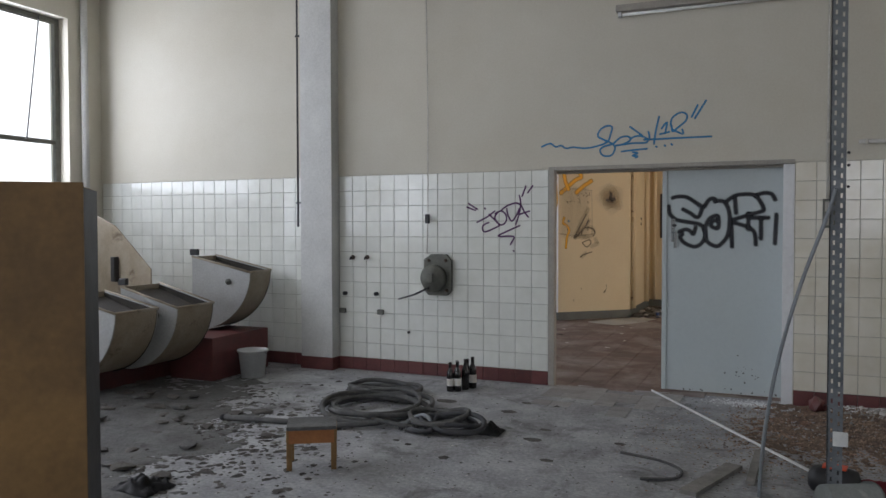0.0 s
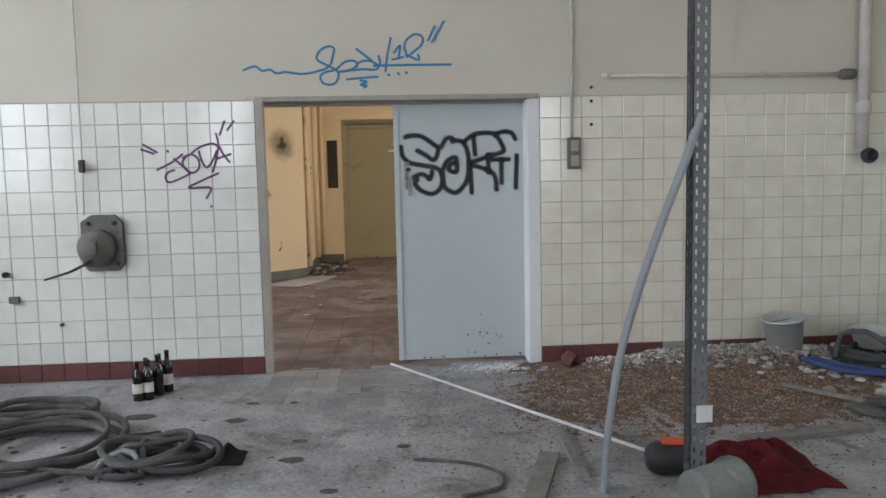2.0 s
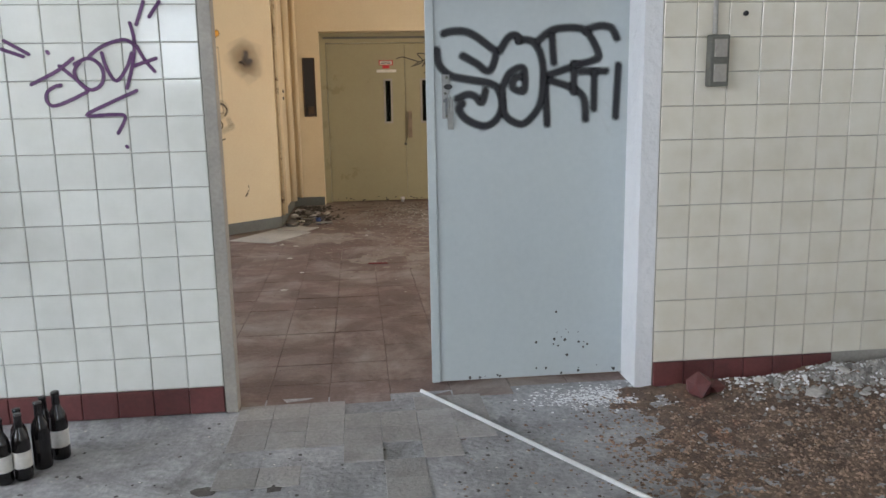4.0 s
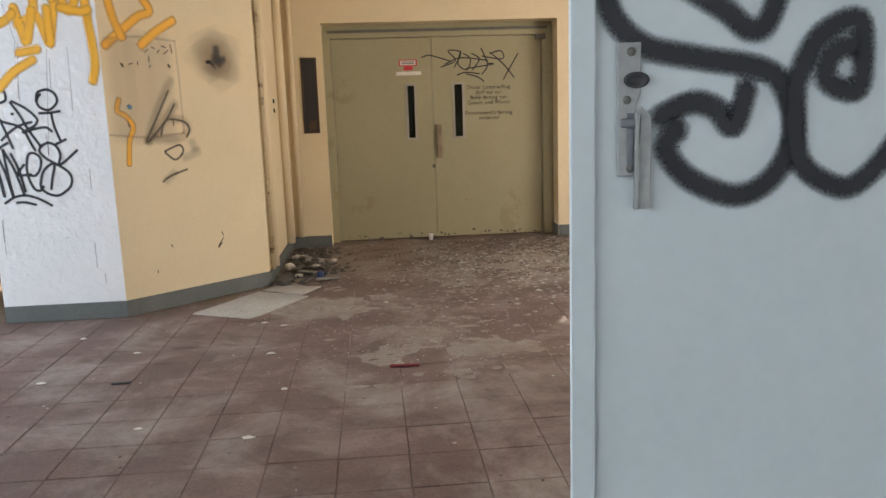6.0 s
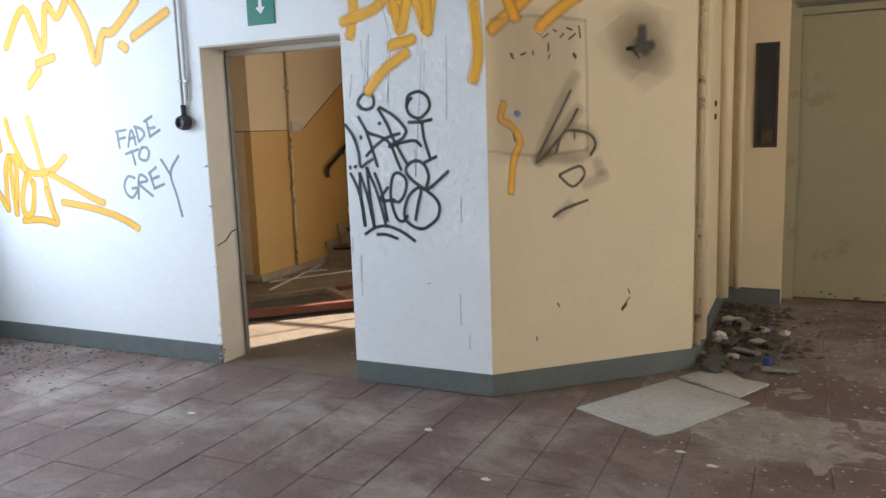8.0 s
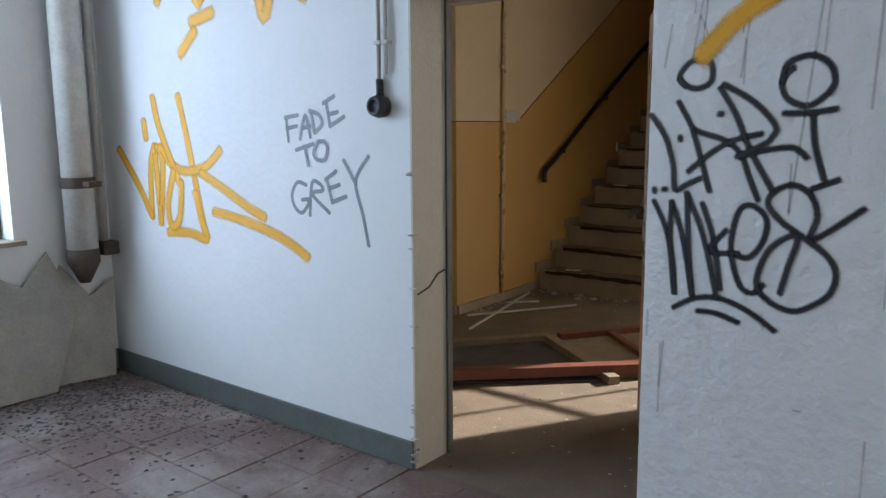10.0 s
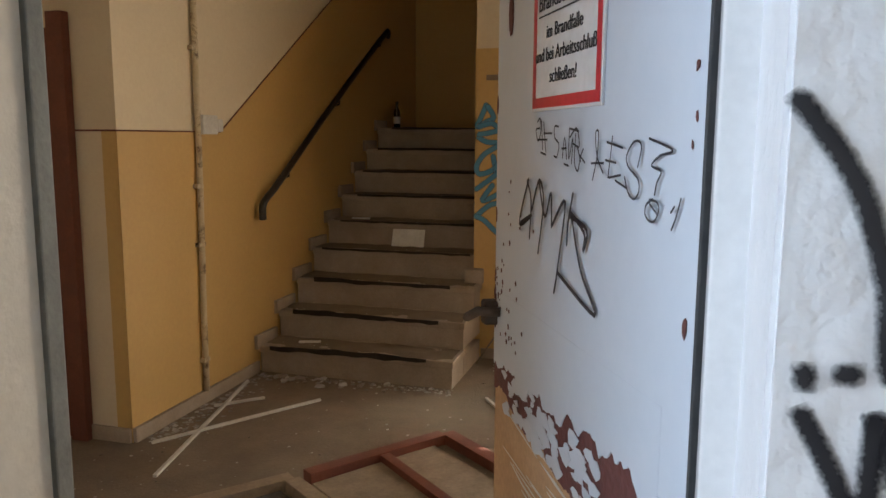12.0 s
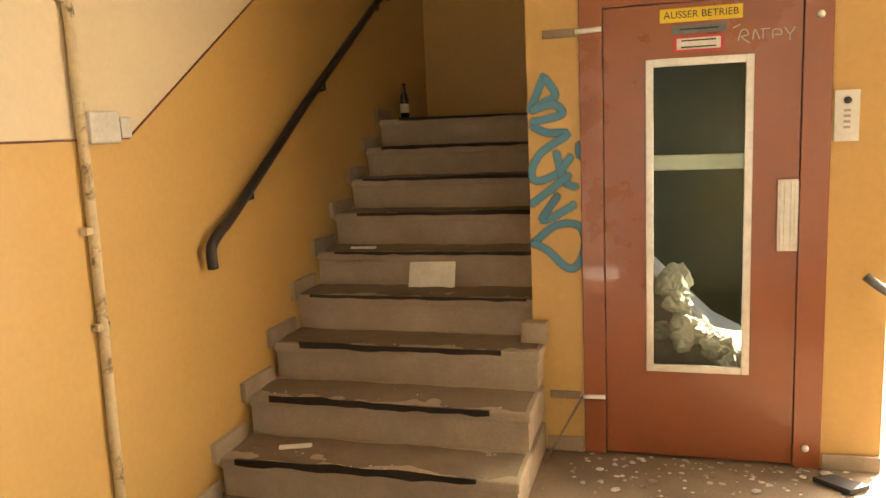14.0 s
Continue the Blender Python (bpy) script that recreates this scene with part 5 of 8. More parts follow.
for _ in range(30):
    x, z = (q.gauss(0.84, 0.06), q.gauss(0.22, 0.06)) if q.random() < 0.5 else (q.uniform(0.3, 1.14), abs(q.gauss(0, 0.015)) + 0.02)
    s = q.uniform(0.003, 0.011)
    prism([(x + s * math.cos(a) * q.uniform(0.5, 1.2), z + s * math.sin(a) * q.uniform(0.5, 1.2)) for a in (0, 1, 2, 3, 4, 5)], 0.0015, Matrix.Translation((0, 7.7878, 0)), bm=bm)
part("paint_chip", bm, M["dirt"], door_a, "dark chips where paint has flaked")

# rubble and dirt
mound = lambda x, y: (0.13 * math.exp(-((x - 2.7) / 1.1) ** 2 - ((y - 7.35) / 0.42) ** 2) + 0.03 * math.exp(-((x - 2.2) / 1.2) ** 2 - ((y - 6.5) / 0.6) ** 2) + 0.016 * noise.noise(Vector((x * 4, y * 4, 2))) + 0.016 * noise.noise(Vector((x * 15, y * 15, 2))) - 0.016)
heap = lambda x, y: max(0.0, mound(x, y))
tagged(part("rubble_heap", ground_sheet(0.9, 3.95, 5.85, 7.57, 0.025, lambda x, y: mound(x, y) + 0.002), M["grit"]), "low heap of reddish grit and plaster by the wall", "rubble", "", "stuff")
def spread(r, mid, width, lo, hi):
    """A place near mid, drawn again until it lies between lo and hi."""
    while True:
        v = r.gauss(mid, width)
        if lo < v < hi:
            return v


spot_heap = lambda r: (spread(r, 2.2, 0.8, 0.8, 3.95), spread(r, 6.75, 0.42, 5.8, 7.5))
scatter("grit", random.Random(3), 17000, spot_heap, 0.013, M["grit"], "reddish brown grit scattered on the floor", "rubble", 0.8, heap)
scatter("grit", random.Random(6), 1600, spot_heap, 0.012, M["rubble"], "pale plaster crumbs scattered on the grit", "rubble", 0.8, heap)
scatter("grit", random.Random(16), 5200, lambda r: (spread(r, 1.75, 0.8, 0.1, 3.95), spread(r, 6.35, 0.5, 5.0, 7.5)), 0.011, M["grit"], "stray reddish grit round the heap", "rubble", 0.6, heap)
scatter("plaster_dust", random.Random(17), 2600, lambda r: (spread(r, 2.7, 0.8, 1.5, 3.9), 7.55 - abs(r.gauss(0, 0.14))), 0.017, M["plaster_white"], "fine white plaster flakes fallen along the wall", "rubble", 0.7, heap)
scatter("rubble", random.Random(4), 1900, lambda r: (spread(r, 2.75, 0.6, 1.6, 3.9), spread(r, 7.36, 0.14, 6.8, 7.54)), 0.028, M["rubble"], "broken white plaster lumps along the wall", "rubble", 0.8, heap)
scatter("litter", random.Random(8), 4200, lambda r: (r.uniform(-6, 3.9), r.uniform(2.2, 7.5)), 0.011, M["dirt"], "dark crumbs strewn over the concrete floor", "litter", 0.5)
scatter("litter", random.Random(9), 2600, lambda r: (r.uniform(-6, 3.9), r.uniform(2.2, 7.5)), 0.01, M["rubble"], "pale crumbs strewn over the concrete floor", "litter", 0.5)
filth = lambda x, y: 0.036 * math.exp(-((x + 3.6) / 1.6) ** 2 - ((y - 4.6) / 1.5) ** 2) + 0.022 * noise.noise(Vector((x * 2.2, y * 2.2, 7))) + 0.012 * noise.noise(Vector((x * 7, y * 7, 3))) - 0.015
smut = lambda x, y: 0.05 * math.exp(-((x + 4.7) / 2.3) ** 2 - ((y - 4.3) / 2.6) ** 2) + 0.01 * noise.noise(Vector((x * 1.6, y * 1.6, 4))) + 0.01 * noise.noise(Vector((x * 6, y * 6, 5))) + 0.013 * noise.noise(Vector((x * 17, y * 17, 5))) - 0.021
tagged(part("grime_layer", ground_sheet(-6.3, -0.6, 0.6, 7.3, 0.028, smut), M["grime"]), "grey-brown dirt caked on the concrete near the hoppers", "dirt", "", "stuff")
tagged(part("dirt_layer", ground_sheet(-6.2, -0.9, 2.2, 6.9, 0.04, lambda x, y: filth(x, y) + max(0.0, smut(x, y)) * 0.8 - 0.004), M["grime"]), "dark trodden dirt in patches on the concrete", "dirt", "", "stuff")
scatter("debris", random.Random(13), 1500, lambda r: (r.gauss(-3.6, 1.0), r.gauss(4.3, 0.9)), 0.05, M["dirt"], "flat dark flakes of debris on the concrete", "debris", 0.25)
scatter("debris", random.Random(12), 3200, lambda r: (r.gauss(-3.2, 0.8), r.gauss(4.8, 0.65)), 0.028, M["dirt"], "dark flaky debris on the concrete floor", "debris", 0.35)
scatter("debris", random.Random(14), 240, lambda r: (r.gauss(-3.1, 0.7), r.gauss(4.9, 0.6)), 0.04, M["castgrey"], "flat broken plaster pieces among the debris", "debris", 0.22)
q = random.Random(31)
for _ in range(44):
    x, y = q.uniform(1.7, 3.8), min(7.47, q.gauss(7.28, 0.2))
    tagged_at(part("plaster_lump", chunk(q, q.uniform(0.02, 0.05) * q.choice((0.6, 0.8, 1.0))), M["rubble"]), x, y, "broken white plaster lump on the heap", "rubble", heap(x, y))
for _ in range(60):
    x, y = min(3.85, q.gauss(3.25, 0.3)), min(7.4, q.gauss(6.85, 0.25))
    tagged_at(part("plaster_lump", chunk(q, q.uniform(0.015, 0.05), 0.55), M["rubble"] if q.random() < 0.6 else M["screed"]), x, y, "broken pale plaster lump before the pail", "rubble", heap(x, y))
scatter("plaster_dust", random.Random(18), 900, lambda r: (r.gauss(0.95, 0.16), min(7.72, r.gauss(7.5, 0.07))), 0.011, M["plaster_white"], "white plaster crumbs before the door leaf", "rubble", 0.5)

dq = random.Random(47)
for k in range(70):
    x, y = dq.gauss(-3.5, 0.75), dq.gauss(4.7, 0.75)
    if x < -2.0 and y < 6.2:
        tagged_at(part("debris_lump", chunk(dq, dq.uniform(0.025, 0.1), 0.3), M["dirt"] if k % 3 else M["grime"]), x, y, "flat dark lump of caked dirt on the concrete", "debris", max(0.0, smut(x, y)))
# dark damp spots and worn paving squares by the doorway
q = random.Random(61)
for x, y, r in ((-0.42, 5.77, 0.05), (-0.41, 6.05, 0.035), (-1.43, 6.62, 0.07), (-0.83, 6.47, 0.055), (-0.78, 6.81, 0.04), (0.15, 5.9, 0.03), (-0.2, 5.35, 0.035)):
    bm = prism([(r * 1.3 * math.cos(a) * q.uniform(0.75, 1.15), r * math.sin(a) * q.uniform(0.6, 1.0)) for a in [k * 0.4833 for k in range(13)]], 0.003, Matrix.Translation((0, 0, 0.0035)) @ Matrix.Rotation(radians(-90), 4, "X"))
    tagged_at(part("floor_stain", bm, M["dirt"]), x, y, "dark oily spot on the concrete floor", "stain", 0.0)
paving = tagged(new("paving"), "worn paving squares at the doorway threshold", "paving", "", "structure")
for i in range(7):
    for j in range(6):
        x, y = -0.76 + 0.163 * (i + 0.5), 7.62 - 0.163 * (j + 0.5)
        if j < 2 + 4 * (0.5 + 0.5 * math.sin(i * 1.7 + 1)) and q.random() < 0.9:
            part("paving_square", box(x - 0.0805, x + 0.0805, y - 0.0805, y + 0.0805, -0.02, 0.0055 + q.uniform(-0.001, 0.0015), bevel=0.0012), M["slab"], paving)


# ---- hall things ----
def skirting(name, x0, y0, x1, y1, h=0.125, d=0.014):
    """Painted skirting in front of a wall, on its right-hand side going from 0 to 1."""
    L = math.hypot(x1 - x0, y1 - y0)
    m = Matrix.Translation((x0, y0, 0)) @ Matrix.Rotation(math.atan2(y1 - y0, x1 - x0), 4, "Z")
    return structure(name, box(0, L, -d, 0.0, 0.001, h, bevel=0.003, m=m), M["greybase"], "grey-green painted skirting, scuffed", "skirting")


skirting("baseboard_1", XW, YB, -3.935, YB)
skirting("baseboard_2", -2.9, YB, -2.025, YB)
skirting("baseboard_3", -2.034, YB - 0.004, -1.08, 13.272)
skirting("baseboard_4", -1.085, 13.28, -1.085, YL)
skirting("baseboard_5", -1.08, YL, -0.645, YL)
skirting("baseboard_6", 1.925, YL, 5.3, YL)
skirting("baseboard_7", 1.92, 15.44, 1.92, YL - 0.004)
skirting("baseboard_8", XW, YA2, XW, YB)
steel_window("window_4", 8.6, 11.85, 0.87, 2.8, [2.1], [9.7, 10.8], "broad white-framed hall window")
sill = tagged(part("window_sill", box(XW - 0.12, XW + 0.05, 8.5, 11.9, 0.845, 0.872, bevel=0.004), M["stone"]), "dusty stone window sill", "sill", "", "structure")

# stair doorway: worn lining and steel frame
frame_b = tagged(new("door_frame_stair"), "worn grey-beige doorway lining, plaster cracked near the floor", "door frame", "", "structure")
part("lining", box(-3.935, -3.925, YB - 0.002, YB2 - 0.03, 0, 2.03), M["lining"], frame_b)
part("lining", box(-2.91, -2.9, YB + 0.012, YB2 - 0.03, 0, 2.03), M["plaster_white"], frame_b, "white plastered reveal")
part("head", box(-3.925, -2.91, YB - 0.002, YB2 - 0.03, 2.02, 2.032), M["lining"], frame_b)
fr = box(-3.945, -3.915, YB2 - 0.03, YB2 + 0.006, 0, 2.03, bevel=0.004)
part("steel_frame", fr, M["castgrey"], frame_b, "dark grey chipped steel frame")
part("head_frame", box(-3.914, -2.953, YB2 - 0.03, YB2 + 0.05, 1.99, 2.018, bevel=0.004), M["lining"], frame_b, "beige painted head")
part("hinge_jamb", box(-2.952, -2.9, YB2 - 0.03, YB2 + 0.04, 0, 2.03, bevel=0.004), M["white"], frame_b, "white painted hinge jamb")
part("crack", tube([(-3.924, YB + 0.02, 0.78), (-3.9235, YB + 0.1, 0.8), (-3.923, YB + 0.16, 0.85), (-3.923, YB + 0.21, 0.86)], 0.004, 6), M["dirt"], frame_b)
q = random.Random(17)
bm = bmesh.new()
for k in range(30):
    z = q.uniform(0.03, 1.95) if k < 18 else q.uniform(0.02, 0.3)
    s = q.uniform(0.008, 0.03)
    chunk(q, s, 0.35, bm, (-3.936 + q.uniform(-0.006, 0.004), YB + q.uniform(-0.002, 0.01), z))
part("broken_plaster", bm, M["rubble"], frame_b, "broken plaster along the corner")

# fire door
FIRE = math.degrees(math.atan2(0.8, -0.41))
door_b = thing("door_2", -3.0, 12.74, 0, "open light grey fire door, lower half peeled to hardboard", "door", rz=FIRE)
door_b["kind"] = "structure"
LEAF = 0.88
part("door_leaf", box(-0.075, LEAF, -0.045, -0.003, 0.99, 1.985, bevel=0.003), M["whiteleaf"], door_b, "light grey painted upper leaf")
# narrow dark strip between the leaf and the white jamb
part("hinge_edge", box(-0.083, -0.0755, -0.044, -0.002, 0.01, 1.985, bevel=0.002), M["darksteel"], door_b, "dark strip along the hinge edge")
part("lower_panel", box(-0.07, LEAF - 0.004, -0.045, -0.007, 0.01, 0.99), M["hardboard"], door_b, "bare scratched hardboard")
q = random.Random(23)
jag = lambda u, k: 0.045 * noise.noise(Vector((u * 7, k, 1))) + 0.03 * noise.noise(Vector((u * 21, k, 2))) + 0.016 * noise.noise(Vector((u * 60, k, 3)))
ragged = [(LEAF * k / 110, 0.985 - 0.075 * k / 110 + jag(LEAF * k / 110, 3.3)) for k in range(111)]
part("paint_film", prism(ragged + [(LEAF, 1.12), (0.0, 1.12)], 0.004, Matrix.Translation((0, -0.0066, 0))), M["whiteleaf"], door_b, "peeling light grey paint with a ragged edge")
band = [(LEAF * k / 90, 0.8 + 0.07 * k / 90 + 0.5 * jag(LEAF * k / 90, 8.1)) for k in range(91)]
part("primer_band", prism(band + [(LEAF, 1.03), (0.0, 1.05)], 0.002, Matrix.Translation((0, -0.0072, 0))), M["primer"], door_b, "red-brown primer under the flaked paint")
bm = bmesh.new()
for k in range(60):
    u, v, ln = q.uniform(0.0, LEAF - 0.3), q.uniform(0.45, 0.84), q.uniform(0.06, 0.3)
    a = q.gauss(0.03, 0.05)
    du, dv, w = ln * math.cos(a), ln * math.sin(a), q.uniform(0.001, 0.004)
    prism([(u, v), (u + du * 0.5, v + dv * 0.5 - w), (u + du, v + dv), (u + du * 0.5, v + dv * 0.5 + w)], 0.0015, Matrix.Translation((0, -0.0072, 0)), bm=bm)
part("scratch", bm, M["label"], door_b, "pale scratches in the bare hardboard")
bm = bmesh.new()
for k in range(80):
    u = q.uniform(0.04, LEAF - 0.08)
    v = 0.84 + q.uniform(0, 0.11)
    s = q.uniform(0.008, 0.028)
    prism([(u + s * math.cos(a) * q.uniform(0.6, 1.9), v + s * math.sin(a) * q.uniform(0.4, 0.9)) for a in (0, 0.9, 1.8, 2.7, 3.6, 4.5, 5.4)], 0.0012, Matrix.Translation((0, -0.0052 + 0.0002 * (k % 5), 0)), bm=bm)
part("paint_island", bm, M["whiteleaf"], door_b, "leftover flakes of light grey paint")
bm = bmesh.new()
for k in range(17):
    u, v = (LEAF - q.uniform(0.006, 0.014), q.choice((1.02, 1.06, 1.12, 1.3, 1.55, 1.9)) + q.gauss(0, 0.025)) if k % 3 else (-0.06 + q.uniform(0.0, 0.01), q.uniform(1.0, 1.95))
    s = q.uniform(0.004, 0.013)
    prism([(u + s * math.cos(a) * q.uniform(0.3, 0.7), v + s * math.sin(a) * q.uniform(0.7, 1.8)) for a in (0, 0.9, 1.8, 2.7, 3.6, 4.5, 5.4)], 0.0012, Matrix.Translation((0, -0.0024 + 0.0002 * (k % 5), 0)), bm=bm)
part("primer_patch", bm, M["primer"], door_b, "red-brown primer where paint has flaked")
for u, v in ((0.77, 1.76), (0.16, 1.84)):
    bm = prism([(u + 0.03 * math.cos(a) * 0.6, v + 0.05 * math.sin(a)) for a in [k * 0.7 for k in range(9)]], 0.0015, Matrix.Translation((0, -0.0024, 0)))
    part("primer_patch", bm, M["primer"], door_b)
bm = bmesh.new()
for k in range(40):
    u, v = LEAF - 0.015 - abs(q.gauss(0, 0.12)), 1.0 + abs(q.gauss(0, 0.2))
    s = q.uniform(0.002, 0.0065)
    prism([(u + s * math.cos(a) * q.uniform(0.3, 1.0), v + s * math.sin(a) * q.uniform(0.6, 1.6)) for a in (0, 0.9, 1.8, 2.7, 3.6, 4.5, 5.4)], 0.0012, Matrix.Translation((0, -0.0024 + 0.0002 * (k % 5), 0)), bm=bm)
part("primer_patch", bm, M["primer"], door_b, "small red-brown chips round the latch")
part("latch", box(LEAF - 0.03, LEAF + 0.015, -0.04, 0.03, 1.03, 1.09, bevel=0.008), M["rust"], door_b, "rusty latch")
part("handle_stub", tube([(LEAF - 0.06, 0.0, 1.07), (LEAF - 0.04, 0.05, 1.07), (LEAF + 0.03, 0.06, 1.04)], 0.012, 8), M["rust"], door_b, "broken dark handle")
for z in (0.3, 1.7):
    part("hinge", tube([(-0.01, -0.02, z), (-0.01, -0.02, z + 0.12)], 0.012, 10), M["steel"], door_b)
sign = thing("door_sign", -3.0, 12.74, 0, "white enamel fire door sign with red border", "sign", rz=FIRE)
SU0, SU1, SV0, SV1 = 0.232, 0.592, 1.538, 1.8
part("plate", box(SU0, SU1, -0.002, 0.003, SV0, SV1, bevel=0.001), M["white"], sign)
bm = bmesh.new()
for a, b, c, d in ((SU0 + 0.006, SU1 - 0.006, SV0 + 0.006, SV0 + 0.026), (SU0 + 0.006, SU1 - 0.006, SV1 - 0.026, SV1 - 0.006), (SU0 + 0.006, SU0 + 0.024, SV0 + 0.026, SV1 - 0.026), (SU1 - 0.024, SU1 - 0.006, SV0 + 0.026, SV1 - 0.026)):
    box(a, b, 0.0035, 0.0042, c, d, bm=bm)
part("border", bm, M["red"], sign, "red sign border")
flat = lambda u, v, off=0.0048: Matrix.Translation((u, off, v)) @ Matrix.Rotation(radians(180), 4, "Z") @ Matrix.Rotation(radians(90), 4, "X")
mid = (SU0 + SU1) / 2
lettering("text", "Brandschutztür", 0.046, flat(mid, 1.742), M["ink"], sign)
part("rule", box(SU0 + 0.04, SU1 - 0.04, 0.0045, 0.0052, 1.716, 1.719), M["ink"], sign)
for k, s in enumerate(("im Brandfalle", "und bei Arbeitsschluß", "schließen!")):
    lettering("text", s, 0.036, flat(mid, 1.685 - 0.042 * k), M["ink"], sign)

# socket, conduits and exit sign on the white wall
sk = thing("wall_socket", -4.08, YB, 1.57, "round black bakelite socket at the end of conduits", "socket")
part("case", lathe([(0.045, 0), (0.048, 0.03), (0.04, 0.06), (0.028, 0.065), (0.026, 0.05), (0.0, 0.05)], 22, m=Matrix.Rotation(radians(90), 4, "X")), M["dark"], sk)
part("neck", tube([(0.0, -0.02, 0.03), (0.0, -0.02, 0.11)], 0.016, 12), M["dark"], sk)
for u in (-0.004, 0.036):
    cdt = thing("conduit", -4.08 + u, YB - 0.018, 1.6, "thin white-grey conduit running up the white wall", "conduit", "conduits at the socket")
    part("pipe", tube([(0, 0, 0.05 if u < 0 else 0.1), (0.0, 0, H2 - 1.6)], 0.009, 10), M["conduit"], cdt)
    part("clip", box(-0.018, 0.018, -0.012, 0.018, 0.22, 0.235, bevel=0.002), M["conduit"], cdt)
ex = thing("exit_sign", -3.44, YB, 2.12, "green escape route sign with white arrow above the doorway", "sign")
part("plate", box(-0.1, 0.1, -0.006, -0.001, 0, 0.42, bevel=0.002), M["green"], ex)
part("arrow", prism([(-0.012, 0.2), (-0.012, 0.1), (-0.035, 0.1), (0, 0.06), (0.035, 0.1), (0.012, 0.1), (0.012, 0.2)], -0.001, Matrix.Translation((0, -0.0065, 0))), M["white"], ex)
part("panel", box(-0.03, 0.06, -0.0075, -0.0065, 0.22, 0.36), M["white"], ex)

# pipe and broken panel beside the hall window
hp = thing("drain_pipe", XW + 0.13, 12.17, 0, "thick dirty grey drain pipe broken off above the floor", "pipe")
part("pipe", tube([(0, 0, 0.78), (0, 0, H2)], 0.085, 18), M["conduit"], hp)
part("end", lathe([(0.03, 0.6), (0.09, 0.72), (0.09, 0.8)], 14), M["rust"], hp, "dark broken pipe end")
part("clamp", lathe([(0.092, 1.15), (0.095, 1.16), (0.095, 1.2), (0.092, 1.21)], 18), M["rust"], hp, "rusty pipe clamp")
part("bracket", box(0.05, 0.16, -0.02, 0.06, 1.16, 1.19, bevel=0.004), M["rust"], hp)
hp2 = thing("wall_pipe", XW + 0.06, 12.34, 0, "thin dirty pipe in the hall corner", "pipe")
part("pipe", tube([(0, 0, 0.8), (0, 0, H2)], 0.024, 10), M["conduit"], hp2)
part("foot", box(-0.05, 0.08, -0.05, 0.05, 0.74, 0.82, bevel=0.01), M["rust"], hp2, "dark rusty pipe foot")
for (x, y, ry, rz, outline, lab) in ((XW + 0.16, 11.85, -9, 96, [(-0.35, 0.02), (0.1, 0), (0.3, 0.45), (0.18, 0.8), (0.0, 0.62), (-0.35, 0.85)], "broken white board leaning below the window"),
                                     (XW + 0.1, 12.2, -6, 78, [(-0.2, 0.0), (0.12, 0.0), (0.16, 0.6), (0.02, 0.5), (-0.16, 0.75)], "broken pale board leaning in the corner")):
    b = thing("board", x, y, 0, lab, "board", rz=rz, rx=ry)
    part("panel", prism(outline, 0.018, bevel=0.002), M["frame_grey"], b)
scatter("debris", random.Random(41), 2200, lambda r: (min(-4.0, XW + abs(r.gauss(0.1, 0.75))), min(12.38, r.gauss(12.05, 0.35))), 0.016, M["dirt"], "dark debris in the corner below the window", "debris", 0.4)
scatter("litter", random.Random(42), 500, lambda r: (XW + abs(r.gauss(0.1, 1.1)), min(12.38, 12.39 - abs(r.gauss(0, 0.12)))), 0.012, M["grit"], "brownish plaster crumbs along the skirting", "litter", 0.5)

# goods lift
gl = thing("goods_lift_door", 0, 0, 0, "olive painted double goods lift door with narrow windows", "lift door")
gl["kind"] = "structure"
X0, X1, XM, ZT = -0.64, 1.92, 0.555, 2.26
lf = bmesh.new()
box(X0, X0 + 0.085, 15.4, 15.6, 0, ZT + 0.09, bm=lf, bevel=0.004), box(1.8, X1, 15.4, 15.6, 0, ZT + 0.09, bm=lf, bevel=0.004), box(X0 + 0.085, 1.8, 15.4, 15.6, ZT, ZT + 0.09, bm=lf, bevel=0.004), box(X0, X1, 15.44, 15.6, ZT + 0.09, 2.4, bm=lf)
part("door_frame", lf, M["lift"], gl)
part("track", box(X0 + 0.05, 1.86, 15.385, 15.4, ZT + 0.055, ZT + 0.085, bevel=0.003), M["castgrey"], gl, "dark top rail")


def lift_leaf(x0, x1, wx0, wx1, wz0=1.145, wz1=1.745):
    bm = bmesh.new()
    for a, b, c, d in ((x0, wx0, 0.012, ZT - 0.004), (wx1, x1, 0.012, ZT - 0.004), (wx0, wx1, 0.012, wz0), (wx0, wx1, wz1, ZT - 0.004)):
        box(a, b, 15.45, 15.5, c, d, bm=bm)
    leaf = part("door_leaf", bm, M["lift"], gl)
    fb = bmesh.new()
    for a, b, c, d in ((wx0 - 0.015, wx0 + 0.012, wz0 - 0.015, wz1 + 0.015), (wx1 - 0.012, wx1 + 0.015, wz0 - 0.015, wz1 + 0.015), (wx0 + 0.012, wx1 - 0.012, wz0 - 0.015, wz0 + 0.012), (wx0 + 0.012, wx1 - 0.012, wz1 - 0.012, wz1 + 0.015)):
        box(a, b, 15.44, 15.452, c, d, bm=fb, bevel=0.002)
    part("window_frame", fb, M["frame_grey"], leaf, "grey narrow window frame")
    part("pane", box(wx0, wx1, 15.47, 15.474, wz0, wz1), DIRTY, leaf, "dusty wired glass").visible_shadow = False


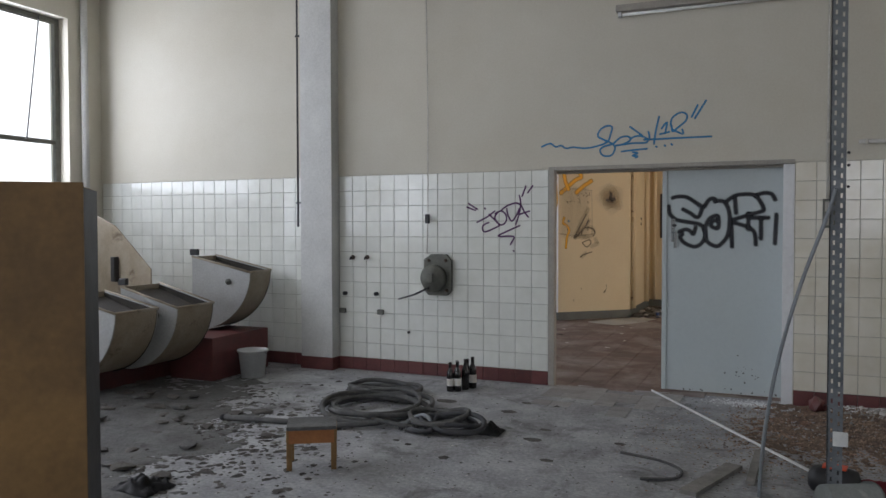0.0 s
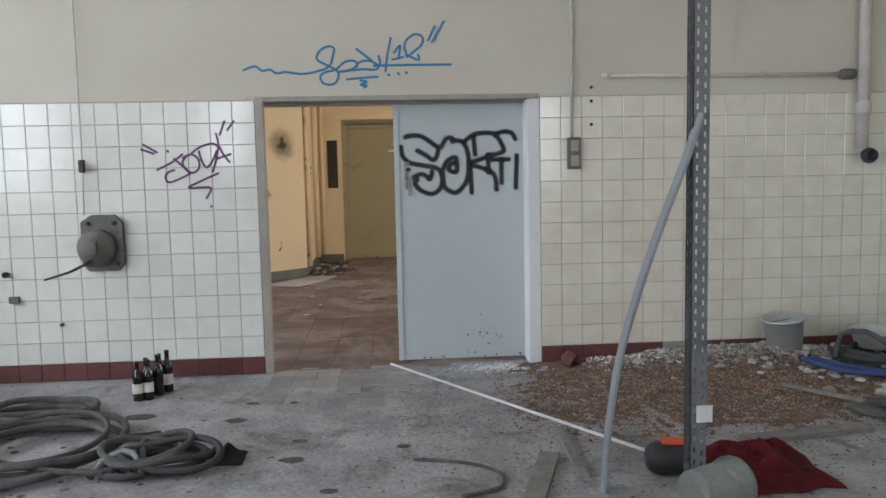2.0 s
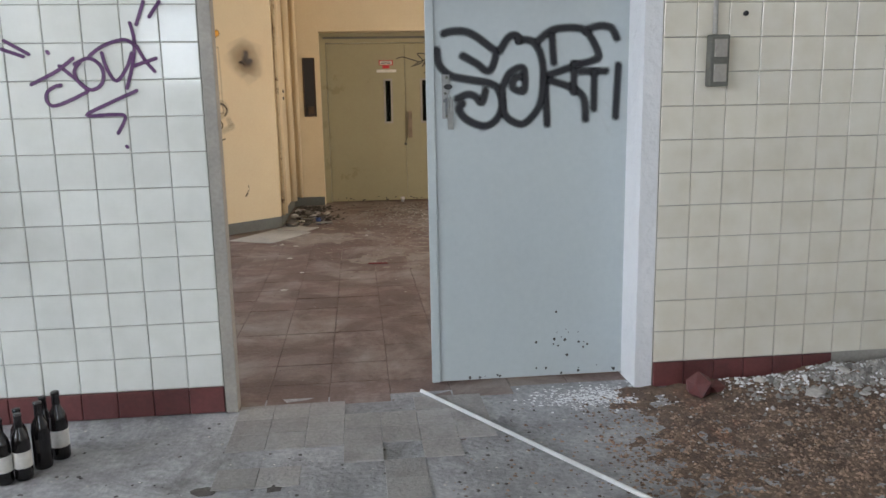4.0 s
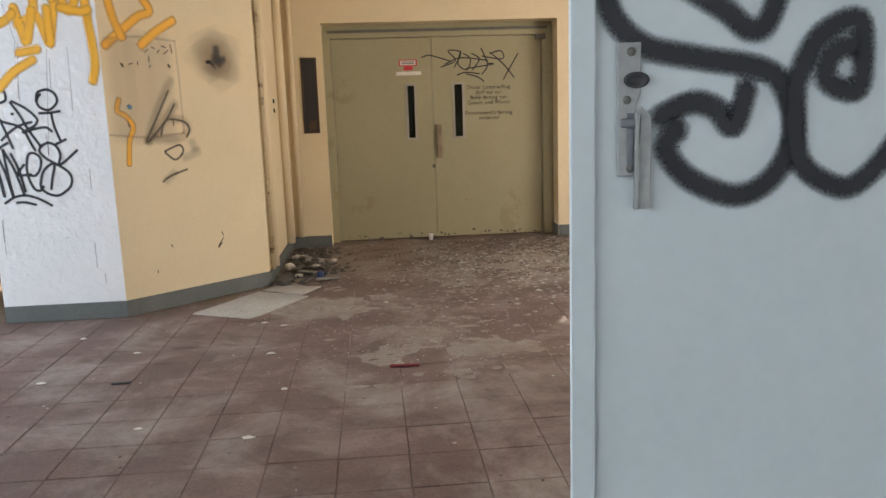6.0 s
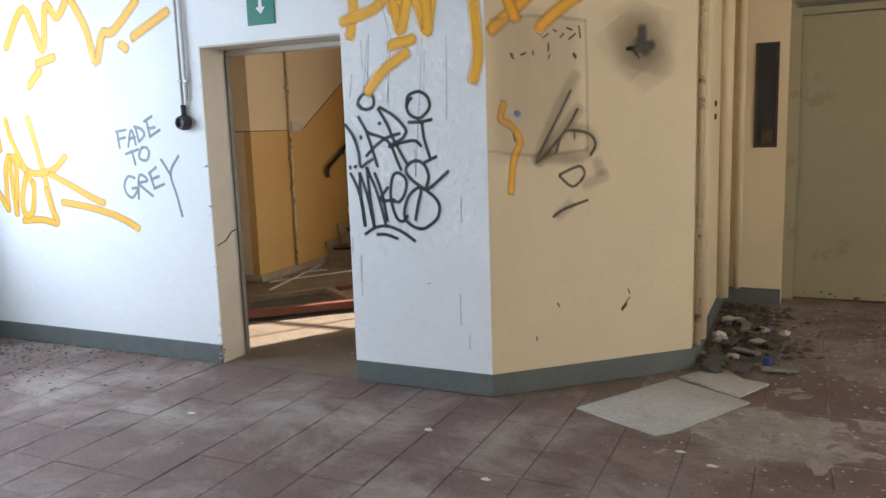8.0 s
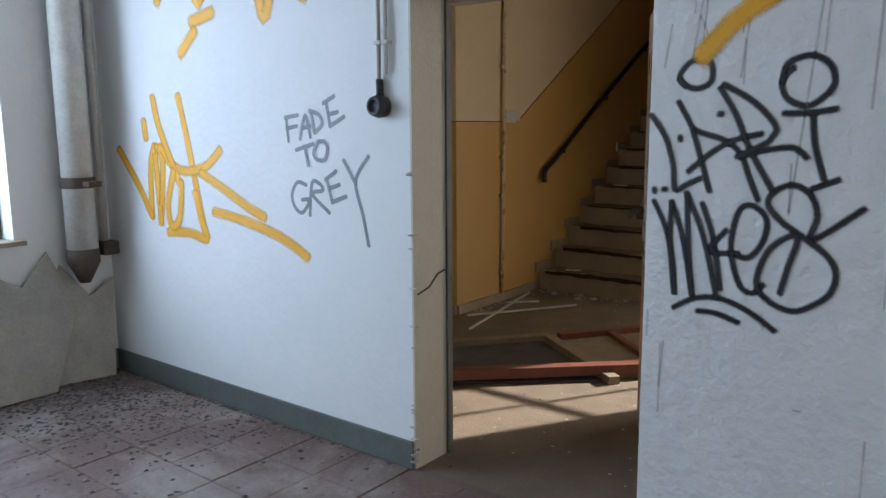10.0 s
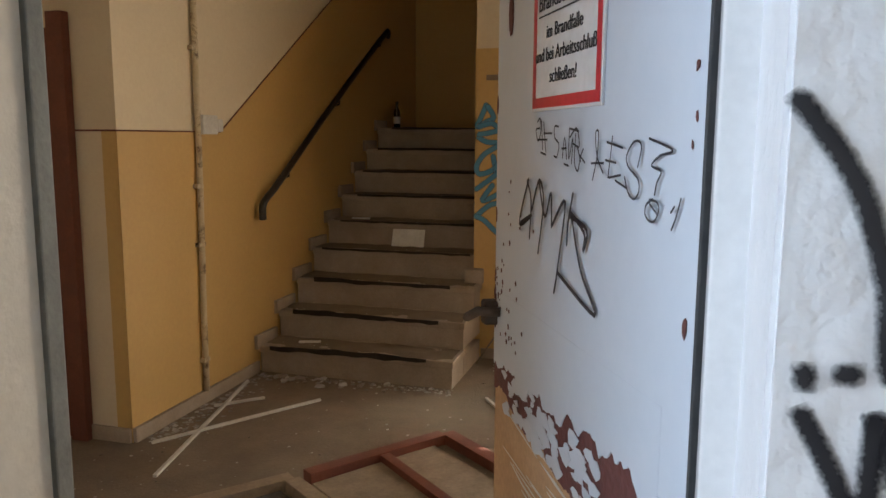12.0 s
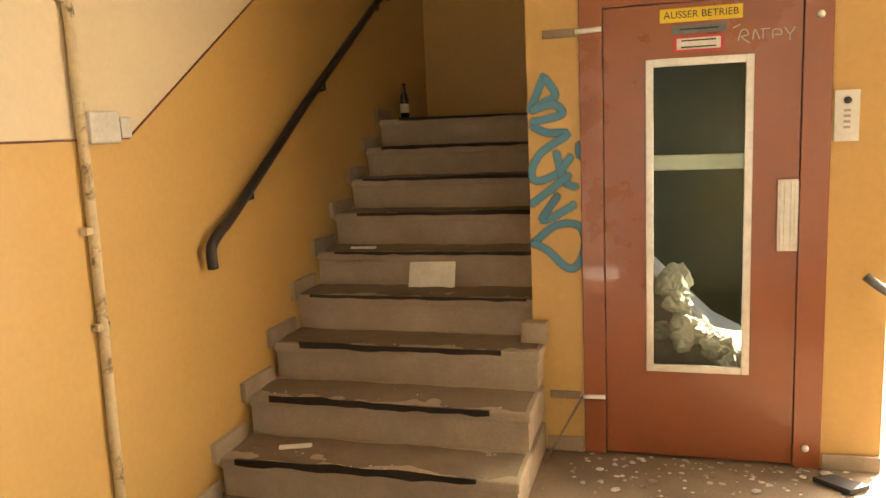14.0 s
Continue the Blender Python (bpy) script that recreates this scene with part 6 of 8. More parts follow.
lift_leaf(-0.553, XM - 0.002, 0.262, 0.358)
lift_leaf(XM + 0.002, 1.797, 0.79, 0.9)
part("handle", box(0.585, 0.645, 15.41, 15.45, 0.92, 1.3, bevel=0.008), M["wood"], gl, "bare wooden pull handle")
bm = bmesh.new()
cq = random.Random(77)
for _ in range(46):
    x, z, r = cq.uniform(-0.5, 1.75), 0.02 + abs(cq.gauss(0, 0.025)), cq.uniform(0.004, 0.018)
    if cq.random() < 0.25:
        x, z, r = cq.gauss(1.0, 0.4), cq.uniform(0.15, 0.6), cq.uniform(0.003, 0.008)
    prism([(x + r * math.cos(a) * cq.uniform(0.5, 1.6), z + r * math.sin(a) * cq.uniform(0.4, 1.0)) for a in (0, 1, 2, 3, 4, 5)], 0.0015, Matrix.Translation((0, 15.4488, 0)), bm=bm)
part("paint_chip", bm, M["dirt"], gl, "dark chips where paint has flaked")
part("latch", box(1.72, 1.84, 15.38, 15.4, ZT - 0.06, ZT, bevel=0.006), M["castgrey"], gl)
part("keyhole", lathe([(0.02, 0), (0.02, 0.01), (0, 0.012)], 12, m=Matrix.Translation((0.545, 15.45, 0.83)) @ Matrix.Rotation(radians(90), 4, "X")), M["castgrey"], gl)
face = lambda x, z, y=15.4475: Matrix.Translation((x, y, z)) @ Matrix.Rotation(radians(90), 4, "X")
for k, s in enumerate(("Dieser Lastenaufzug", "darf nur zur", "Beförderung von", "Gütern und Waren", "", "Personenbeförderung", "verboten!")):
    if s:
        lettering("text", s, 0.062, face(1.19, 1.695 - 0.057 * k), M["ink"], gl)
st = thing("sticker", 0.29, 15.448, 1.86, "red and white warning stickers on the lift door", "sticker")
part("red_border", box(-0.1, 0.1, -0.002, 0, 0.09, 0.16), M["red"], st)
part("paper", box(-0.085, 0.085, -0.003, -0.002, 0.1, 0.15), M["label"], st)
part("red_label", box(-0.05, 0.05, -0.002, 0, 0.045, 0.086), M["red"], st)
part("white_label", box(-0.135, 0.145, -0.002, 0, -0.01, 0.03), M["label"], st)
for k in range(2):
    part("line", box(-0.07, 0.07, -0.0036, -0.003, 0.112 + 0.018 * k, 0.12 + 0.018 * k), M["ink"], st)
slot = thing("call_panel_niche", -0.79, YL, 1.65, "dark open call panel niche in the cream wall", "panel")
fb = bmesh.new()
for a, b, c, d in ((-0.085, -0.065, -0.4, 0.4), (0.065, 0.085, -0.4, 0.4), (-0.065, 0.065, -0.4, -0.38), (-0.065, 0.065, 0.38, 0.4)):
    box(a, b, -0.012, -0.001, c, d, bm=fb, bevel=0.002)
part("frame", fb, M["rust"], slot)
part("recess", box(-0.065, 0.065, -0.004, -0.0015, -0.38, 0.38), M["dark"], slot, "dark empty recess")
part("button_box", box(-0.03, 0.055, -0.03, -0.004, -0.37, -0.26, bevel=0.006), M["rust"], slot)
# pipes and dirt stripe at the bend
for x, y, r, mt in ((-1.06, 13.36, 0.02, "chippaint"), (-1.06, 13.52, 0.035, "cream"), (-1.05, 14.75, 0.05, "cream"), (-0.97, 15.13, 0.03, "cream")):
    p = thing("riser_pipe", x, y, 0, "cream painted riser pipe beside the goods lift", "pipe", "riser pipes")
    part("pipe", tube([(0, 0, 0.126), (0, 0, H2)], r, 12), M[mt], p)
for z in (1.5, 1.59):
    p = thing("wall_plug", -1.085, 14.34, z, "small black hole in the cream wall", "plug", "plug holes")
    part("plug", lathe([(0.022, 0), (0.02, 0.012), (0, 0.012)], 10, m=Matrix.Rotation(radians(90), 4, "Y")), M["dark"], p)
fit = thing("wall_fitting", -1.4, 13.0, 1.87, "burnt broken wall fitting with wires", "fitting")
part("stub", chunk(random.Random(2), 0.03, 1.0), M["dark"], fit)
part("wire", tube(smooth_path([(0, 0, 0), (0.02, -0.04, 0.01), (0.06, -0.05, -0.05)]), 0.005, 6), M["dark"], fit)
# torn cladding edge at the crack by the lift
cl = thing("torn_board", 2.37, YL, 0.1, "torn wallboard edge over a dark crack", "wallboard")
part("crack", prism([(-0.094, 1.374), (-0.094, 0.017), (-0.026, 0.014), (-0.035, 0.725), (-0.059, 1.140)], -0.002, Matrix.Translation((0, -0.001, 0))), M["dark"], cl, "dark crack behind the board")
part("board_edge", prism([(-0.083, 1.392), (-0.053, 1.085), (-0.029, 0.725), (-0.023, 0.020), (0.078, 0.016), (0.073, 0.722), (0.034, 1.083), (-0.021, 1.412)], -0.022, Matrix.Translation((0, -0.001, 0)), 0.002), M["torn"], cl, "torn pale board edge")
cdt = thing("conduit", 2.3, YL - 0.012, 0, "thin cream conduit running down the wall", "conduit")
part("pipe", tube([(0, 0, 1.5), (0, 0, H2)], 0.01, 8), M["cream"], cdt)
# slab patches and debris on the floor
sl = thing("floor_patch", -1.1, 12.55, 0.0, "bare pale screed slab patch in the floor", "slab")
part("slab", footprint([(-0.45, -0.17), (-0.2, -0.3), (0.0, -0.4), (0.07, -0.33), (0.38, 0.21), (-0.05, 0.47)], -0.01, 0.007), M["slabpale"], sl)
sl = thing("floor_patch", -0.88, 13.02, 0.0, "small pale broken slab patch in the floor", "slab")
part("slab", footprint([(-0.24, 0.05), (0.1, -0.2), (0.24, 0.08), (0.1, 0.12), (-0.05, 0.33)], -0.01, 0.008), M["slabpale"], sl)
bq = random.Random(83)
for k in range(26):
    x, y = -1.0 + abs(bq.gauss(0, 0.18)), bq.uniform(13.2, 14.6)
    if k % 3:
        tagged_at(part("plaster_lump", chunk(bq, bq.uniform(0.03, 0.075), 0.55), M["dirt"] if k % 2 else M["rubble"]), x, y, "dirty lump of broken plaster in the wall's bend", "rubble", 0.0)
    else:
        tagged_at(part("board_scrap", box(-bq.uniform(0.06, 0.16), 0.1, -0.03, 0.03, 0, 0.016, bevel=0.003), M["dirt"] if k % 2 else M["greywood"]), x + 0.05, y, "rotten scrap of board on the debris", "board", 0.02, bq.uniform(0, 180))
tin = thing("tin", -0.66, 13.38, 0.0, "small blue tin standing on the dirty tiles", "tin")
part("body", lathe([(0.028, 0), (0.03, 0.004), (0.03, 0.075), (0.026, 0.08), (0.0, 0.078)], 16), M["blue"], tin)
scatter("debris", random.Random(51), 420, lambda r: (-1.03 + abs(r.gauss(0, 0.2)), r.uniform(13.5, 15.1)), 0.045, M["dirt"], "dark rotten debris in the bend of the wall", "debris", 0.6)
scatter("debris", random.Random(52), 2600, lambda r: (r.gauss(0.9, 1.0), min(15.1, r.gauss(13.9, 0.7))), 0.02, M["rubble"], "pale crumbled plaster before the goods lift", "debris", 0.4)
scatter("debris", random.Random(53), 1800, lambda r: (r.gauss(1.7, 0.9), min(15.1, r.gauss(14.3, 0.6))), 0.02, M["dirt"], "dark crumbs before the goods lift", "debris", 0.4)
scatter("litter", random.Random(54), 700, lambda r: (r.uniform(-6, 4), r.uniform(7.9, 15)), 0.009, M["rubble"], "pale crumbs strewn over the brown tiles", "litter", 0.4)
scatter("litter", random.Random(55), 600, lambda r: (r.uniform(-6, 4), r.uniform(7.9, 15)), 0.009, M["dirt"], "dark crumbs strewn over the brown tiles", "litter", 0.4)
scatter("litter", random.Random(56), 900, lambda r: (r.gauss(0.4, 0.8), r.gauss(11.6, 0.6)), 0.012, M["rubble"], "pale crumbs on the worn floor patch", "litter", 0.3)
for x, y, rz, L, mt, lab in ((1.6, 12.35, 2, 0.26, "orange", "orange plastic strip on the floor"), (-0.02, 10.86, -6, 0.17, "redcloth", "thin red strip on the brown tiles"), (-1.6, 10.85, 3, 0.1, "dark", "short dark stick on the brown tiles")):
    s = thing("strip", x, y, 0.006, lab, "strip", rz=rz)
    part("strip", box(-L / 2, L / 2, -0.012, 0.012, 0, 0.008, bevel=0.002), M[mt], s)
q = random.Random(61)
for _ in range(14):
    x, y = q.uniform(-3.6, -0.5), q.uniform(9.6, 12.0)
    p = tagged_at(part("paper_scrap", prism([(0.03 * q.uniform(0.5, 1.3) * math.cos(a), 0.02 * q.uniform(0.5, 1.3) * math.sin(a)) for a in (0, 1.2, 2.4, 3.6, 4.8)], 0.003, Matrix.Rotation(radians(90), 4, "X")), M["paper"]), x, y, "small torn paper scrap on the brown tiles", "paper", 0.006)
cup = thing("cup", 0.47, 15.3, 0, "small white plastic cup before the lift door", "cup")
part("body", lathe([(0.022, 0), (0.03, 0.07), (0.027, 0.07), (0.02, 0.006), (0, 0.006)], 16), M["white_plastic"], cup)

# pale mortar dust trodden into the tiles
for x0, x1, y0, y1, cx, cy, rx, ry, k in ((-0.6, 1.3, 10.4, 12.2, 0.3, 11.3, 0.7, 0.6, 1), (-0.4, 3.4, 12.0, 15.1, 1.6, 13.6, 1.5, 1.1, 2), (-1.2, 0.4, 11.6, 13.2, -0.5, 12.4, 0.6, 0.5, 3)):
    dusty = lambda x, y: 0.008 * math.exp(-((x - cx) / rx) ** 2 - ((y - cy) / ry) ** 2) + 0.007 * noise.noise(Vector((x * 3, y * 4, k))) + 0.006 * noise.noise(Vector((x * 11, y * 13, k))) - 0.0068
    tagged(part("mortar_dust", ground_sheet(x0, x1, y0, y1, 0.03, dusty), M["screed"]), "pale mortar dust trodden onto the brown tiles", "dust", "", "stuff")
scatter("debris", random.Random(57), 1500, lambda r: (r.gauss(1.7, 0.8), min(15.1, r.gauss(13.5, 0.8))), 0.03, M["rubble"], "broken plaster bits before the goods lift", "debris", 0.35)
scatter("debris", random.Random(58), 110, lambda r: (-0.95 + abs(r.gauss(0, 0.25)), r.uniform(13.4, 14.6)), 0.045, M["dirt"], "dark rotten lumps in the bend of the wall", "debris", 0.7)


# ---- stairwell things ----
q = random.Random(71)
# torn edge strips on the steps
for k in range(STEPS):
    y0, z = NOSE + k * TREAD, (k + 1) * RISE
    a, b = XS + 0.1 + 0.03 * (k % 3), (-4.32 if k < 3 else -4.25)
    n = 16
    bm = bmesh.new()
    rows = []
    for i in range(n + 1):
        u = a + (b - a) * i / n
        lift_z = 0.006 + (0.02 if k < 4 else 0.008) * max(0, math.sin(3.1 * i / n + k)) * q.uniform(0.4, 1)
        w = (0.03 if k < 3 else 0.016) * q.uniform(0.5, 1.15)
        rows.append([bm.verts.new((u, y0 + 0.012, z + 0.001)), bm.verts.new((u, y0 - 0.008 - w * 0.2, z + lift_z)), bm.verts.new((u, y0 - 0.012, z - w * 0.7))])
    for r0, r1 in zip(rows, rows[1:]):
        for j in (0, 1):
            bm.faces.new((r0[j], r1[j], r1[j + 1], r0[j + 1]))
    bmesh.ops.solidify(bm, geom=bm.faces[:], thickness=0.004)
    part("edge_strip", bm, M["worn_rubber"], stairs, "torn black rubber edge strip")
# stepped skirting along the wall
for k in range(STEPS):
    y0, z = NOSE + k * TREAD, (k + 1) * RISE
    part("skirting_piece", box(XS + 0.003, XS + 0.028, y0 - 0.03, y0 + TREAD - 0.03, z - 0.02, z + 0.07, bevel=0.004), M["stone"], stairs)
part("newel_block", box(-4.26, -4.14, YE - 0.08, YE - 0.003, 0.52, 0.62, bevel=0.01), M["stone"], stairs, "chipped stone block at the wall corner")
structure("baseboard_9", box(XS + 0.003, XS + 0.025, 14.74, NOSE, 0.001, 0.075, bevel=0.004), M["stone"], "dusty stone skirting along the stair wall", "skirting")
structure("baseboard_10", box(-4.155, -3.99, YE - 0.022, YE - 0.003, 0.001, 0.07, bevel=0.004), M["stone"], "dusty stone skirting by the lift", "skirting")
structure("baseboard_11", box(-2.995, -2.77, YE - 0.022, YE - 0.003, 0.001, 0.07, bevel=0.004), M["stone"], "dusty stone skirting by the exit", "skirting")
structure("baseboard_12", box(XW, XS, 14.72, 14.737, 0.001, 0.075, bevel=0.004), M["stone"], "dusty stone skirting", "skirting")

rail = thing("handrail", XS + 0.05, 0, 0, "black plastic handrail on the stair wall", "handrail")
part("rail", tube(smooth_path([(0, 15.99, 0.975), (0, 15.99, 1.06), (0, 16.06, 1.115), (0, 16.2, 1.19), (0, 16.85, 1.59), (0, 17.43, 1.93), (0, 18.2, 2.37), (0, 18.3, 2.4), (-0.03, 18.38, 2.38)], 5), 0.023, 12), M["black_iron"], rail)
for y in (16.35, 17.2, 18.1):
    zr = 1.19 + (y - 16.2) * 0.593
    part("bracket", tube([(0, y, zr), (0.0, y, zr - 0.05), (-0.046, y, zr - 0.06)], 0.008, 8), M["black_iron"], rail)

pp = thing("wall_conduit", XS + 0.02, 15.355, 0, "chipped old conduit with rust spots on the stair wall", "conduit")
part("pipe", tube([(0, 0.0, 0.07), (0, 0.0, 0.5), (0, 0.012, 1.2), (0, 0.012, H3)], 0.018, 10), M["chippaint"], pp)
jb = thing("junction_box", XS + 0.003, 15.43, 1.553, "square white-cream junction box on the wall", "junction box")
part("case", box(0, 0.05, -0.06, 0.085, -0.055, 0.05, bevel=0.008), M["conduit"], jb)
part("side_socket", box(0.005, 0.04, 0.1, 0.155, -0.04, 0.03, bevel=0.006), M["conduit"], jb)
for z in (0.25, 0.9, 1.22, 1.95):
    part("clip", box(-0.018, 0.012, -0.03, 0.03, z - 0.012, z + 0.012, bevel=0.003), M["chippaint"], pp)

# passenger lift
ld = thing("lift_door", 0, YE, 0, "red-brown painted lift door with tall glass window", "lift door")
ld["kind"] = "structure"
fb = bmesh.new()
box(-3.985, -3.888, -0.02, 0.1, 0, 2.067, bm=fb, bevel=0.003), box(-3.108, -3.0, -0.02, 0.1, 0, 2.067, bm=fb, bevel=0.003), box(-3.888, -3.108, -0.02, 0.1, 1.965, 2.067, bm=fb, bevel=0.003)
part("door_frame", fb, M["brown"], ld)
W0, W1, V0, V1 = -3.7, -3.3, 0.413, 1.73
bm = bmesh.new()
for a, b, c, d in ((-3.884, W0, 0.012, 1.961), (W1, -3.112, 0.012, 1.961), (W0, W1, 0.012, V0), (W0, W1, V1, 1.961)):
    box(a, b, -0.008, 0.035, c, d, bm=bm)
leaf = part("door_leaf", bm, M["brown"], ld)
fb = bmesh.new()
for a, b, c, d in ((W0 - 0.012, W0 + 0.02, V0 - 0.012, V1 + 0.012), (W1 - 0.02, W1 + 0.012, V0 - 0.012, V1 + 0.012), (W0 + 0.02, W1 - 0.02, V0 - 0.012, V0 + 0.02), (W0 + 0.02, W1 - 0.02, V1 - 0.02, V1 + 0.012)):
    box(a, b, -0.018, 0.0, c, d, bm=fb, bevel=0.003)
part("window_frame", fb, M["alu"], leaf, "pale aluminium window frame")
part("pane", box(W0, W1, 0.01, 0.015, V0, V1), DIRTY, leaf, "dark greenish lift window glass")
part("cross_bar", box(W0 + 0.01, W1 - 0.01, 0.02, 0.04, 1.28, 1.345, bevel=0.004), M["alu"], leaf, "aluminium cross bar behind the glass")
hd = part("handle", box(-3.192, -3.112, -0.028, -0.008, 0.94, 1.235, bevel=0.005), M["alu"], ld, "ribbed aluminium door pull")
for u in (-3.175, -3.135):
    part("rib", box(u - 0.008, u + 0.008, -0.036, -0.028, 0.945, 1.23, bevel=0.003), M["alu"], hd)
for x, z in ((-3.05, 1.875), (-3.06, 0.09)):
    part("screw", lathe([(0.016, 0), (0.014, 0.008), (0, 0.01)], 12, m=Matrix.Translation((x, -0.02, z)) @ Matrix.Rotation(radians(90), 4, "X")), M["white_plastic"], ld)
for z, y1 in ((1.875, 0), (0.27, 0)):
    hg = thing("hinge_strap", -4.0, YE - 0.004, z, "pale wooden wedge and bolt at the lift frame", "hinge", "hinges of the lift frame")
    part("strap", box(-0.14, 0.0, -0.012, 0, -0.018, 0.018, bevel=0.003), M["wood"], hg)
    part("bolt", tube([(0.0, -0.02, 0), (0.11, -0.026, 0.004)], 0.011, 8), M["white_plastic"], hg)


def lift_sign(x0, x1, z0, z1, material, text, size, name, label, ink="ink", border=None):
    s = thing(name, 0, YE - 0.009, 0, label, "sign")
    part("plate", box(x0, x1, -0.002, 0, z0, z1), material, s)
    if border:
        part("paper", box(x0 + 0.012, x1 - 0.012, -0.003, -0.002, z0 + 0.009, z1 - 0.009), border, s)
    for k, line in enumerate(text):
        dz = (z1 - z0) / (len(text) + 0.4)
        if line:
            lettering("text", line, size, face((x0 + x1) / 2, z1 - dz * (k + 0.7), -0.0035), M[ink], s)
        else:
            part("bar", box(x0 + 0.03, x1 - 0.03, -0.0036, -0.003, z1 - dz * (k + 0.7) - 0.003, z1 - dz * (k + 0.7) + 0.003), M[ink], s)
    return s


lift_sign(-3.655, -3.335, 1.885, 1.94, M["sign_yellow"], ["AUSSER BETRIEB"], 0.04, "sign", "yellow out of order sign on the lift door")
lift_sign(-3.605, -3.395, 1.838, 1.872, M["steel"], [""], 0.02, "plate", "narrow grey metal plate on the lift door")
lift_sign(-3.6, -3.405, 1.765, 1.828, M["red"], ["", ""], 0.02, "notice", "small white notice with red border", border=M["label"])
ic = thing("call_button_plate", -2.945, YE - 0.003, 1.48, "cream lift call plate with printed bars", "call plate")
part("plate", box(-0.045, 0.045, -0.014, 0, -0.1, 0.1, bevel=0.003), M["white_plastic"], ic)
part("button", lathe([(0.014, 0), (0.014, 0.006), (0, 0.007)], 14, m=Matrix.Translation((0, -0.014, 0.06)) @ Matrix.Rotation(radians(90), 4, "X")), M["dark"], ic)
for k in range(4):
    part("bar", box(-0.012, 0.012, -0.0155, -0.014, -0.05 + 0.022 * k, -0.04 + 0.022 * k), M["frame_grey"], ic)
# refuse behind the lift window
def crumpled(r, size):
    """A ball of crushed paper with creased faces."""
    bm = bmesh.new()
    bmesh.ops.create_icosphere(bm, subdivisions=3, radius=size)
    o = Vector((r.uniform(0, 9), r.uniform(0, 9), r.uniform(0, 9)))
    sq = Vector((r.uniform(0.7, 1.3), r.uniform(0.7, 1.2), r.uniform(0.6, 1.3)))
    for v in bm.verts:
        d = v.co.normalized()
        k = 1 + 0.5 * noise.noise(d * 1.6 + o) + 0.35 * abs(noise.noise(d * 3.7 + o)) + 0.12 * noise.noise(d * 9 + o)
        v.co = Vector((v.co.x * sq.x, v.co.y * sq.y, v.co.z * sq.z)) * k
    return bm


trash = random.Random(81)
for k in range(24):
    u = trash.uniform(0, 1)
    x = W0 + 0.05 + 0.32 * u
    zt = 0.42 + (0.5 * (1 - u) ** 1.1) * trash.uniform(0.25, 1)
    tagged_at(part("crumpled_paper", crumpled(trash, trash.uniform(0.035, 0.075)), M["paper"] if k % 3 else M["label"]), x, YE + 0.13 + trash.uniform(0, 0.12), "crumpled white paper piled inside the lift", "paper", zt - 0.03)
pile = thing("refuse_pile", (W0 + W1) / 2, YE + 0.25, 0, "heap of refuse filling the lift car", "refuse")
part("heap", prism([(-0.25, 0.0), (0.25, 0.0), (0.25, 0.42), (0.1, 0.5), (-0.08, 0.68), (-0.25, 0.85)], 0.5, Matrix.Translation((0, 0.0, 0)), 0.01), M["rubble"], pile)

scratch = to_wall((0, YE - 0.0085, 0), (1, 0, 0))
graffiti("graffiti", ["-335.1,179.7 -333.9,183.5 -332.0,183.5 -331.4,181.6 -333.9,181.0 -330.8,178.5/-329.6,179.7 -328.9,183.5 -327.1,179.7/-325.8,179.7 -325.8,183.5/-326.5,183.5 -323.4,183.5/-322.1,179.7 -322.1,182.8 -319.6,182.8 -319.0,181.0 -321.5,181.0/-317.8,183.5 -315.9,181.0 -314.1,183.5/-315.9,181.0 -315.9,178.5/-337.0,184.7 -334.5,185.9"], 0.006, scratch, (0, -1, 0), M["faint"], "faint scratched scrawl on the red-brown lift door")
eq = random.Random(37)
for k in range(20):
    x, y = eq.uniform(-4.1, -2.9), YE - 0.04 - abs(eq.gauss(0, 0.22))
    tagged_at(part("plaster_lump", chunk(eq, eq.uniform(0.008, 0.022), 0.5), M["screed"] if k % 3 else M["rubble"]), x, y, "small broken plaster lump before the lift door", "rubble", 0.0)
for k in range(22):
    x, y = eq.uniform(-5.4, -4.2), NOSE - 0.02 - abs(eq.gauss(0, 0.07))
    tagged_at(part("plaster_lump", chunk(eq, eq.uniform(0.01, 0.034), 0.5), M["rubble"] if k % 2 else M["screed"]), x, y, "small broken plaster lump at the foot of the stairs", "rubble", 0.0)
sk2 = thing("stick", 0, 0, 0, "thin stick leaning at the foot of the lift frame", "stick")
part("batten", tube([(-4.15, 16.52, 0.006), (-4.06, 16.6, 0.15), (-3.99, 16.655, 0.275)], 0.006, 6), M["wood"], sk2)

# exit side handrail
er = thing("handrail", -2.86, YE, 0.84, "grey steel handrail stub beside the exit", "handrail")
part("rail", tube([(0, -0.03, 0.0), (0.05, -0.05, -0.04), (0.4, -0.1, -0.28)], 0.018, 10), M["steel"], er)

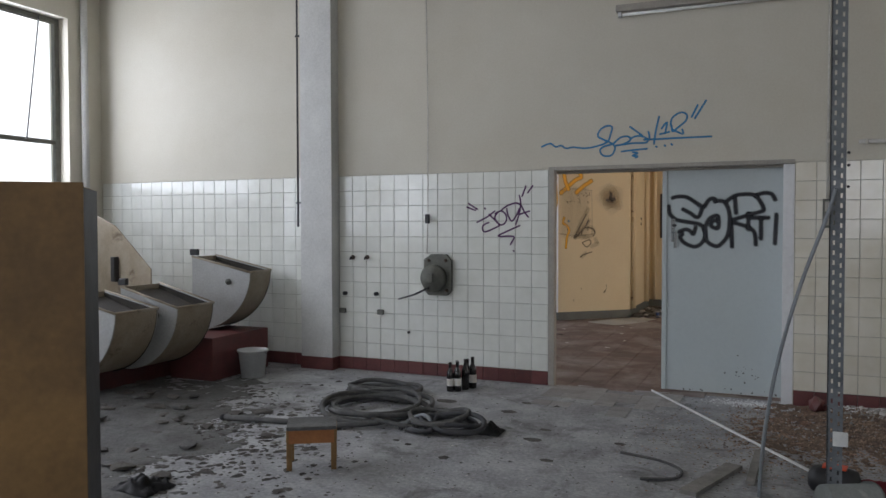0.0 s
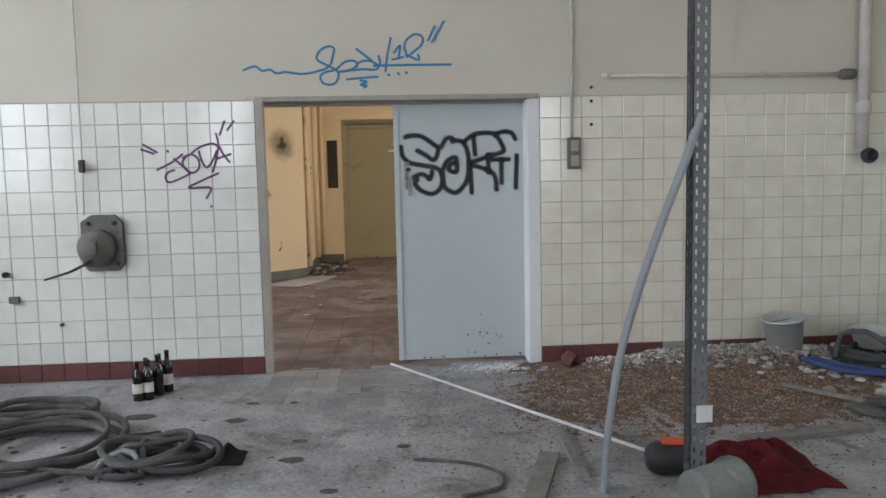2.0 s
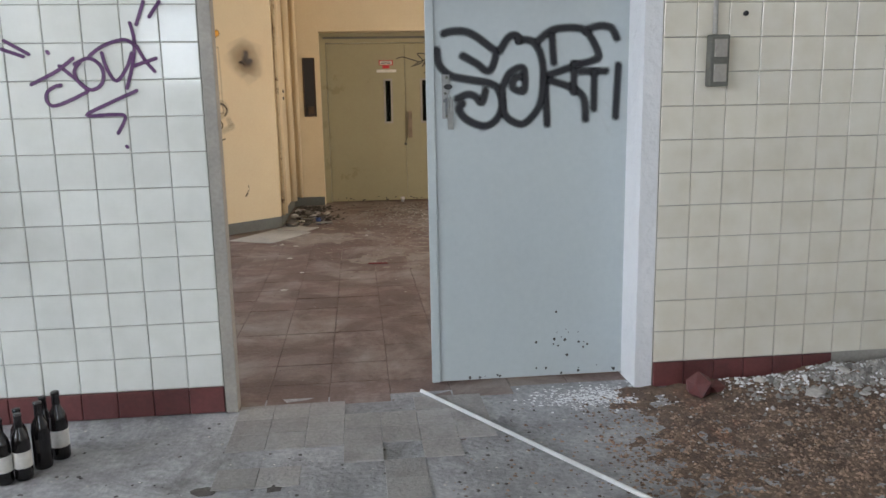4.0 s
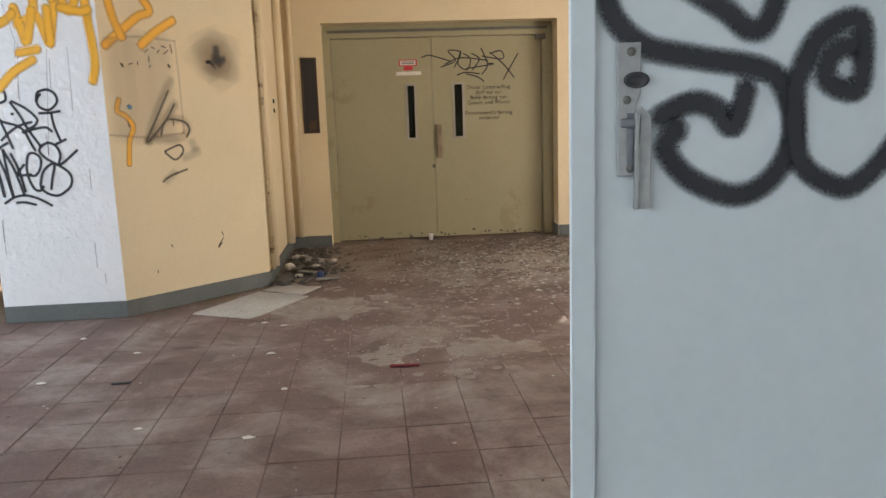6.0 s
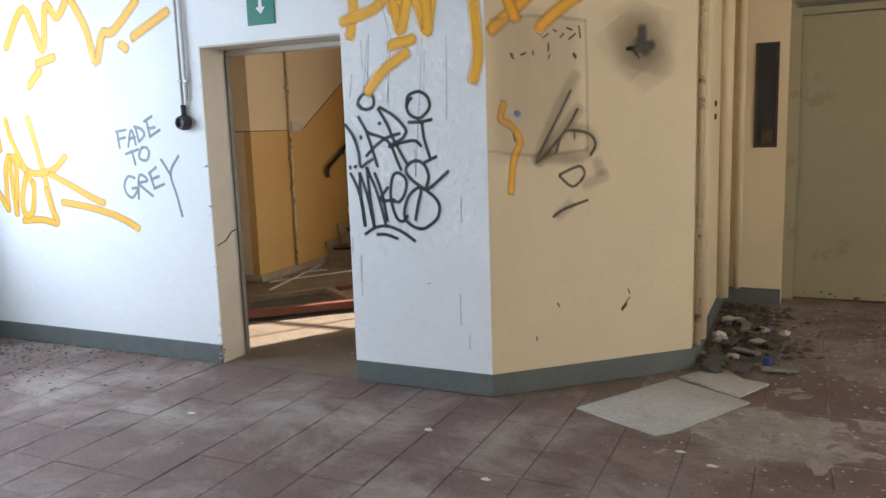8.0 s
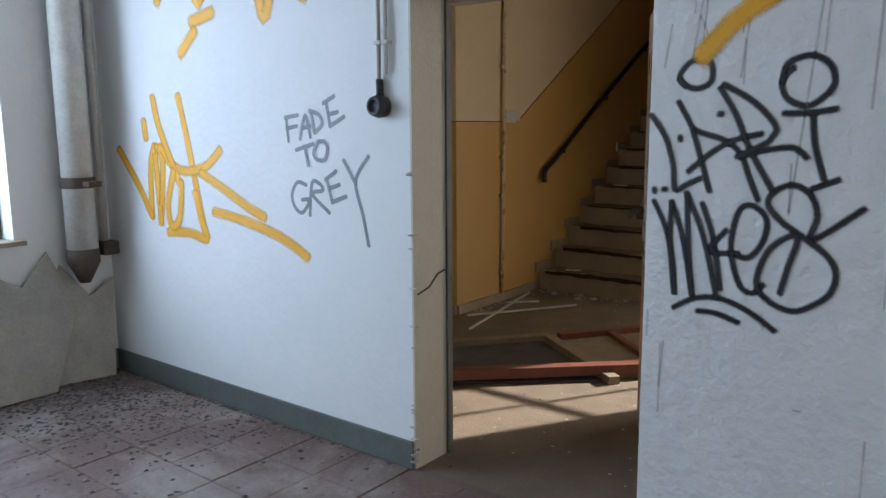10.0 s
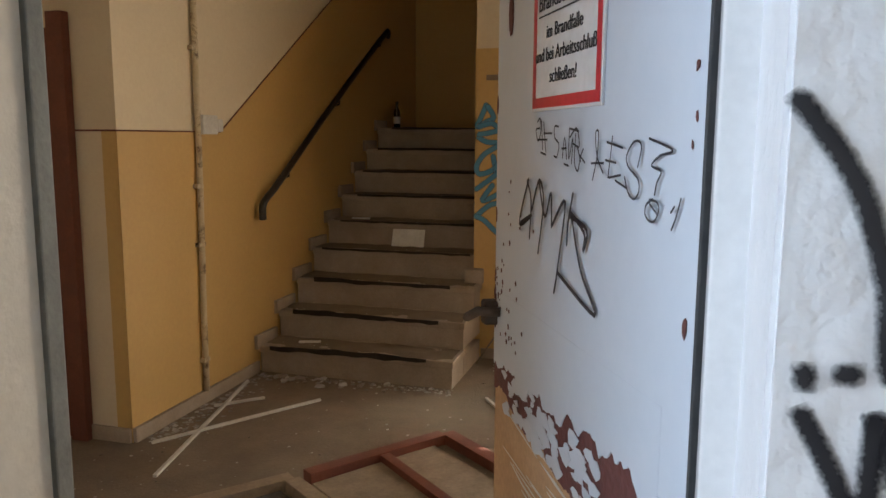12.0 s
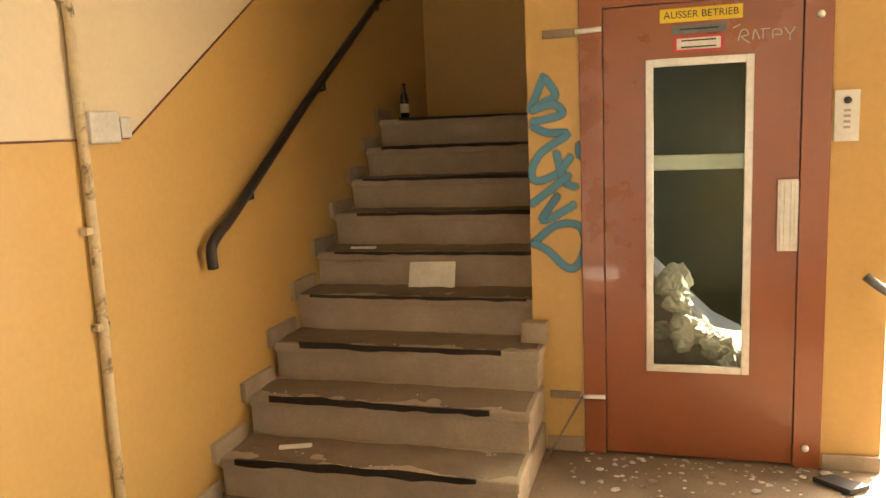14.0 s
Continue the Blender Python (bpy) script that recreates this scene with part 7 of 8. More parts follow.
# bottle and paper on the stairs
bottle(-5.32, 18.3, STEPS * RISE, 0.9, True, text="brown bottle standing on the stair landing")
pa = thing("paper_sheet", -4.78, NOSE + 4 * TREAD + 0.02, 4 * RISE + 0.0, "white paper sheet leaning on a step", "paper", rz=6, rx=-28)
part("sheet", box(-0.12, 0.12, -0.06, -0.058, 0.028, 0.168), M["paper"], pa)
pa.location = (-4.78, NOSE + 4 * TREAD - 0.02, 4 * RISE - 0.05)
for k, (x, y, r) in enumerate(((-5.15, NOSE + 0.15, 20), (-5.2, NOSE + 4.4 * TREAD, 5))):
    s = thing("plaster_sliver", x, y, (1 if k == 0 else 5) * RISE + 0.004, "pale plaster sliver on a step", "plaster", rz=r)
    part("sliver", box(-0.07, 0.07, -0.014, 0.014, 0, 0.012, bevel=0.003), M["label"], s)

# broken door frame on the floor
def timber(parent, x0, y0, x1, y1, w, h, material, z=0.0):
    d = math.hypot(x1 - x0, y1 - y0)
    m = Matrix.Translation((x0, y0, z)) @ Matrix.Rotation(math.atan2(y1 - y0, x1 - x0), 4, "Z")
    return part("rail", box(0, d, -w / 2, w / 2, 0, h, bevel=0.003, m=m), material, parent)


fd = thing("broken_door_frame", 0, 0, 0, "broken red-brown glazed door frame lying on the floor", "door frame")
timber(fd, -4.95, 13.98, -4.49, 14.53, 0.07, 0.05, M["wood"])
timber(fd, -4.47, 14.5, -3.72, 13.95, 0.07, 0.05, M["wood"])
timber(fd, -4.62, 13.28, -3.62, 14.22, 0.08, 0.06, M["redwood"], 0.03)
timber(fd, -4.44, 14.58, -4.0, 15.18, 0.07, 0.05, M["redwood"])
timber(fd, -3.98, 15.2, -3.3, 14.62, 0.07, 0.05, M["redwood"])
timber(fd, -4.2, 14.88, -3.55, 14.3, 0.05, 0.045, M["redwood"])
part("panel", footprint([(-4.9, 13.95), (-4.5, 14.45), (-3.8, 13.95), (-4.55, 13.35)], 0.004, 0.014), M["dirt"], fd, "dirty glass panel")
part("panel", footprint([(-4.4, 14.55), (-4.02, 15.1), (-3.4, 14.6), (-3.75, 14.05)], 0.004, 0.014), M["wood"], fd, "bare hardboard panel")
for x0, y0, x1, y1 in ((-5.1, 14.43, -5.4, 15.75), (-5.35, 14.75, -4.83, 15.56), (-3.93, 15.85, -3.72, 15.55), (-5.35, 15.3, -5.15, 15.5)):
    s = thing("stick", x0, y0, 0.002, "thin pale wooden batten on the stairwell floor", "stick", "battens on the floor")
    d = math.hypot(x1 - x0, y1 - y0)
    part("batten", box(0, d, -0.009, 0.009, 0, 0.014, bevel=0.002, m=Matrix.Rotation(math.atan2(y1 - y0, x1 - x0), 4, "Z")), M["conduit"], s)
scatter("litter", random.Random(91), 420, lambda r: (r.uniform(-5.4, -2.8), r.uniform(12.8, 16.6)), 0.011, M["rubble"], "pale plaster crumbs on the stairwell floor", "litter", 0.4)
scatter("litter", random.Random(92), 170, lambda r: (r.uniform(-5.4, -4.15), NOSE - abs(r.gauss(0, 0.06))), 0.02, M["rubble"], "plaster crumbs at the foot of the stairs", "litter", 0.5)
scatter("litter", random.Random(93), 110, lambda r: (r.uniform(-3.98, -2.8), YE - 0.02 - abs(r.gauss(0, 0.14))), 0.018, M["rubble"], "broken glass and plaster before the lift door", "litter", 0.4)
scatter("litter", random.Random(94), 520, lambda r: (lambda k: (r.uniform(-5.35, -4.25), NOSE + k * TREAD + r.uniform(0.02, 0.24), k))(r.randrange(9))[:2], 0.009, M["rubble"], "plaster crumbs lying on the steps", "litter", 0.5,
        lambda x, y: (int((y - NOSE) / TREAD) + 1) * RISE)
scatter("litter", random.Random(95), 200, lambda r: (XS + 0.03 + abs(r.gauss(0, 0.08)), r.uniform(14.8, 15.9)), 0.02, M["rubble"], "flaked paint along the stair wall", "litter", 0.4)
gl2 = thing("broken_pane", -3.35, 16.2, 0.004, "broken glass pane pieces on the dusty floor", "glass")
part("shard", footprint([(-0.22, 0.04), (-0.18, -0.05), (0.05, -0.08), (0.3, 0.03), (0.05, 0.01)], 0.0, 0.004), M["stonefloor"], gl2)
part("shard", footprint([(0.3, 0.34), (0.42, 0.24), (0.5, 0.3), (0.38, 0.38)], 0.0, 0.02), M["dark"], gl2)
# brown door in the recess beside the stair wall
bdoor = thing("door_4", -6.0, 14.735, 0, "red-brown wooden door in a recess by the stairs", "door")
bdoor["kind"] = "structure"
part("door_leaf", box(-0.3, 0.24, -0.03, -0.002, 0.01, 1.98, bevel=0.003), M["redwood"], bdoor)
part("door_frame", box(0.24, 0.33, -0.05, -0.002, 0, 2.05, bevel=0.004), M["redwood"], bdoor)


# ---- writing on walls and doors, strokes in centimetres ----
on_tiles = to_wall((0, YA - 0.002, 0), (1, 0, 0))
on_leaf = to_wall((0, 7.788, 0), (1, 0, 0))
on_hall = to_wall((0, YB, 0), (1, 0, 0))
on_lift_wall = to_wall((0, YE - 0.003, 0), (1, 0, 0))
on_north = to_wall((0, YL, 0), (1, 0, 0))
on_lift = to_wall((0, 15.45, 0), (1, 0, 0))
FIRE_RIGHT = Vector((-0.41, 0.8, 0)).normalized()
FIRE_NORMAL = Vector((-FIRE_RIGHT.y, FIRE_RIGHT.x, 0))
on_fire_door = to_wall((-3.0, 12.74, 0), FIRE_RIGHT)
BEND_RIGHT = Vector((0.945, 0.87, 0)).normalized()
BEND_NORMAL = Vector((BEND_RIGHT.y, -BEND_RIGHT.x, 0))
on_bend = to_wall((-2.03, YB, 0), BEND_RIGHT)
graffiti("graffiti", [
    "25,172 29,173 35,173 40,171 47,166 50,163 48,156 45,155 41,158 34,162/22,165 23,158 28,153 36,151 47,149 51,146 53,139 50,132 44,129 36,132 32,137 34,140/31,142 36,144 40,143 43,140 45,146",
    "52,164 56,170 60,171 61,168/61,169 68,168 72,161 73,150 71,138 64,130 58,131 54,135 53,144 54,149 57,154 63,156 64,149 63,145 58,147 59,151 62,152",
    "70,168 75,172 81,174 93,173 100,162 97,159 88,157/77,171 78,158/74,152 90,157/74,151 75,129/76,150 88,146 93,141 94,131/88,158 88,144",
    "93,173 100,175 106,174 109,169/91,154 104,154/98,154 98,136/110,157 109,132",
], 0.045, on_leaf, (0, -1, 0), M["spray_black"], "black sprayed letters on the grey-blue door", "graffiti")
graffiti("graffiti", [
    "-161.3,169.0 -151.9,163.3/-162.8,165.6 -154.1,162.4/-144.6,164.5 -144.1,163.6/-152.4,151.0 -142.0,156.1 -134.3,161.6/-140.3,158.6 -130.4,149.1 -132.1,146.6 -143.1,142.1 -146.6,143.7 -146.3,147.5 -143.1,149.9 -140.3,150.5",
    "-134.2,159.1 -127.9,161.5 -123.1,157.4 -123.5,151.2 -128.0,148.4 -132.7,151.3 -134.4,156.0 -132.0,159.7/-127.9,162.2 -123.1,165.8 -116.8,168.3 -112.2,168.8 -108.7,166.6/-122.6,163.7 -121.2,157.4 -117.7,152.0 -113.0,157.3 -110.4,163.5",
    "-110.1,175.9 -108.9,168.2 -110.4,158.8 -113.6,148.8/-108.3,166.6 -105.1,160.3 -101.4,155.6/-109.8,158.2 -100.4,161.2/-103.8,184.5 -107.5,175.0/-97.3,184.5 -102.1,178.1/-109.6,147.8 -120.1,143.3 -131.3,137.8 -120.5,137.9 -115.3,136.9 -118.9,129.9/-115.9,124.4 -115.6,123.8",
], 0.02, on_tiles, (0, -1, 0), M["spray_violet"], "violet sprayed tag on the white tiles", "graffiti")
graffiti("graffiti", [
    "-88.8,220.1 -80.8,222.7 -75.6,219.5 -70.2,220.4 -65.9,217.7 -59.2,218.5 -48.2,217.1 -37.2,218.7 -28.3,222.2 -25.5,229.5 -24.5,234.8 -28.9,236.1 -34.7,233.1 -37.0,227.5 -32.7,224.4 -23.9,219.9 -21.8,215.5 -25.0,209.9 -32.0,209.9 -35.0,214.4 -31.9,217.8 -23.9,219.9 -17.2,225.1 -10.6,225.9 -8.4,222.8 -14.2,219.4 -21.7,218.2",
    "-21.7,218.2 -6.2,219.8 4.8,219.7 6.2,222.7 0.5,225.8 -6.2,225.0 -9.3,221.5/-8.7,234.2 1.8,226.2/7.1,229.2 7.9,223.5 3.5,222.3/16.1,241.8 13.3,229.2 11.9,218.3/3.5,222.3 24.7,222.5 59.2,222.6/18.2,231.3 22.7,236.5 21.2,226.9/16.8,226.5 24.8,228.2",
    "25.7,233.4 27.1,239.9 33.8,244.2 39.0,242.0 38.1,236.8 31.4,231.2 27.4,228.2 26.6,233.4/27.4,229.9 35.8,225.9 35.4,229.8/47.9,249.7 43.0,239.8/54.6,253.1 45.6,238.4/-16.1,212.9 -1.9,214.0 6.1,214.4/-6.4,211.9 -1.9,211.0 -6.4,208.8 -2.0,208.3 -3.8,207.0/13.6,216.1 14.5,215.6/20.7,216.9 21.5,216.0/26.4,217.7 27.3,216.8",
], 0.02, on_tiles, (0, -1, 0), M["spray_blue"], "blue sprayed signature above the doorway", "graffiti")
graffiti("graffiti", [
    "-469,152 -468,142/-470,153 -461,154/-469,148 -462,149/-460,143 -456,154 -453,144/-458,148 -453,149/-452,155 -450,146/-453,156 -447,154 -445,150 -450,146/-442,159 -440,149/-444,159 -437,162/-441,154 -435,155/-440,149 -431,153",
    "-463,138 -451,141/-457,140 -455,131/-448,142 -444,142 -442,139 -444,134 -449,134 -451,137 -448,142",
    "-457,122 -463,123 -467,117 -465,111 -460,109 -455,115 -460,115/-455,108 -453,123 -448,123 -446,120 -453,118 -442,110/-443,125 -440,115/-444,125 -437,129/-442,121 -435,123/-440,115 -431,118/-432,134 -425,124/-417,136 -425,125 -421,110 -418,97",
], 0.022, on_hall, (0, -1, 0), M["spray_grey"], "grey sprayed words reading fade to grey on white plaster", "graffiti")
graffiti("graffiti", [
    "-617,136 -599,116 -587,99/-587,99 -585,127 -580,138/-580,138 -579,118 -578,96/-578,96 -573,127 -575,138 -564,128/-579,165 -574,148 -558,119/-589,152 -588,143/-563,125 -570,107 -568,95 -560,99 -556,119/-555,165 -548,139 -543,117 -537,91/-571,91 -551,92 -536,90 -540,100 -544,114/-521,137 -535,128 -557,126 -578,138/-538,125 -516,116 -500,109 -488,105/-528,105 -504,102 -480,97 -466,92 -458,88",
], 0.062, on_hall, (0, -1, 0), M["spray_yellow"], "orange-yellow sprayed tag on white plaster", "graffiti")
graffiti("graffiti", [
    "-569,215 -547,240 -532,210 -525,240 -515,231 -505,241/-500,241 -489,222 -482,199 -474,217 -464,218 -442,235/-447,213 -417,226/-458,209 -454,206/-539,202 -522,205/-550,187 -537,197",
], 0.075, on_hall, (0, -1, 0), M["spray_yellow"], "orange-yellow sprayed zigzags high on white plaster", "graffiti")
graffiti("graffiti", [
    "-279,161 -281,164 -278,168 -274,169 -271,167 -271,162 -275,160 -279,161 -281,163/-247,165 -249,163 -250,160 -248,156 -243,154 -239,156 -236,160 -237,165 -241,168 -245,168 -249,166 -250,161/-280,145 -280,144/-268,152 -267,152/-288,128 -288,127/-285,128 -284,128",
    "-290,152 -285,145 -282,136 -281,128 -277,130 -273,132/-281,156 -278,151 -275,147 -266,144 -261,140 -258,133 -255,126/-276,147 -273,138 -270,128/-277,134 -270,140 -263,144 -255,146",
    "-268,160 -263,152 -258,141 -251,129/-267,161 -260,157 -255,153 -251,148 -252,145 -254,143 -262,139/-261,139 -254,141 -247,142 -244,141 -242,139/-249,152 -242,152 -235,153/-241,152 -240,143 -237,133/-240,130 -233,133",
    "-288,124 -284,116 -281,105 -280,94/-280,94 -282,111 -282,124/-282,124 -278,113 -274,94/-274,94 -276,112 -277,127/-277,127 -271,113 -266,94/-272,124 -268,113 -265,97/-264,116 -269,109 -260,109",
    "-262,109 -257,108 -253,113 -252,120 -256,124 -260,123 -262,116 -262,108 -259,99 -255,97 -252,100/-280,89 -273,93 -265,94 -256,91 -248,86/-272,89 -266,89 -259,87",
    "-226,125 -239,115 -238,122 -240,128 -245,131 -250,129 -252,125 -248,120 -242,116 -235,111 -232,106 -233,100 -237,96 -243,93 -250,95 -254,100 -252,109 -248,114 -244,116 -243,114 -245,107 -247,98",
], 0.024, on_hall, (0, -1, 0), M["spray_black"], "black sprayed rounded letters on rough white plaster", "graffiti")
graffiti("graffiti", [
    "-282,227 -281,214 -284,201/-288,209 -268,214 -259,221/-258,225 -255,213 -252,201 -249,210 -246,223/-246,223 -241,214 -236,199 -236,215 -236,224/-258,194 -245,196/-274,170 -263,181 -249,189/-227,224 -214,221 -208,222/-227,244 -224,225 -219,223 -211,244/-211,251 -209,215 -207,187 -210,173/-257,213 -245,222 -246,251/-236,200 -231,226 -228,247/-233,254 -232,230",
], 0.075, on_hall, (0, -1, 0), M["spray_yellow"], "orange-yellow sprayed zigzag beside the stair doorway", "graffiti")
graffiti("graffiti", [
    "10,160 8,152 14,148 19,140 15,130 13,113",
], 0.045, on_bend, BEND_NORMAL, M["spray_yellow"], "orange-yellow sprayed strokes on the cream wall", "graffiti")
graffiti("graffiti", [
    "4,198 15,207 30,219 40,224 33,236 27,254/6,251 11,220 17,204/31,199 43,209 58,218",
], 0.075, on_bend, BEND_NORMAL, M["spray_yellow"], "orange-yellow sprayed crossing strokes high on the cream wall", "graffiti")
graffiti("graffiti", [
    "49,166 40,150 28,128 45,144 53,156/40,133 45,144 59,143 64,137 61,131/42,121 54,125 57,120 50,114 42,120/38,98 45,102 59,106/15,185 15,184/51,185 52,184/14,142 14,142/84,44 81,41",
], 0.02, on_bend, BEND_NORMAL, M["soot"], "brown-black scrawl on the cream wall", "graffiti")
graffiti("graffiti", [
    "17,155 18,154",
], 0.04, on_bend, BEND_NORMAL, M["spray_blue"], "small blue sprayed dot on the cream wall", "graffiti")
graffiti("scorch_mark", [
    "91,193 94,189 95,186/89,188 94,189/93,199 93,192/95,189 99,190",
], 0.06, on_bend, BEND_NORMAL, M["soot"], "black scorch mark round a broken wall fitting", "scorch mark")
graffiti("scorch_mark", [
    "87,202 92,190 98,179/101,199 98,187/82,193 87,186",
], 0.3, on_bend, BEND_NORMAL, M["haze"], "brown smoke film round the scorch mark", "scorch mark")
graffiti("stain", [
    "14,200 12,136/29,202 28,134/45,202 44,133",
], 0.2, on_bend, BEND_NORMAL, M["ghost"], "greyish patch where a notice board hung on the cream wall", "stain")
graffiti("stain", [
    "3,203 29,205 58,203/58,203 59,171 59,134/1,135 30,132 59,134",
], 0.022, on_bend, BEND_NORMAL, M["ghost"], "dirty outline of a vanished notice board", "stain")
graffiti("stain", [
    "33,194 36,196/39,198 41,197/43,194 45,196/47,199 50,198/48,193 52,196/54,200 55,194/36,191 36,187/37,185 36,183/14,186 16,183/20,185 23,186/27,187 27,185/51,186 52,183/51,144 51,140/15,144 16,140/85,53 86,50/86,48 81,42/27,31 27,29/40,49 41,47",
], 0.011, on_bend, BEND_NORMAL, M["soot"], "black specks and screw holes in the cream wall", "stain")
graffiti("scorch_mark", [
    "52,174 40,154 29,129/54,156 40,140 29,129/36,131 55,130 63,137 59,144 51,145/65,127 67,122/58,115 70,119/41,99 48,104",
], 0.075, on_bend, BEND_NORMAL, M["haze"], "brown smudged soot round the scrawl", "scorch mark")
graffiti("paint_drip", [
    "-258,200 -262,163/-239,196 -246,122/-225,185 -226,153/-265,227 -259,200/-273,198 -277,169/-284,76 -284,52/-221,57 -221,39/-289,87 -289,78/-241,62 -239,62/-216,34 -216,26/-284,180 -286,167/-275,182 -272,175/-261,174 -261,161/-283,77 -284,61/-246,137 -246,123",
], 0.009, on_hall, (0, -1, 0), M["drip"], "grey cracks and drips down the white plaster", "paint drip")
graffiti("paint_drip", [
    "-272,201 -274,174/-260,200 -262,176/-238,190 -239,169/-219,111 -219,97/-277,198 -277,183/-225,197 -225,186",
], 0.008, on_hall, (0, -1, 0), M["pencil"], "thin grey drips down the white plaster", "paint drip")
graffiti("graffiti", [
    "285,139 286,160 290,209/284,151 271,178 258,194/283,147 266,154 246,157/287,148 297,174 308,188/287,144 302,152 312,153/283,143 269,141 257,137/285,157 279,183 275,201/288,157 295,189 298,203",
], 0.02, on_north, (0, -1, 0), M["pencil"], "faint grey plant drawing on the cream wall", "graffiti")
graffiti("graffiti", [
    "44.7,204.0 52.6,206.2 64.5,203.0 76.4,199.2/66.0,193.0 82.4,199.6 74.2,210.4 88.6,208.3 81.0,192.6/88.7,210.0 85.3,195.5 95.4,189.3 99.3,201.0 91.6,207.0/100.6,206.8 109.6,200.7 101.5,189.2/111.6,212.4 118.5,194.6 112.3,184.2/121.7,206.3 133.9,209.0 135.6,200.1 112.6,203.6",
    "70.3,195.8 88.5,202.4 118.6,198.8/118.6,195.8 124.6,194.5 94.3,190.5/121.8,207.5 136.7,194.2 148.7,179.1/153.3,205.6 142.7,188.1 136.5,177.6/83.9,183.7 94.2,186.4 109.3,184.3/94.1,184.6 106.2,181.4 114.0,175.8",
], 0.018, on_lift, (0, -1, 0), M["marker_black"], "black marker tag on the olive lift door", "graffiti")
graffiti("graffiti", [
    "-414,170 -417,163 -420,156 -414,159 -409,162 -413,169/-419,156 -410,158 -406,154 -412,152 -419,151/-419,149 -413,146 -404,145 -415,138 -420,130 -418,125 -409,128 -403,135",
    "-409,137 -406,125 -401,122/-404,127 -416,118 -420,115/-402,114 -411,109 -416,108 -409,118/-420,97 -410,105 -400,105 -397,97 -400,88 -405,86 -414,94 -420,97/-399,140 -396,139 -396,135 -399,136 -399,140",
], 0.046, on_lift_wall, (0, -1, 0), M["spray_teal"], "faded blue sprayed tag on ochre wall beside the lift", "graffiti")
graffiti("graffiti", [
    "61.0,140.1 67.0,130.2 58.3,132.9 65.9,130.5/61.9,139.7 58.9,135.9 59.4,127.9/58.3,133.9 53.9,140.2 50.8,136.1 53.5,125.6/53.9,140.2 49.8,133.4 46.4,138.2 45.6,131.9/45.2,132.3 38.5,137.2 41.8,123.8 43.3,119.5/34.7,138.9 36.7,133.4 37.0,129.6/36.2,134.9 27.7,133.3 29.2,129.4 28.7,132.6 35.3,135.5/42.2,123.6 23.4,119.5 30.3,125.9 35.2,134.5",
], 0.011, on_fire_door, FIRE_NORMAL, M["marker_black"], "thick black marker tag on the light grey door", "graffiti")
graffiti("graffiti", [
    "55.9,151.8 54.2,152.4 53.7,149.9 55.2,148.0 56.6,150.2 54.1,150.5/53.4,152.0 52.2,146.4/51.8,151.7 50.2,145.9/51.6,149.5 46.8,149.5/54.8,148.3 49.3,148.3/53.0,145.8 49.8,145.4/43.0,150.7 45.1,150.7 44.9,148.7 42.5,147.5 43.3,145.2 45.0,145.3/41.0,145.0 40.0,148.7 38.7,144.9/41.4,146.7 38.9,146.8/37.6,150.3 37.5,144.9 35.7,148.7 36.0,144.2/37.2,148.7 33.9,150.3 32.5,147.2 35.4,147.7/34.3,149.3 34.5,144.5 32.7,143.0 31.8,145.2 30.4,146.8/37.3,150.3 32.7,149.8/39.6,144.0 37.1,143.7/32.4,145.7 29.9,144.5/33.6,147.2 31.8,144.7",
    "26.2,141.8 24.5,146.0 24.3,149.6 25.4,149.3 24.5,145.7 21.8,143.1/26.9,144.5 21.7,144.7/18.6,148.9 19.0,146.2 19.7,142.5/20.6,148.0 14.6,147.2/20.9,145.2 16.8,144.9/19.7,142.5 15.3,143.1/9.6,144.5 8.6,147.2 9.5,148.2 11.5,147.9 13.4,146.0 12.6,144.4 9.4,142.9 8.8,141.2 10.2,139.9 12.3,140.6 13.8,142.9/17.1,142.2 13.0,141.3",
    "6.2,148.6 -0.8,147.1 2.7,146.3 5.1,144.9 2.2,144.2 3.3,142.6 3.8,140.9/4.4,140.3 6.2,139.4 6.4,138.0 4.9,137.2 3.3,137.5 2.3,139.1 3.0,140.0 5.2,140.2/5.1,139.6 2.9,138.5/-2.0,139.8 -1.2,139.0/-3.3,141.0 -2.3,138.5 -1.2,136.7",
], 0.005, on_fire_door, FIRE_NORMAL, M["marker_black"], "thin black marker scribbles on the light grey door", "graffiti")


# ---- tiles, last ----
def bevelled_tile(name, w, h, d, b=0.003):
    """One tile: front at -d with a rounded rim, 20 triangles."""
    v, f = [], []
    for yy, i in ((0, 0), (-d + b, 0), (-d, b)):
        for x, z in ((-w / 2 + i, -h / 2 + i), (w / 2 - i, -h / 2 + i), (w / 2 - i, h / 2 - i), (-w / 2 + i, h / 2 - i)):
            v.append((x, yy, z))
    for r in (0, 4):
        for k in range(4):
            f.append((r + k, r + (k + 1) % 4, r + 4 + (k + 1) % 4, r + 4 + k))
    f.append((8, 9, 10, 11))
    me = bpy.data.meshes.new(name)
    me.from_pydata(v, [], f)
    return me


def meshes(name, w, h, d, material):
    me = bevelled_tile(name, w, h, d)
    me.materials.append(material)
    return me


def lay(name, me, parent, m):
    ob = new(name, me)
    ob.parent = parent
    ob.matrix_basis = m
    return ob


tq = random.Random(101)


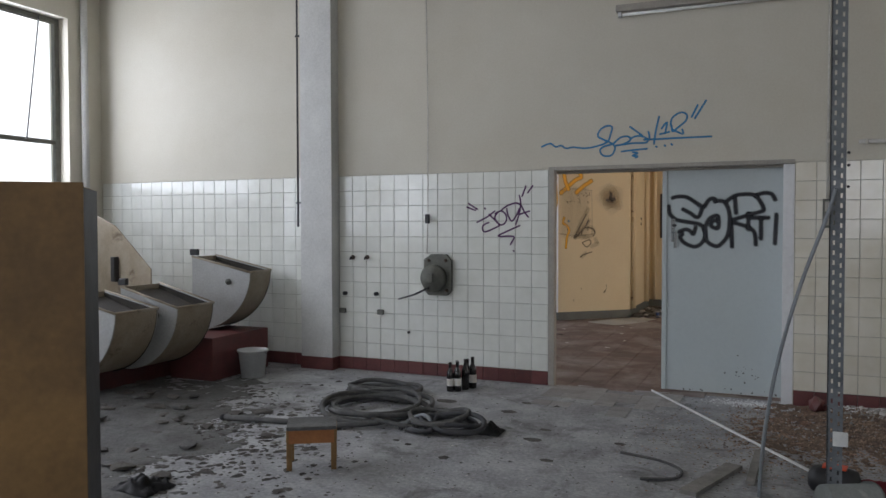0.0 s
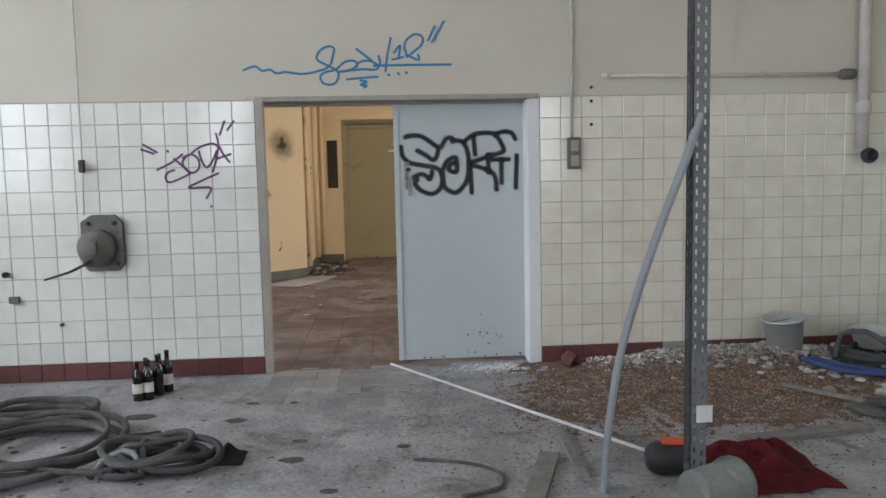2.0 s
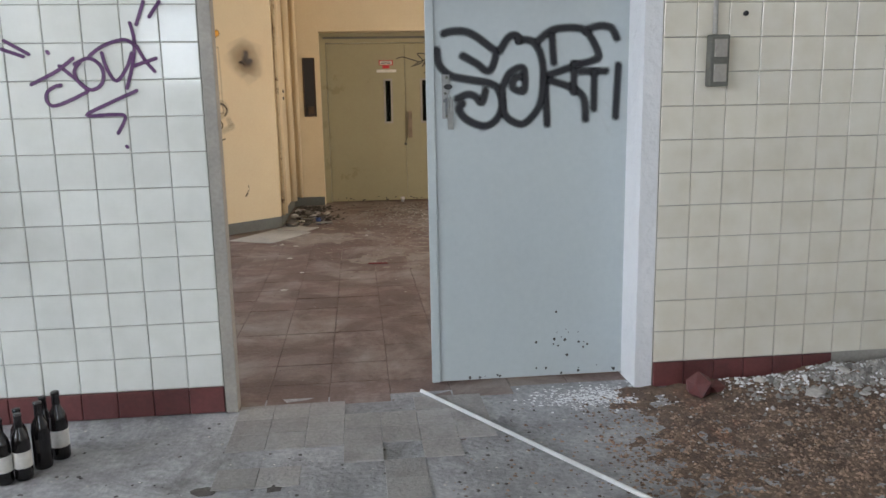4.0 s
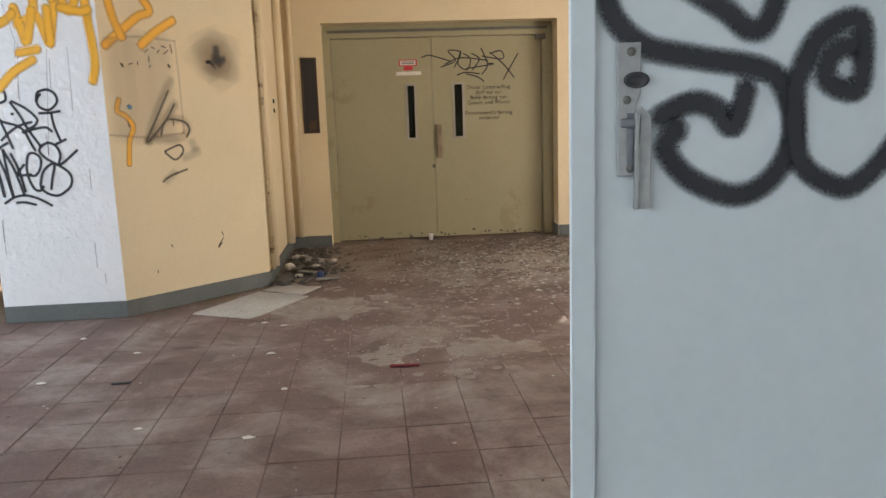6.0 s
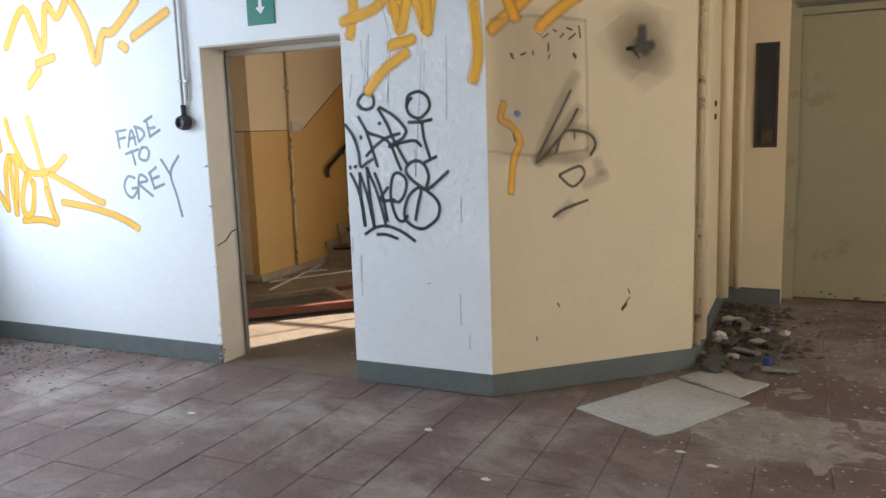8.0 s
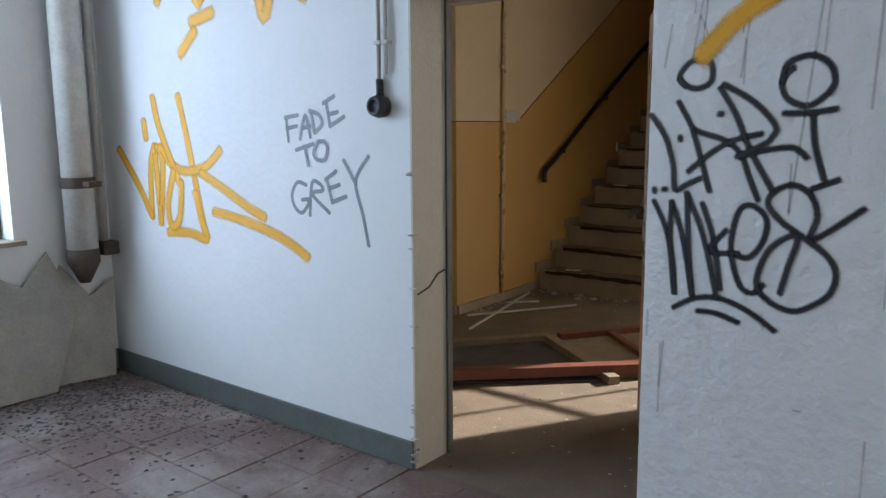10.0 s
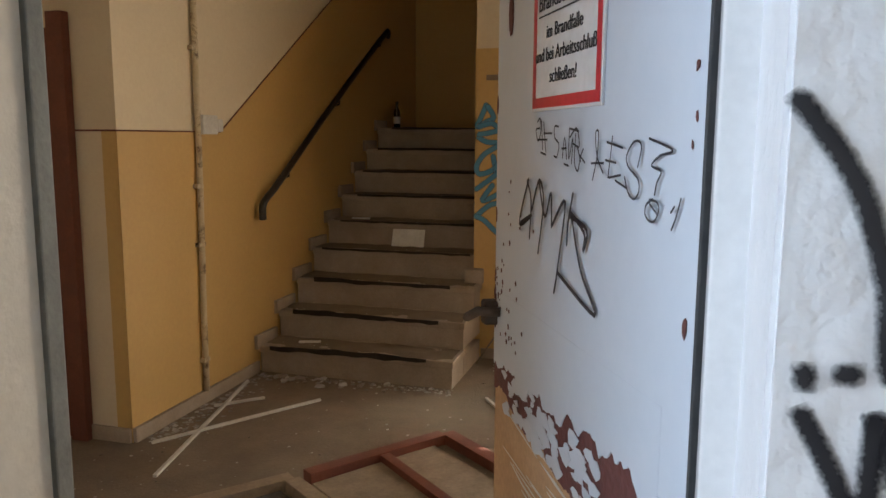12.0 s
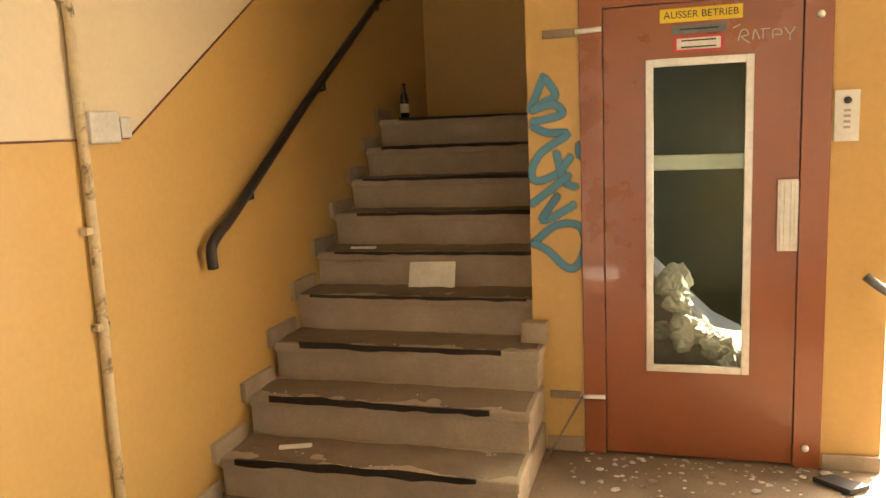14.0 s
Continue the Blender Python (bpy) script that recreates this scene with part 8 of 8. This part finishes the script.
def tile_field(parent, x0, x1, material, holes=(), base=None):
    n = max(1, round((x1 - x0) / PITCH))
    w = (x1 - x0) / n
    me = meshes("tile", w - 0.0028, PITCH - 0.0028, 0.012, material)
    for i in range(n):
        for j in range(12):
            tilt = tq.gauss(0, 0.22), tq.gauss(0, 0.22)
            lay("tile", me, parent, pose(x0 + (i + 0.5) * w, YA + 0.0125 + tq.gauss(0, 0.0004), TZ0 + (j + 0.5) * PITCH, tilt[0], 0, tilt[1]))
    mb = meshes("base_tile", w - 0.003, TZ0 - 0.006, 0.018, M["redtile"])
    for i in range(n):
        x = x0 + (i + 0.5) * w
        if 1.9 < x < 2.45 and tq.random() < 0.6:
            continue
        lay("base_tile", mb, parent, pose(x, YA + 0.0125, TZ0 / 2, tq.gauss(0, 0.4), 0, tq.gauss(0, 0.3)))


structure("tile_bed_1", box(XW, -3.43, YA + 0.008, YA + 0.0119, 0, TZ1), M["grout"], "dirty grey tile joints", "tile joints")
structure("tile_bed_2", box(-3.055, -0.825, YA + 0.008, YA + 0.0119, 0, TZ1), M["grout"], "dirty grey tile joints", "tile joints")
structure("tile_bed_3", box(1.24, XE, YA + 0.008, YA + 0.0119, 0, TZ1), M["grout"], "dirty grey tile joints", "tile joints")
tile_field(wall_w, XW + 0.005, -3.435, M["tile"])
tile_field(wall_m, -3.05, -0.825, M["tile"])
tile_field(wall_e, 1.24, XE - 0.005, M["tile_warm"])
structure("tile_bed_4", box(XE + 0.008, XE + 0.0119, 4.4, YA, 0, TZ1), M["grout"], "dirty grey tile joints", "tile joints")
me = meshes("tile", PITCH - 0.0028, PITCH - 0.0028, 0.012, M["tile"])
for i in range(20):
    for j in range(12):
        lay("tile", me, wall_x, pose(XE + 0.0125, YA - (i + 0.5) * PITCH, TZ0 + (j + 0.5) * PITCH, tq.gauss(0, 0.2), 0, -90 + tq.gauss(0, 0.2)))

# hall floor
hall_floor = structure("floor_hall", ground_sheet(XW - 0.3, 5.6, 7.6, 15.7, 0.5, lambda x, y: -0.0042), M["halljoint"], "worn brown quarry tile hall floor with pale patches", "floor")
FT = 0.3
mt = meshes("floor_tile", FT - 0.0035, FT - 0.0035, 0.012, M["halltile"])
fv, ff = [], []
for i in range(int((5.5 - XW) / FT)):
    for j in range(int((15.5 - 7.6) / FT) + 1):
        x, y = XW + (i + 0.5) * FT, 7.6 + (j + 0.5) * FT
        z, rx, ry = tq.gauss(-0.0005, 0.001), tq.gauss(0, 0.25), tq.gauss(0, 0.25)
        if YB - 0.1 < y and x < -2.1:
            continue
        if -4.2 < x < 1.9 and 7.7 < y < 12.1:
            lay("floor_tile", mt, hall_floor, pose(x, y, z - 0.012, -90 + rx, ry, 0))
        else:
            m = pose(x, y, z - 0.012, -90 + rx, ry, 0)
            k = len(fv)
            fv += [tuple(m @ v.co) for v in mt.vertices]
            ff += [tuple(k + a for a in p.vertices) for p in mt.polygons]
rest = bpy.data.meshes.new("floor_tiles")
rest.from_pydata(fv, [], ff)
rest.materials.append(M["halltile"])
ro = tagged(new("floor_tiles", rest), "worn brown quarry tiles farther off", "", "", "stuff")
ro.parent = hall_floor
